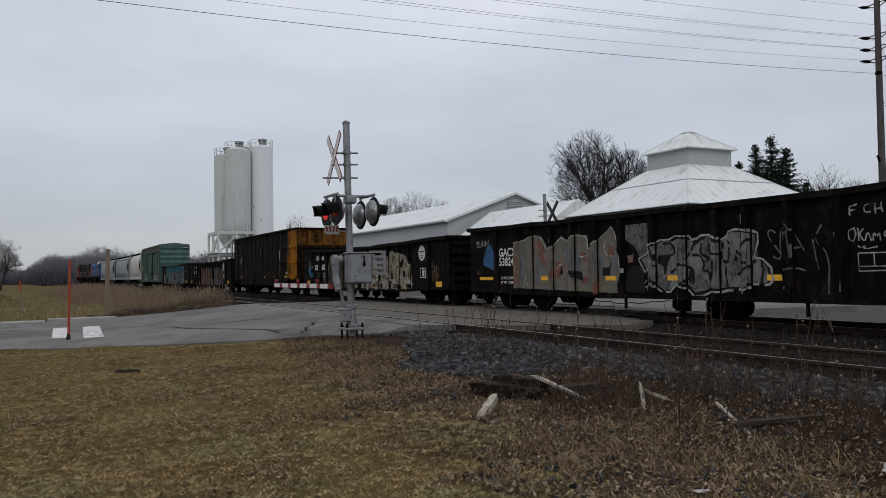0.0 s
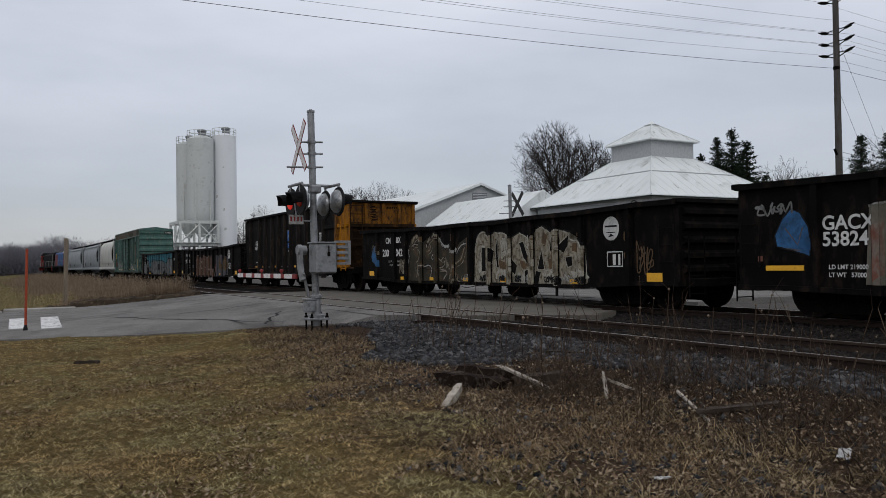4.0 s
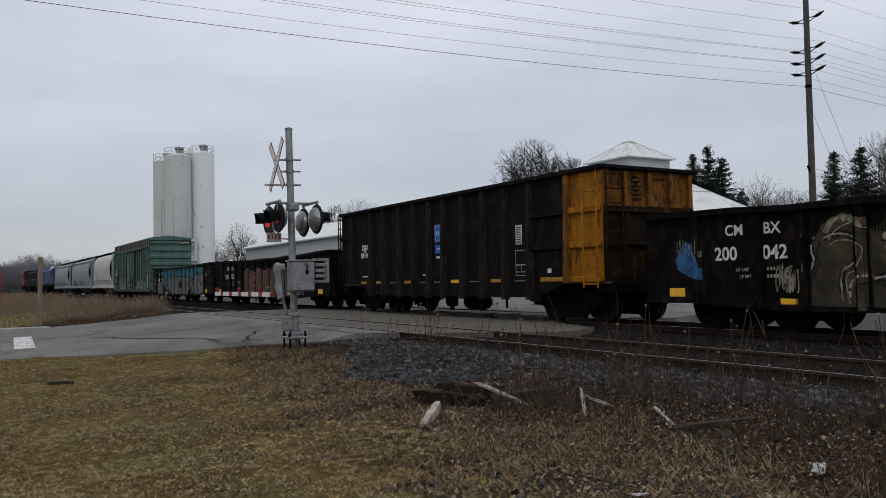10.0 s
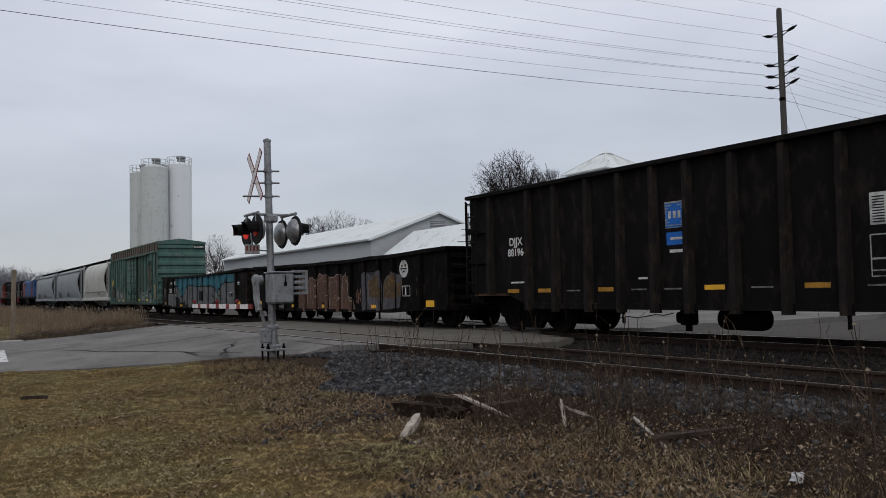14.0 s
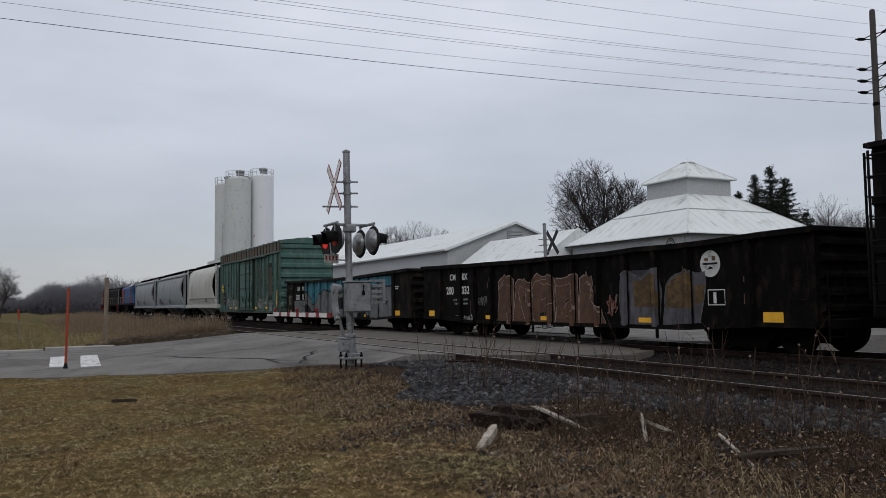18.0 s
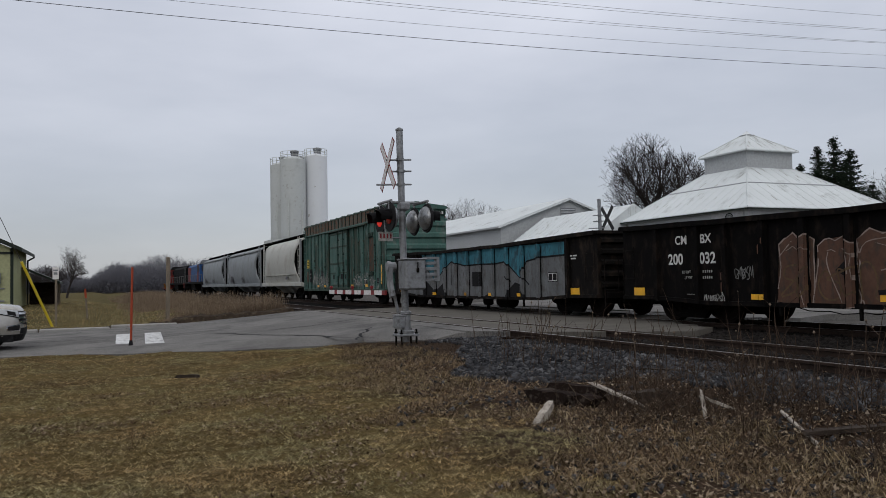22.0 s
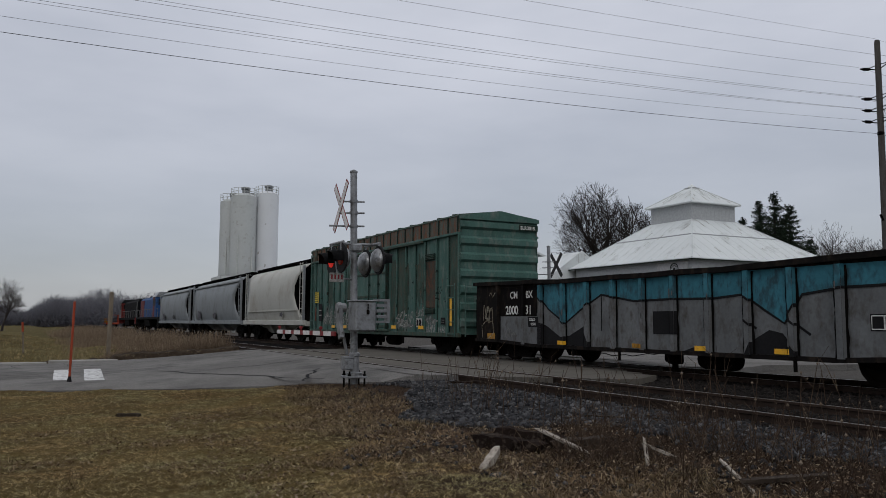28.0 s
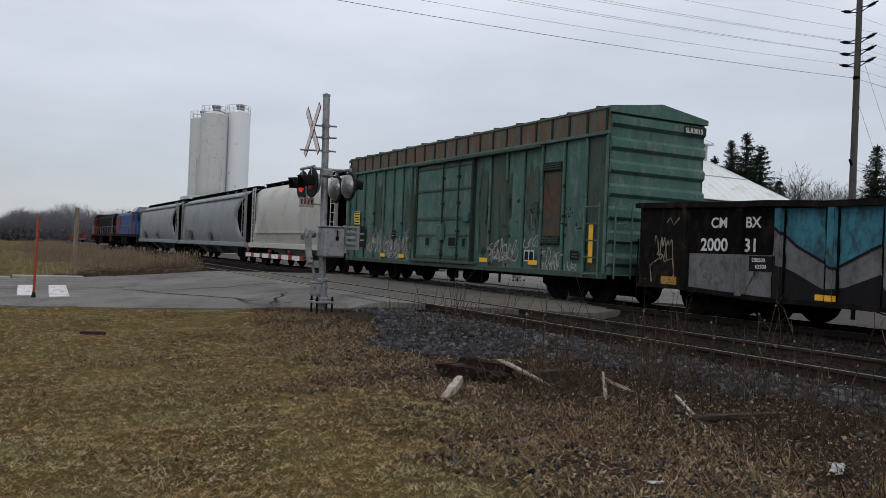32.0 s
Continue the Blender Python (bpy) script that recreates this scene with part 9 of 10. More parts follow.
def skin(bm, u0, u1, lo, hi, side, off, k, nu=8, nz=4, th=0.012):
    """A patch of the skin lifted by off; lo and hi give its lower and upper edge as (start, end) heights."""
    g = []
    for i in range(nu + 1):
        t = i / nu
        a, b = lo[0] + (lo[1] - lo[0]) * t, hi[0] + (hi[1] - hi[0]) * t
        g.append([bm.verts.new(hull(u0 + (u1 - u0) * t, a + (b - a) * j / nz, side, off, k)) for j in range(nz + 1)])
    for r0, r1 in zip(g, g[1:]):
        for j in range(nz):
            bm.faces.new((r0[j], r1[j], r1[j + 1], r0[j + 1]))
    bmesh.ops.recalc_face_normals(bm, faces=bm.faces)
    if th:
        bmesh.ops.solidify(bm, geom=bm.faces[:], thickness=th)
    return bm


def car(m, label, paint_mat, tall):
    """A vehicle that faces +x with its nose at x = 0: rounded nose, bonnet, lamps, grille, wheel arches and cabin."""
    root = thing("suv" if tall else "sedan", m, label, "car", "waiting vehicles")
    k = 1.10 if tall else 0.92
    total = REACH[-1]
    us = list(np.linspace(0, 1.5, 13)) + list(np.linspace(1.7, total - 1.2, 9)) + list(np.linspace(total - 1.0, total, 7))
    zs = [z * k for z in (0.20, 0.27, 0.34, 0.42, 0.50, 0.58, 0.66, 0.75, 0.84, 0.90, 0.96)]
    bm = bmesh.new()
    rows = {}
    for side in (1, -1):
        for i, u in enumerate(us):
            if side < 0 and i in (0, len(us) - 1):
                rows[side, i] = rows[1, i]
                continue
            x = np.interp(u, REACH, [p[0] for p in OUTLINE])
            lift = 0.14 * k * min(max(-x / 1.3, 0.0), 1.0)
            col = [bm.verts.new(hull(u, z + lift * max(0, (z / k - 0.58) / 0.38), side, 0.0, k)) for z in zs]
            c = col[-1].co
            col.append(bm.verts.new((c.x - 0.05 * (x > -0.8), c.y * 0.86, c.z + 0.045 * k)))
            col.append(bm.verts.new((c.x - 0.09 * (x > -0.8), c.y * 0.45, c.z + 0.075 * k)))
            rows[side, i] = col
    for side in (1, -1):
        for i in range(len(us) - 1):
            a, b = rows[side, i], rows[side, i + 1]
            for j in range(len(a) - 1):
                if len({a[j], b[j], b[j + 1], a[j + 1]}) == 4:
                    bm.faces.new((a[j], b[j], b[j + 1], a[j + 1]))
    for i in range(1, len(us) - 2):
        bm.faces.new((rows[1, i][-1], rows[1, i + 1][-1], rows[-1, i + 1][-1], rows[-1, i][-1]))
    for i in (0, len(us) - 2):
        e = rows[1, i if i == 0 else i + 1][-1]
        o = i + 1 if i == 0 else i
        bm.faces.new((e, rows[1, o][-1], rows[-1, o][-1]))
    part("body", outward(bm), paint_mat, root, "", True)
    bm = bmesh.new()
    box(bm, -4.6, -0.25, -0.80, 0.80, 0.20, 0.40)
    part("underbody", bm, CAR_BLACK, root)
    bm = bmesh.new()
    loft(bm, [[(x, -w0, 1.06 * k), (x, w0, 1.06 * k), (x2, w1, z), (x2, -w1, z)] for x, w0, x2, w1, z in ((-1.25, 0.78, -2.05, 0.62, 1.46 * k), (-2.0, 0.84, -2.2, 0.66, 1.52 * k), (-3.4, 0.84, -3.4, 0.66, 1.50 * k), (-4.5, 0.78, -4.2, 0.60, 1.42 * k))])
    part("cabin_glass", outward(bm), CAR_BLACK, root, "dark window glass")
    bm = bmesh.new()
    loft(bm, [[(x, -w, z), (x, w, z), (x, w, z + 0.05), (x, -w, z + 0.05)] for x, w, z in ((-2.0, 0.62, 1.44 * k), (-2.4, 0.67, 1.50 * k), (-3.5, 0.66, 1.49 * k), (-4.25, 0.60, 1.41 * k))])
    part("roof_panel", outward(bm), paint_mat, root)
    for side in (1, -1):
        bm = bmesh.new()
        skin(bm, 0.0, 0.66, (0.55 * k, 0.62 * k), (0.90 * k, 0.90 * k), side, 0.006, k)
        grille = part("grille", bm, CAR_BLACK, root, "black grille")
        for z in (0.62, 0.72, 0.82):
            bm = bmesh.new()
            skin(bm, 0.0, 0.68, (z * k, (z + 0.01) * k), ((z + 0.045) * k, (z + 0.055) * k), side, 0.03, k, 8, 1, 0.02)
            part("grille_bar", bm, CHROME, grille, "chrome grille bar")
        bm = bmesh.new()
        skin(bm, 0.66, 1.42, (0.755 * k, 0.91 * k), (0.915 * k, 1.015 * k), side, 0.012, k, 8, 3)
        lamp = part("headlight", bm, GLASS, root, "clear headlight")
        bm = bmesh.new()
        skin(bm, 0.64, 1.44, (0.735 * k, 0.90 * k), (0.755 * k, 0.912 * k), side, 0.02, k, 8, 1)
        part("headlight_rim", bm, CAR_BLACK, lamp)
        bm = bmesh.new()
        skin(bm, 0.76, 0.98, (0.79 * k, 0.84 * k), (0.88 * k, 0.93 * k), side, 0.016, k, 4, 2)
        part("reflector_bowl", bm, SIGNAL_BLACK, lamp)
        bm = bmesh.new()
        skin(bm, 0.66, 1.04, (0.43 * k, 0.44 * k), (0.60 * k, 0.57 * k), side, 0.010, k)
        fog = part("fog_lamp_bezel", bm, CHROME, root, "chrome fog lamp surround")
        bm = bmesh.new()
        skin(bm, 0.70, 1.01, (0.455 * k, 0.46 * k), (0.575 * k, 0.55 * k), side, 0.016, k)
        part("fog_lamp_recess", bm, CAR_BLACK, fog)
        bm = bmesh.new()
        skin(bm, 0.0, total, (0.20 * k, 0.20 * k), (0.36 * k, 0.36 * k), side, 0.010, k, 40, 2)
        part("lower_cladding", bm, CAR_BLACK, root, "black plastic cladding")
        bm = bmesh.new()
        skin(bm, 0.0, 0.62, (0.36 * k, 0.37 * k), (0.52 * k, 0.50 * k), side, 0.008, k)
        part("lower_grille", bm, CAR_BLACK, root)
        bm = bmesh.new()
        box(bm, -1.65, -1.45, side * 1.02 - 0.10, side * 1.02 + 0.10, 1.08 * k, 1.24 * k, 0, 0.04)
        part("door_mirror", bm, paint_mat, root)
        for x in (-1.0, -3.75):
            m2 = Matrix.Translation((x, side * 0.83, 0.37 * k / 1.1)) @ Matrix.Rotation(radians(-90 * side), 4, "X")
            bm = bmesh.new()
            lathe(bm, [(0.02, -0.10), (0.455, -0.10), (0.46, 0.119), (0.43, 0.123), (0.415, 0.118), (0.02, 0.117)], m2, 32)
            part("wheel_arch", outward(bm), CAR_BLACK, root, "black wheel arch")
            bm = bmesh.new()
            lathe(bm, [(0.20, 0.05), (0.345, 0.05), (0.372, 0.08), (0.372, 0.125), (0.345, 0.145), (0.25, 0.14)], m2, 32)
            tyre = part("wheel", outward(bm), CAR_BLACK, root, "black tyre")
            bm = bmesh.new()
            lathe(bm, [(0.26, 0.118), (0.26, 0.146), (0.235, 0.148), (0.22, 0.125), (0.06, 0.122), (0.05, 0.15), (0.01, 0.152)], m2, 24)
            for s5 in range(5):
                g = 2 * math.pi * s5 / 5
                c, s6 = math.cos(g), math.sin(g)
                q = [m2 @ Vector((c * r - s6 * w, s6 * r + c * w, d)) for r, w, d in ((0.04, -0.03, 0.15), (0.04, 0.03, 0.15), (0.235, 0.04, 0.145), (0.235, -0.04, 0.145))]
                bm.faces.new([bm.verts.new(v) for v in q])
            part("rim", outward(bm), CHROME, tyre, "alloy rim")
    return root


build_barn()
build_shed()
build_silos()
build_office()
car(pose(-1.70, 24.6, 0.06, 0, 0, 0), "silver suv waiting on the road before the crossing", CAR_SILVER, True)
car(pose(21.2, 27.6, 0.45, 0, 0, 180), "white sedan waiting on the road past the tracks", CAR_WHITE, False)

# an orange track machine parked past the tracks, far down the line
r = thing("track_machine", pose(18.4, 230.0, 0.2), "orange track maintenance machine parked beside the line", "rail machine")
bm = bmesh.new()
box(bm, -1.9, 1.9, -2.0, 2.0, 0.7, 1.15, 0, 0.05)
part("deck", bm, ORANGE_POST, r)
bm = bmesh.new()
box(bm, -1.7, -0.2, -1.2, 1.2, 1.15, 2.2, 0, 0.08)
part("engine_box", bm, YELLOW_CAR, r)
for x in (0.1, 1.7):
    for y in (-1.2, 1.2):
        bm = bmesh.new()
        rod(bm, (x, y, 1.15), (x, y, 3.1), 0.09, None, 6)
        part("cab_post", bm, ORANGE_POST, r)
bm = bmesh.new()
box(bm, 0.0, 1.8, -1.3, 1.3, 3.05, 3.2, 0, 0.03)
part("cab_roof", bm, ORANGE_POST, r)
for x in (-1.3, 1.3):
    for y in (-1.4, 1.4):
        bm = bmesh.new()
        rod(bm, (x - 0.2, y, 0.38), (x + 0.2, y, 0.38), 0.42, None, 16)
        part("wheel", bm, RUNNING, r)

# ---- trees ----
class Twigs:
    """Collects tapered branch pieces into one mesh."""

    def __init__(self):
        self.v, self.f = [], []

    def piece(self, a, b, ra, rb, seg=4):
        q = (b - a).to_track_quat("Z", "Y")
        base = len(self.v)
        for p, r in ((a, ra), (b, rb)):
            for i in range(seg):
                g = 2 * math.pi * i / seg
                self.v.append(p + q @ Vector((r * math.cos(g), r * math.sin(g), 0)))
        for i in range(seg):
            j = (i + 1) % seg
            self.f.append((base + i, base + j, base + seg + j, base + seg + i))

    def mesh(self, name):
        return raw(name, [tuple(p) for p in self.v], self.f)


def bare_tree(x, y, h, seed, wide=0.30, label="bare deciduous tree with a spreading crown of twigs", levels=5, low=0.16, bark=None, group="bare trees", fine=0.020):
    """A leafless tree: a trunk that forks into rising limbs, each with side branches and sprays of twigs, kept inside an uneven egg-shaped crown."""
    rng = random.Random(seed)
    root = thing("bare_tree", pose(x, y, ground_z(x, y) - 0.1), label, "tree", group)
    trunk, crown = Twigs(), Twigs()
    mid, half = h * (low + 1) / 2, h * (1 - low) / 2
    lobes = [(rng.uniform(0, 6.28), rng.uniform(0.06, 0.16), k) for k in (2, 3, 5)]

    def room(p):
        """Under one inside the crown."""
        g = math.atan2(p.y, p.x)
        k = 1 + sum(a * math.sin(m * g + q + p.z * 2.2 / h * m) for q, a, m in lobes)
        t = (p.z - mid) / half
        r = wide * h * k * (1.12 if t < -0.1 else 1.0)
        return math.sqrt((p.x * p.x + p.y * p.y) / (r * r) + t * t)

    def grow(p, d, length, r, level):
        n = 5 if level < 2 else (4 if level < levels - 1 else 3)
        out = trunk if level == 0 else crown
        seg = 8 if level == 0 else (5 if level == 1 else (4 if level == 2 else 3))
        spots = []
        for i in range(n):
            if level > 0 and p.z > h * low and room(p) > 1.0:
                break
            bend_by = 0.10 if level == 0 else 0.20
            d = (d + Vector((rng.gauss(0, bend_by), rng.gauss(0, bend_by), rng.gauss(0.10 if level else 0.05, bend_by * 0.6)))).normalized()
            q = p + d * (length / n)
            r2 = max(r * (0.85 if level else 0.88), fine * 0.6)
            out.piece(p, q, r, r2, seg)
            p, r = q, r2
            spots.append((p.copy(), d.copy(), r))
        if level >= levels:
            return
        if level == 0:
            kids = [(s, k) for s in spots[2:] for k in range(2)] + [(spots[-1], k) for k in range(2)]
        elif level < 2:
            kids = [(s, k) for s in spots for k in range(2)]
        else:
            kids = [(s, k) for s in spots for k in range(2 if rng.random() < (0.45 if level < 4 else 0.12) else 1)]
        ph = rng.uniform(0, 6.28)
        for i, ((sp, sd, sr), k) in enumerate(kids):
            side = sd.cross(Vector((0.3, 0.2, 1)) if abs(sd.z) < 0.9 else Vector((1, 0.1, 0))).normalized()
            around = Matrix.Rotation(ph + i * 2.4 + rng.gauss(0, 0.3), 3, sd)
            open_by = radians(rng.uniform(25, 55) if level else rng.uniform(22, 52))
            cd = (sd * math.cos(open_by) + (around @ side) * math.sin(open_by)).normalized()
            share = rng.uniform(0.42, 0.66) if level else rng.uniform(0.60, 0.95)
            grow(sp, cd, length * share, max(sr * rng.uniform(0.50, 0.75), fine * 0.6), level + 1)

    grow(Vector((0, 0, 0)), Vector((rng.gauss(0, 0.03), rng.gauss(0, 0.03), 1)).normalized(), h * (low + 0.36), h * 0.021, 0)
    part_of("trunk", trunk.mesh("trunk"), bark or BARK, root)
    part_of("crown", crown.mesh("crown"), bark or BARK, root)
    return root


NEEDLES = varied("spruce_needles", ((0.008, 0.014, 0.010), (0.014, 0.022, 0.013), (0.022, 0.030, 0.018)), 0.9)


def spruce(x, y, h, w, seed, label="dark green spruce with ragged drooping branches"):
    rng = random.Random(seed)
    root = thing("spruce_tree", pose(x, y, ground_z(x, y) - 0.1), label, "tree", "spruces behind the barn")
    bm = bmesh.new()
    lathe(bm, [(h * 0.016, 0), (h * 0.010, h * 0.6), (0.03, h)], None, 8)
    part("trunk", bm, BARK, root)
    v, f = [], []
    k, z = 0, h * 0.08
    while z < h * 0.99:
        t = z / h
        reach = w * (1 - t) ** 0.8 * 1.2 + 0.12
        for _ in range(18 if t < 0.75 else 10):
            a = rng.uniform(0, 6.283)
            lift = rng.uniform(-0.25, 0.25)
            rr = reach * rng.choice((0.5, 0.75, 0.95, 1.1, 1.2)) * rng.uniform(0.85, 1.1)
            d = Vector((math.cos(a), math.sin(a), 0))
            s = Vector((-d.y, d.x, 0))
            droop = rng.uniform(0.22, 0.42) * (1.2 - t)
            steps = max(3, int(rr / 0.13))
            for i in range(steps):
                u = (i + 0.5) / steps
                c = d * rr * u + Vector((0, 0, z + lift - droop * rr * u + 0.30 * rr * u ** 3))
                for _ in range(5):
                    o = s * rng.gauss(0, 0.10 + 0.10 * rr * u * (1 - u)) + Vector((0, 0, rng.gauss(-0.03, 0.05)))
                    ln = rng.uniform(0.12, 0.30)
                    q = (s * rng.uniform(-0.8, 0.8) + d * rng.uniform(0.2, 1.0) + Vector((0, 0, rng.uniform(-0.9, 0.1)))).normalized()
                    n2 = q.cross(Vector((rng.gauss(0, 1), rng.gauss(0, 1), rng.gauss(0, 1)))).normalized()
                    b = len(v)
                    v += [c + o - n2 * ln * 0.20, c + o + n2 * ln * 0.20, c + o + q * ln]
                    f.append((b, b + 1, b + 2))
        z += rng.uniform(0.30, 0.42)
    part_of("foliage", raw("foliage", [tuple(p) for p in v], f), NEEDLES, root)
    return root


def at(az, r):
    return r * math.sin(radians(az)), r * math.cos(radians(az))


bare_tree(*at(37.3, 88), 17.0, 5, 0.27, "large bare tree with dense twigs behind the barn", 5, 0.10)
bare_tree(*at(40.3, 95), 15.4, 8, 0.17, "bare tree with fine twigs behind the barn", 5, 0.2)
bare_tree(*at(41.6, 98), 15.2, 9, 0.15, "bare tree with fine twigs behind the barn", 5, 0.2)
for i, (az, r, h) in enumerate(((25.2, 135, 15.5), (23.7, 138, 14.6), (26.6, 140, 14.6), (52.6, 92, 12.0), (51.7, 98, 10.5), (54.4, 95, 10.5), (59.8, 82, 14.0), (61.5, 84, 14.5), (63.4, 86, 12.0), (56.0, 100, 11))):
    bare_tree(*at(az, r), h, 20 + i, 0.34, "bare tree against the grey sky", 4, 0.12, BARK_HAZED, fine=0.014)
for i, (az, r, h, w) in enumerate(((-1.7, 104, 6.6, 0.34), (-3.3, 108, 4.2, 0.6), (-2.5, 110, 4.0, 0.6), (-4.6, 106, 4.4, 0.6), (-6.2, 106, 5.0, 0.5), (16.8, 150, 12.6, 0.36), (15.2, 158, 10.5, 0.4))):
    bare_tree(*at(az, r), h, 60 + i, w, "bare scrubby tree at the field's edge", 4, 0.06, BARK_HAZED, fine=0.012)
for i, (az, r, h, w) in enumerate(((47.3, 88, 12.6, 2.0), (48.4, 86, 13.9, 3.2), (49.3, 85, 14.6, 3.4), (50.2, 86, 13.4, 3.4), (51.4, 90, 10.4, 2.6), (57.0, 78, 12.2, 2.0), (58.5, 80, 12.6, 2.9), (60.2, 82, 10.5, 2.4))):
    spruce(*at(az, r), h, w, 80 + i)


def far_woods():
    """Distant leafless woods: hundreds of crowns of fine twigs, too many to count."""
    gen = np.random.default_rng(5)
    tris = []
    for i in range(560):
        az, r = gen.uniform(-10, 14), gen.uniform(225, 330)
        x, y = at(az, r)
        h = gen.uniform(7.5, 10.5) * (1 + 0.12 * math.sin(az * 1.9)) * (r / 270)
        h *= float(np.interp(az, (-10, -2.6, -1.2, -0.3, 1.0, 2.6, 5, 9, 14), (0.85, 0.8, 0.6, 0.48, 0.85, 1.08, 1.15, 1.0, 0.8)))
        n = 420
        d = gen.normal(size=(n, 3))
        d *= (gen.random(n) ** 0.4 / np.linalg.norm(d, axis=1))[:, None]
        c = np.c_[x + d[:, 0] * h * 0.36, y + d[:, 1] * h * 0.36, h * 0.54 + d[:, 2] * h * 0.42]
        low = gen.random(n) < 0.28
        c[low, 2] = gen.uniform(0, h * 0.42, low.sum())
        up = np.c_[gen.normal(0, 0.5, n), gen.normal(0, 0.5, n), gen.uniform(0.2, 1.0, n)] * gen.uniform(0.6, 1.7, n)[:, None]
        s = gen.normal(size=(n, 3)) * (1, 1, 0.3)
        s *= (np.where(low, gen.uniform(0.12, 0.35, n), gen.uniform(0.035, 0.085, n)) / np.linalg.norm(s, axis=1))[:, None]
        tris.append(np.stack((c - s, c + s, c + up), 1))
    t = np.concatenate(tris)
    faces = np.arange(len(t) * 3).reshape(-1, 3)
    # distance haze is mixed into these twig tones, paler and bluer than bark
    ob = part_of("far_woods", raw("far_woods", t.reshape(-1, 3).tolist(), faces.tolist()), varied("hazed_winter_woods", ((0.128, 0.130, 0.150), (0.142, 0.140, 0.155), (0.155, 0.150, 0.160)), 0.95, "island", 0.5))
    tagged(ob, "distant leafless woods with haze put into their grey colour", "woods", kind="stuff")


far_woods()


# ---- ground cover ----
RNG = np.random.default_rng(7)


def zones(x, y):
    """0 lawn, 1 weeds, 2 stones, -1 road or elsewhere, for arrays of places."""
    w = 1.2 * swell(x, y, 0.8, 3) + 0.5 * swell(x, y, 2.4, 5)
    out = np.where(x - 0.16 * y + w > 2.0, 1, 0)
    heap = x - 5.25 - 0.46 * np.maximum(y - 11.4, 0.0) - 2.5 * np.maximum(9.3 - y, 0.0) + 0.30 * w
    out[(x + 0.4 * w > 6.55) | (heap > 0)] = 2
    out[y > np.interp(x, EDGE_X, NEAR_Y) - 0.10] = -1
    return out


def sprinkle(n, d0, d1, az0=-4.0, az1=68.0, power=1.0):
    d = d0 + (d1 - d0) * RNG.random(n) ** power
    a = np.radians(az0 + (az1 - az0) * RNG.random(n))
    return d * np.sin(a), d * np.cos(a)


def tuft(x, y, per, spread, size=None):
    """Spreads each place into a small clump of rooted blades; size scales whole clumps."""
    k = np.repeat(np.arange(len(x)), per)
    px, py = x[k] + RNG.normal(0, spread, len(k)), y[k] + RNG.normal(0, spread, len(k))
    cols = [px, py, sheet_z(px, py)]
    if size is not None:
        cols.append(size[k])
    return np.stack(cols, 1)


def quick(name, v, per, tris):
    """A mesh of n equal pieces: v holds n x per points, tris the corners of each piece's triangles."""
    n = len(v) // per
    f = (np.arange(n)[:, None, None] * per + np.array(tris)[None]).reshape(-1)
    me = bpy.data.meshes.new(name)
    me.vertices.add(len(v))
    me.vertices.foreach_set("co", np.ascontiguousarray(v, dtype=np.float32).reshape(-1))
    me.loops.add(len(f))
    me.loops.foreach_set("vertex_index", f.astype(np.int32))
    me.polygons.add(len(f) // 3)
    me.polygons.foreach_set("loop_start", np.arange(0, len(f), 3, dtype=np.int32))
    me.update(calc_edges=True)
    return me


def blades(name, pts, h0, h1, w, lean, material, label, category, bend=False):
    n = len(pts)
    p = np.array(pts)
    az = RNG.random(n) * 6.2832
    h = h0 + (h1 - h0) * RNG.random(n) ** 1.5
    if p.shape[1] > 3:
        h = h * p[:, 3]
        p = p[:, :3]
    out = lean * ((0.85 + 0.15 * RNG.random(n)) if lean > 0.95 else (0.4 + 0.9 * RNG.random(n))) * h
    up = np.sqrt(np.maximum(h * h - out * out, (0.22 * h) ** 2)) * np.where(RNG.random(n) < 0.8, 1.0, 0.5)
    dx, dy = np.cos(az) * out, np.sin(az) * out
    ga = RNG.random(n) * 6.2832
    wx, wy = np.cos(ga) * w / 2, np.sin(ga) * w / 2
    if not bend:
        v = np.empty((n, 3, 3))
        v[:, 0] = p + np.c_[wx, wy, np.zeros(n)]
        v[:, 1] = p - np.c_[wx, wy, np.zeros(n)]
        v[:, 2] = p + np.c_[dx, dy, up]
        me = quick(name, v.reshape(-1, 3), 3, ((0, 1, 2),))
    else:
        v = np.empty((n, 5, 3))
        v[:, 0] = p + np.c_[wx, wy, np.zeros(n)]
        v[:, 1] = p - np.c_[wx, wy, np.zeros(n)]
        mid = p + np.c_[dx * 0.35, dy * 0.35, up * 0.8]
        v[:, 2] = mid - np.c_[wx, wy, np.zeros(n)] * 0.8
        v[:, 3] = mid + np.c_[wx, wy, np.zeros(n)] * 0.8
        v[:, 4] = p + np.c_[dx, dy, up * (0.55 + 0.45 * RNG.random(n))]
        me = quick(name, v.reshape(-1, 3), 5, ((0, 1, 2), (0, 2, 3), (3, 2, 4)))
    ob = part_of(name, me, material)
    return tagged(ob, label, category, kind="stuff")


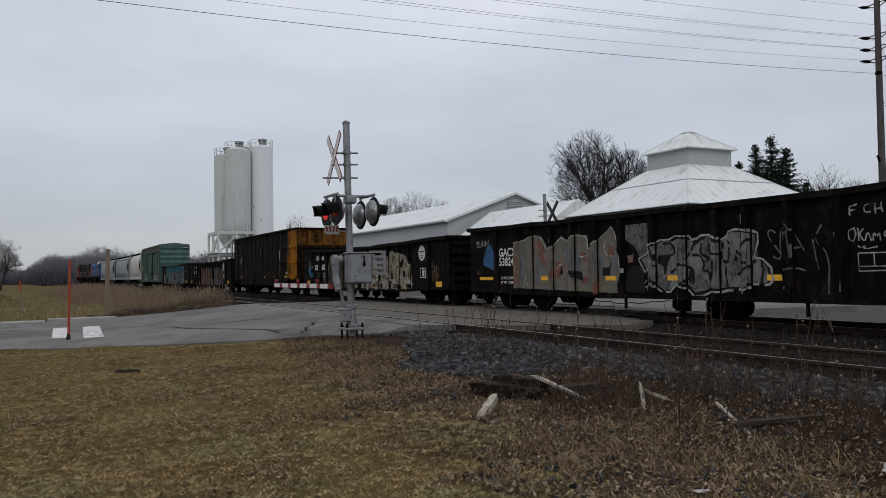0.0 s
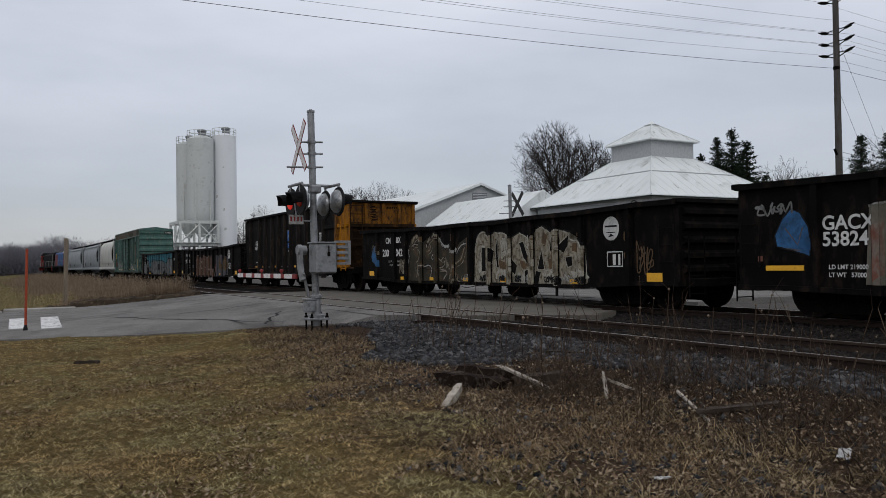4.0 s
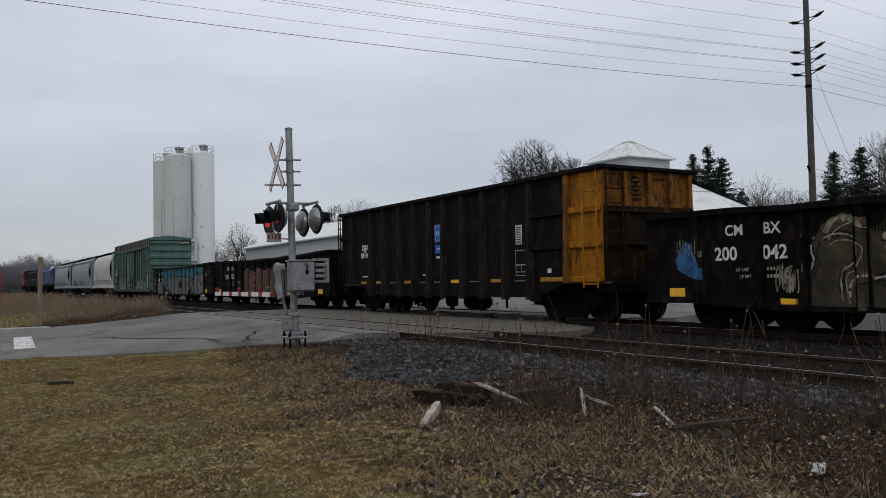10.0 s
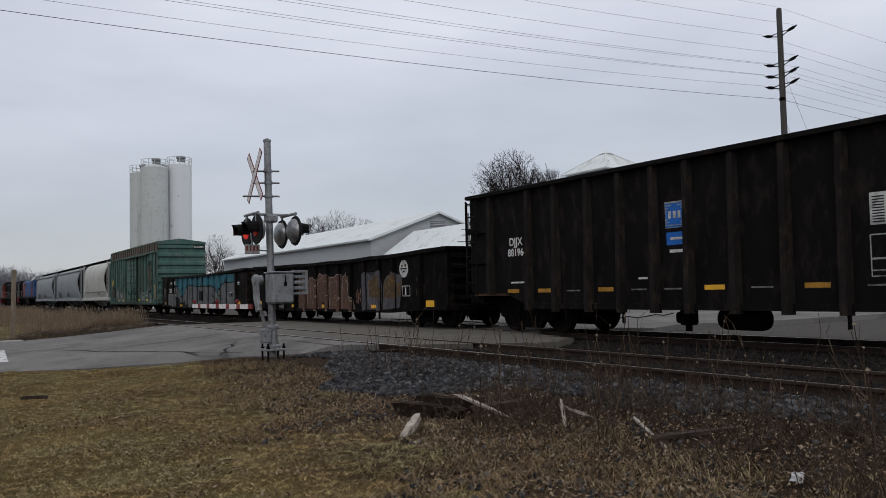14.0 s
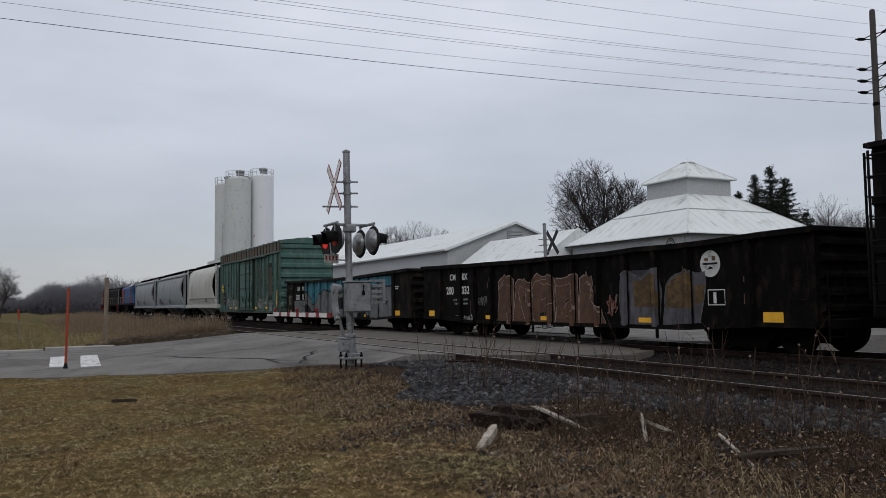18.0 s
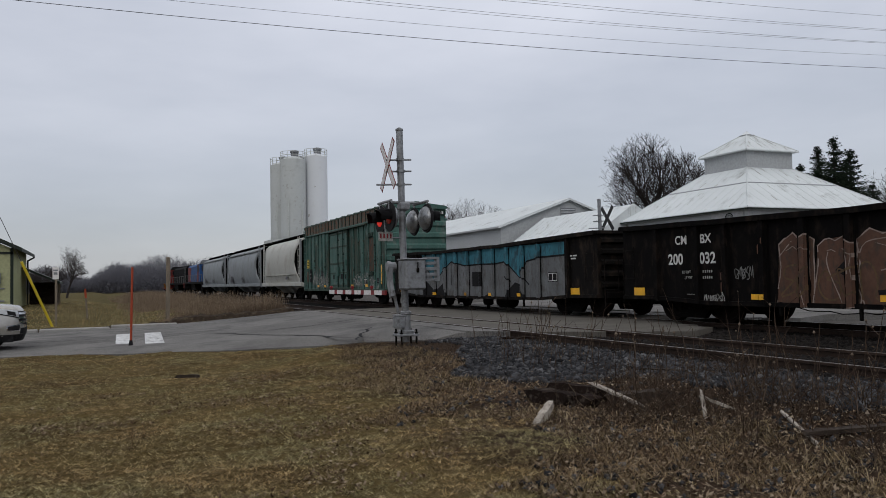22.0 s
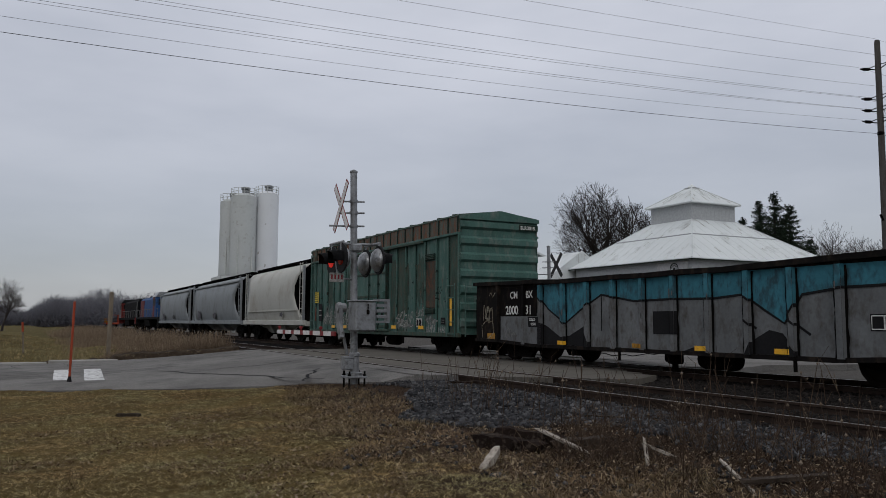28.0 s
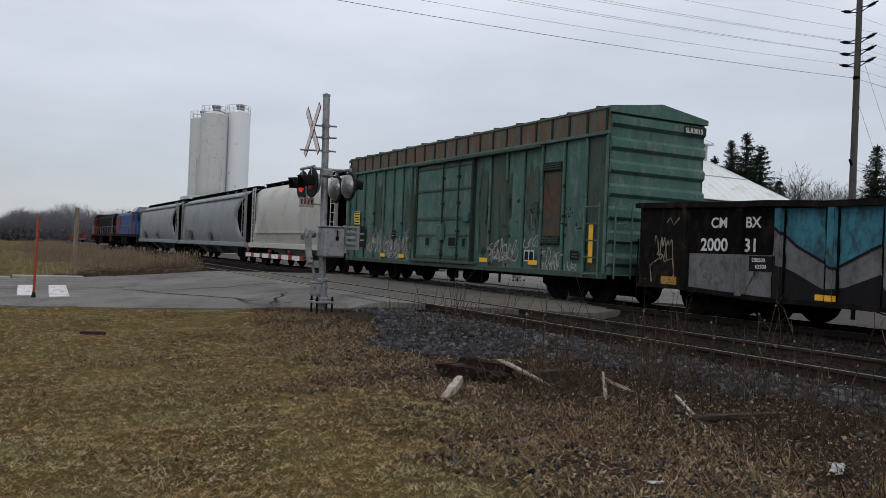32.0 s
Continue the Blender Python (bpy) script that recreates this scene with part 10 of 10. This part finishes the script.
def turf(name, pale, warm, spot):
    """Blades in random tones that drift between two ranges over patches of ground, darker in small thin spots."""
    m = varied(name, pale, 0.9)
    n, l = m.node_tree.nodes, m.node_tree.links
    first = next(x for x in n if x.type == "VALTORGB")
    second = n.new("ShaderNodeValToRGB")
    els = second.color_ramp.elements
    while len(els) < len(warm):
        els.new(0.5)
    for i, c in enumerate(warm):
        els[i].position, els[i].color = i / (len(warm) - 1), (*c, 1)
    l.new(next(x for x in n if x.type == "NEW_GEOMETRY").outputs["Random Per Island"], second.inputs[0])
    co = n.new("ShaderNodeTexCoord")
    last = None
    for scale, lo, hi in ((0.8, 0.42, 0.60), (spot, 0.36, 0.62)):
        t, r = n.new("ShaderNodeTexNoise"), n.new("ShaderNodeMapRange")
        t.inputs["Scale"].default_value, t.inputs["Detail"].default_value = scale, 3.0
        r.inputs[1].default_value, r.inputs[2].default_value = lo, hi
        l.new(co.outputs["Object"], t.inputs[0]), l.new(t.outputs[0], r.inputs[0])
        x = n.new("ShaderNodeMix")
        x.data_type = "RGBA"
        if last is None:
            l.new(r.outputs[0], x.inputs[0]), l.new(first.outputs[0], x.inputs[6]), l.new(second.outputs[0], x.inputs[7])
        else:
            x.blend_type = "MULTIPLY"
            x.inputs[0].default_value = 1.0
            r.inputs[3].default_value = 0.45
            l.new(last, x.inputs[6]), l.new(r.outputs[0], x.inputs[7])
        last = x.outputs[2]
    l.new(last, n["Principled BSDF"].inputs["Base Color"])
    n["Principled BSDF"].inputs["Specular IOR Level"].default_value = 0.05
    return m


LAWN = turf("winter_lawn_blades", ((0.087, 0.070, 0.030), (0.209, 0.174, 0.079), (0.348, 0.296, 0.145), (0.545, 0.476, 0.273), (0.116, 0.090, 0.039)),
            ((0.116, 0.077, 0.032), (0.267, 0.180, 0.077), (0.418, 0.290, 0.137), (0.580, 0.447, 0.244), (0.139, 0.088, 0.042)), 9.0)
BRUSH = varied("dark_brush_stems", ((0.034, 0.023, 0.017), (0.068, 0.046, 0.032), (0.022, 0.015, 0.012), (0.120, 0.088, 0.060)), 0.9)
# tones hold both oil and the shade under the train
OILY_SHADED = varied("oily_shaded_ballast", ((0.006, 0.0055, 0.005), (0.014, 0.012, 0.011), (0.024, 0.021, 0.019)), 0.9)
STRAW = turf("dry_straw", ((0.070, 0.049, 0.028), (0.174, 0.125, 0.065), (0.278, 0.209, 0.114), (0.418, 0.331, 0.203), (0.052, 0.035, 0.023)),
             ((0.070, 0.044, 0.026), (0.151, 0.099, 0.053), (0.244, 0.168, 0.093), (0.360, 0.273, 0.168), (0.052, 0.032, 0.023)), 4.0)
FIELD = varied("tall_dead_grass", ((0.165, 0.120, 0.082), (0.215, 0.160, 0.110), (0.300, 0.232, 0.162), (0.115, 0.080, 0.058)), 0.9, "island", 0.45)
LEAF = varied("dead_leaves", ((0.050, 0.031, 0.019), (0.100, 0.064, 0.038), (0.165, 0.118, 0.076), (0.300, 0.240, 0.170), (0.070, 0.044, 0.026)), 0.9)
STEM = varied("dry_weed_stems", ((0.075, 0.050, 0.036), (0.120, 0.088, 0.060), (0.055, 0.034, 0.028)), 0.9)
STONE = varied("ballast_stone", ((0.010, 0.010, 0.011), (0.032, 0.033, 0.036), (0.018, 0.018, 0.019), (0.070, 0.071, 0.076), (0.026, 0.024, 0.023), (0.115, 0.115, 0.118)), 0.85)


def cover():
    # lawn: small matted clumps, thin where the soil shows
    x, y = [np.concatenate(q) for q in zip(sprinkle(105000, 4.0, 25.5, -10, 64), sprinkle(14000, 0.6, 24.0, 58, 350))]
    z = zones(x, y)
    thin = swell(x, y, 1.1, 12) + 0.6 * swell(x, y, 3.6, 2)
    keep = ((z == 0) & ((thin < 0.55) | (RNG.random(len(x)) < 0.45))) | ((z == 1) & (x - 0.16 * y < 3.2) & (RNG.random(len(x)) < 0.30))
    x, y = x[keep], y[keep]
    blades("lawn_grass", tuft(x, y, 7, 0.022, 0.7 + 0.5 * RNG.random(len(x))), 0.022, 0.065, 0.0085, 0.965, LAWN, "short matted olive and tan winter grass", "grass")
    # dead brush and straw litter on the weedy strip
    x, y = [np.concatenate(q) for q in zip(sprinkle(150000, 4.0, 20.0, 2, 66), sprinkle(9000, 0.6, 20.0, 66, 120))]
    z = zones(x, y)
    side = x - 0.05 * y
    dice = RNG.random(len(x))
    dark = ((z == 1) & (side > 4.7) & (dice < 0.55)) | ((z == 1) & (dice < 0.10)) | ((z == 2) & (dice < 0.02))
    straw = (z == 1) & (side < 5.3) & ~dark & (swell(x, y, 1.2, 15) + 0.5 * swell(x, y, 3.4, 3) > -0.25)
    blades("dead_brush_litter", np.stack([x[dark], y[dark], sheet_z(x[dark], y[dark])], 1), 0.05, 0.26, 0.006, 0.88, BRUSH, "dark dead brush and weed litter", "weeds")
    blades("dead_weed_litter", np.stack([x[straw], y[straw], sheet_z(x[straw], y[straw])], 1), 0.06, 0.22, 0.006, 0.985, STRAW, "flattened dry straw and weed litter", "weeds", True)
    # straw grows in tufts
    x, y = sprinkle(2600, 4.2, 17)
    z = zones(x, y)
    keep = ((z == 1) & (x - 0.05 * y < 5.2) & (swell(x, y, 0.6, 9) > -0.1)) | ((z == 0) & (RNG.random(len(x)) < 0.04))
    blades("straw_tufts", tuft(x[keep], y[keep], 26, 0.055, 0.7 + 0.5 * RNG.random(keep.sum())), 0.10, 0.30, 0.006, 0.97, STRAW, "bleached tufts of dead grass", "weeds", True)
    # tall dead grass on the bank past the road
    n = 150000
    y = 34.2 + 95 * RNG.random(n) ** 1.5
    x = 7.5 - 6.2 * RNG.random(n) ** 0.8
    rim = np.clip((3.9 + 2.2 * swell(x, y, 0.4, 2) + 0.005 * (y - 34) - x) / 1.6 + 0.2, 0.0, 0.97)
    lush = 0.55 + 0.9 * swell(x, y, 0.33, 5) + 0.5 * swell(x, y, 1.1, 8) + 0.10 * (x - 4.0)
    ok = (RNG.random(n) > rim) & (lush > 0.12) & (RNG.random(n) < 0.35 + lush)
    x, y, lush = x[ok][:66000], y[ok][:66000], lush[ok][:66000]
    blades("tall_field_grass", np.stack([x, y, sheet_z(x, y), np.clip(lush, 0.25, 1.15)], 1), 0.25, 1.10, 0.011, 0.62, FIELD, "tall dead grass on the railway bank", "grass", True)
    y, x = 34.3 + 40 * RNG.random(42000) ** 1.5, 5.0 - 15 * RNG.random(42000)
    blades("field_grass", np.stack([x, y, sheet_z(x, y)], 1), 0.05, 0.14, 0.022, 0.9, LAWN, "short winter grass past the road", "grass")
    # curled dead leaves and bits, thickest on the bare soil of the weedy strip
    x, y = sprinkle(70000, 4.0, 15, -4, 66)
    z = zones(x, y)
    thin = swell(x, y, 1.1, 12) + 0.6 * swell(x, y, 3.6, 2)
    dice = RNG.random(len(x))
    keep = ((z == 1) & (dice < 0.8)) | ((z == 0) & (thin > 0.35) & (dice < 0.5)) | ((z == 2) & (dice < 0.12))
    x, y = x[keep], y[keep]
    n = len(x)
    size = RNG.uniform(0.008, 0.024, n)
    turn = RNG.uniform(0, 6.3, n)
    c, d = np.cos(turn), np.sin(turn)
    tip, roll = RNG.normal(0, 0.45, n), RNG.normal(0, 0.45, n)
    base = sheet_z(x, y) + RNG.uniform(0.008, 0.045, n)
    v = np.empty((n, 4, 3))
    for i, (px, py, pz) in enumerate(((-1, 0, 0.2), (0, -0.6, -0.1), (1.1, 0, 0.3), (0, 0.6, -0.1))):
        v[:, i, 0], v[:, i, 1] = x + size * (px * c - py * d), y + size * (px * d + py * c)
        v[:, i, 2] = base + size * (pz + px * tip + py * roll)
    tagged(part_of("dead_leaves", quick("dead_leaves", v.reshape(-1, 3), 4, ((0, 1, 2), (0, 2, 3))), LEAF), "scattered brown dead leaves", "leaves", kind="stuff")
    # ballast: angular stones, each a skewed block
    cube = np.array([(sx, sy, sz) for sz in (-1, 1) for sy in (-1, 1) for sx in (-1, 1)], float)
    quads = ((0, 2, 3, 1), (4, 5, 7, 6), (0, 1, 5, 4), (2, 6, 7, 3), (0, 4, 6, 2), (1, 3, 7, 5))
    tris = [t for a, b, c, d in quads for t in ((a, b, c), (a, c, d))]
    x, y = sprinkle(125000, 5.0, 25, 20, 66, 1.2)
    z = zones(x, y)
    rails = np.min([np.abs(x - cx - sx) for cx in (NEAR_X, TRAIN_X) for sx in (-0.753, 0.753)], 0)
    keep = ((z == 2) | ((z == 1) & (RNG.random(len(x)) < 0.03))) & (y < np.interp(x, EDGE_X, NEAR_Y) - 0.22) & (x < 16.2) & (rails > 0.09)
    x, y, z = x[keep], y[keep], z[keep]
    n = len(x)
    size = RNG.uniform(0.012, 0.032, n) * np.where(z == 2, 1.15, 0.8)
    p = cube[None] * (1 + RNG.uniform(-0.45, 0.45, (n, 8, 3))) * (size[:, None] * RNG.uniform(0.6, 1.2, (n, 3)))[:, None]
    for i, j in ((0, 1), (1, 2), (0, 2)):
        g = RNG.uniform(0, 6.3, n)[:, None]
        u, w = p[:, :, i] * np.cos(g) - p[:, :, j] * np.sin(g), p[:, :, i] * np.sin(g) + p[:, :, j] * np.cos(g)
        p[:, :, i], p[:, :, j] = u, w
    p += np.stack([x, y, sheet_z(x, y) + size * 0.35], 1)[:, None]
    # stones past the first rail get the colour darkened for oil and shade
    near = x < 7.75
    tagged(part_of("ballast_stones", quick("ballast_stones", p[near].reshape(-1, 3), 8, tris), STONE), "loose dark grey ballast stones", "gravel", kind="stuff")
    tagged(part_of("track_ballast", quick("track_ballast", p[~near].reshape(-1, 3), 8, tris), OILY_SHADED), "dark oily ballast between the rails, train's shade in its colour", "gravel", kind="stuff")
    # dry weed stalks with seed heads, in front of the near rail
    tw, heads, hf = Twigs(), [], []
    rng = random.Random(77)
    for i in range(230):
        y = rng.uniform(2.6, 12.5)
        x = rng.uniform(5.9, 7.75) - 0.03 * (y - 8)
        if rng.random() < 0.2:
            x, y = rng.uniform(4.6, 6.4), rng.uniform(2.8, 8.5)
        h = rng.uniform(0.35, 1.0) if rng.random() < 0.6 else rng.uniform(0.2, 0.5)
        p = Vector((x, y, ground_z(x, y)))
        d = Vector((rng.gauss(0, 0.16), rng.gauss(0, 0.16), 1)).normalized()
        for k in range(4):
            d = (d + Vector((rng.gauss(0, 0.08), rng.gauss(0, 0.08), 0.02))).normalized()
            q = p + d * h / 4
            tw.piece(p, q, 0.0045, 0.0035, 3)
            if rng.random() < 0.75:
                e = (d + Vector((rng.gauss(0, 0.7), rng.gauss(0, 0.7), 0.3))).normalized()
                t = q + e * h * rng.uniform(0.1, 0.3)
                tw.piece(q, t, 0.003, 0.002, 3)
                if rng.random() < 0.10:
                    heads.append((t, rng.uniform(0.010, 0.020)))
            p = q
        if rng.random() < 0.35:
            heads.append((p, rng.uniform(0.012, 0.024)))
    tagged(part_of("weed_stalks", tw.mesh("weed_stalks"), BRUSH), "thin dry weed stalks by the rails", "weeds", kind="stuff")
    v, f = [], []
    for c, s in heads:
        b = len(v)
        v += [tuple(c + Vector(o) * s) for o in ((1, 0, 0), (0, 1, 0), (-1, 0, 0), (0, -1, 0), (0, 0, 1.2), (0, 0, -1))]
        f += [(b + i, b + (i + 1) % 4, b + 4) for i in range(4)] + [(b + (i + 1) % 4, b + i, b + 5) for i in range(4)]
    tagged(part_of("seed_heads", raw("seed_heads", v, f), varied("seed_head_brown", ((0.10, 0.075, 0.055), (0.19, 0.155, 0.12)), 0.9)), "dried brown seed heads on stalks", "weeds", kind="stuff")
    # low brown brush, tangles of fine stems
    tw = Twigs()
    for i in range(75):
        x, y = rng.uniform(4.9, 7.4), rng.uniform(2.6, 8.8)
        if x - 0.10 * y < 4.2:
            continue
        for _ in range(26):
            p = Vector((x + rng.gauss(0, 0.16), y + rng.gauss(0, 0.16), ground_z(x, y)))
            d = Vector((rng.gauss(0, 0.6), rng.gauss(0, 0.6), rng.uniform(0.3, 1))).normalized()
            ln = rng.uniform(0.12, 0.42)
            m = p + d * ln * 0.6
            tw.piece(p, m, 0.0035, 0.003, 3)
            e = (d + Vector((rng.gauss(0, 0.5), rng.gauss(0, 0.5), rng.gauss(0, 0.3)))).normalized()
            tw.piece(m, m + e * ln * 0.5, 0.003, 0.002, 3)
    tagged(part_of("dead_brush", tw.mesh("dead_brush"), BRUSH), "tangled low brown brush", "weeds", kind="stuff")


cover()


# ---- debris on the ground ----
def broken_wood(name, a, b, w, h, mat, label, seed):
    """A split length of timber between two points, with ragged ends."""
    rng = random.Random(seed)
    a, b = Vector(a), Vector(b)
    q = (b - a).to_track_quat("Y", "Z")
    L = (b - a).length
    bm = bmesh.new()
    n = 7
    rings = []
    for i in range(n + 1):
        t = i / n
        k = 1.0 if 0 < i < n else 0.75
        ring = []
        for sx, sz in ((-1, -1), (1, -1), (1, 1), (-1, 1)):
            off = rng.uniform(-0.12, 0.12) * L * (i in (0, n)) * 0.6
            ring.append(bm.verts.new(a + q @ Vector((sx * w / 2 * k * rng.uniform(0.8, 1.1), L * t + off, sz * h / 2 * k * rng.uniform(0.75, 1.1)))))
        rings.append(ring)
    for r0, r1 in zip(rings, rings[1:]):
        for i in range(4):
            bm.faces.new((r0[i], r0[(i + 1) % 4], r1[(i + 1) % 4], r1[i]))
    bm.faces.new(rings[0]), bm.faces.new(rings[-1])
    ob = part(name, outward(bm), mat)
    return tagged(ob, label, "wood", "wood scraps by the track")


broken_wood("wood_stub", (4.22, 7.44, 0.12), (4.50, 7.62, 0.29), 0.085, 0.08, DEBRIS_PALE, "pale broken stub of timber in the weeds", 1)
broken_wood("split_plank", (5.26, 7.98, 0.43), (5.45, 7.32, 0.24), 0.075, 0.025, DEBRIS_PALE, "pale split plank leaning on rotten wood", 2)
broken_wood("rotten_tie", (4.88, 8.70, 0.24), (5.12, 7.70, 0.24), 0.20, 0.16, DEBRIS_DARK, "rotten dark railway tie in the weeds", 3)
broken_wood("rotten_tie", (5.16, 8.75, 0.31), (5.50, 7.85, 0.29), 0.18, 0.14, DEBRIS_DARK, "rotten dark railway tie in the weeds", 4)
broken_wood("rotten_tie", (5.30, 7.75, 0.27), (6.05, 7.55, 0.30), 0.20, 0.12, TIE_WOOD, "splintered brown railway tie in the weeds", 5)
broken_wood("rotten_plank", (5.9, 8.9, 0.26), (6.5, 7.9, 0.26), 0.20, 0.06, TIE_WOOD, "weathered brown plank on the ground", 6)
broken_wood("branch", (5.47, 6.32, 0.18), (5.58, 6.52, 0.48), 0.035, 0.035, DEBRIS_PALE, "grey broken branch standing in brush", 7)
broken_wood("branch", (5.62, 6.58, 0.42), (5.95, 6.35, 0.26), 0.03, 0.03, DEBRIS_PALE, "grey broken branch lying in brush", 8)
broken_wood("stick", (5.50, 5.00, 0.20), (5.95, 5.85, 0.34), 0.03, 0.025, DEBRIS_PALE, "pale stick on the ground", 9)
broken_wood("old_board", (5.57, 5.22, 0.28), (6.4, 4.90, 0.32), 0.12, 0.04, TIE_WOOD, "weathered grey board on the ground", 10)
broken_wood("old_board", (5.75, 5.85, 0.20), (6.5, 5.75, 0.25), 0.10, 0.04, DEBRIS_DARK, "dark rotten board on the ground", 11)
broken_wood("old_board", (6.95, 9.2, 0.37), (7.5, 7.9, 0.40), 0.18, 0.05, TIE_WOOD, "brown tie offcut on the ballast", 12)
broken_wood("tarry_block", (7.55, 14.6, 0.40), (7.95, 13.9, 0.44), 0.22, 0.16, DEBRIS_DARK, "black rotten block at the crossing's edge", 13)
broken_wood("lawn_stick", (1.3, 14.9, 0.06), (1.7, 14.75, 0.06), 0.06, 0.06, TIE_WOOD, "short brown stick lying in the lawn", 14)


def litter(x, y, s, seed):
    rng = random.Random(seed)
    bm = bmesh.new()
    bmesh.ops.create_grid(bm, x_segments=6, y_segments=5, size=0.5)
    for v in bm.verts:
        v.co.x *= s[0] * rng.uniform(0.9, 1.1)
        v.co.y *= s[1] * rng.uniform(0.9, 1.1)
        v.co.z = s[2] * (rng.uniform(0, 1) + 0.8 * math.sin(v.co.x * 9))
    bmesh.ops.solidify(bm, geom=bm.faces[:], thickness=0.004)
    bm.transform(pose(x, y, ground_z(x, y) + 0.05, rng.uniform(-15, 15), rng.uniform(-15, 15), rng.uniform(0, 180)))
    tagged(part("crumpled_litter", bm, LITTER), "crumpled white paper litter in the weeds", "litter")


litter(5.25, 3.60, (0.11, 0.08, 0.04), 1)
litter(3.98, 4.06, (0.10, 0.05, 0.02), 2)


def soil_ridge():
    """A ragged bank of dark turned earth behind the kerb."""
    v, f = [], []
    n = 90
    for i in range(n + 1):
        x = -4.5 + 12.0 * i / n
        y0 = 33.57 - 0.5 * max(0.0, (x - 5.0) / 2.5)
        h = 0.10 + 0.16 * abs(wave(x, 1.0, 2.2)) + 0.12 * max(0.0, 1 - abs(x - 3.6) / 2.2)
        base = max(road_z(x), ground_z(x, 34)) if x > 2.8 else ground_z(x, 34)
        for k, (dy, dz) in enumerate(((0.0, -0.1), (0.12, 0.7), (0.35, 1.0), (0.62, 0.55), (1.0 + 0.5 * wave(x, 4, 1.5), -0.25))):
            v.append((x, y0 + dy + 0.10 * wave(x, k, 4.0), base + h * dz + 0.05 * wave(x, k * 3.0, 7.0)))
    for i in range(n):
        for k in range(4):
            f.append((i * 5 + k, i * 5 + 5 + k, i * 5 + 6 + k, i * 5 + 1 + k))
    tagged(part_of("soil_ridge", raw("soil_ridge", v, f), SOIL), "ragged ridge of dark soil behind the kerb", "soil", kind="structure")


SOIL = paint("dark_turned_soil", (0.042, 0.030, 0.021), 0.95, 0, 0.55, 3.0, 30, 0.6, (0.10, 0.078, 0.048), 0.35)
soil_ridge()

# ---- motion: the train rolls towards lower y, and its wheels turn ----
TRAVEL = ((0.0, 0.0), (1.0, 3.08), (2.0, 6.04), (3.0, 8.90), (4.0, 11.68), (4.5, 13.05), (6.5, 18.43), (7.5, 20.95), (8.5, 23.45), (9.5, 25.98), (10.5, 28.48),
          (11.5, 30.93), (12.5, 33.37), (13.5, 35.83), (14.5, 38.29), (16.5, 43.08), (17.5, 45.33), (18.5, 47.53), (19.5, 49.68), (20.5, 51.79), (21.5, 53.89),
          (22.5, 55.95), (23.5, 57.97), (24.5, 59.96), (25.5, 61.93), (27.5, 65.87), (28.5, 67.97), (29.5, 70.08), (30.5, 72.24), (31.25, 73.89), (32.0, 75.55))


def travelled(t):
    return float(np.interp(t, [a for a, _ in TRAVEL], [b for _, b in TRAVEL]))


def motions():
    for root, y in TRAIN:
        # each car lies along the chord of the line between its two ends
        walk(root, [(t, pose(TRAIN_X - bend(y - s), y - s, RAIL_Z, 0, 0, math.degrees(math.atan((bend(y - s + 17.0) - bend(y - s)) / 17.0)))) for t, s in TRAVEL])
    steps = [k * 0.2 for k in range(161)]
    for w, y in WHEELS:
        walk(w, [(t, pose(0, y, 0.457, math.degrees(travelled(t) / 0.457))) for t in steps])


motions()
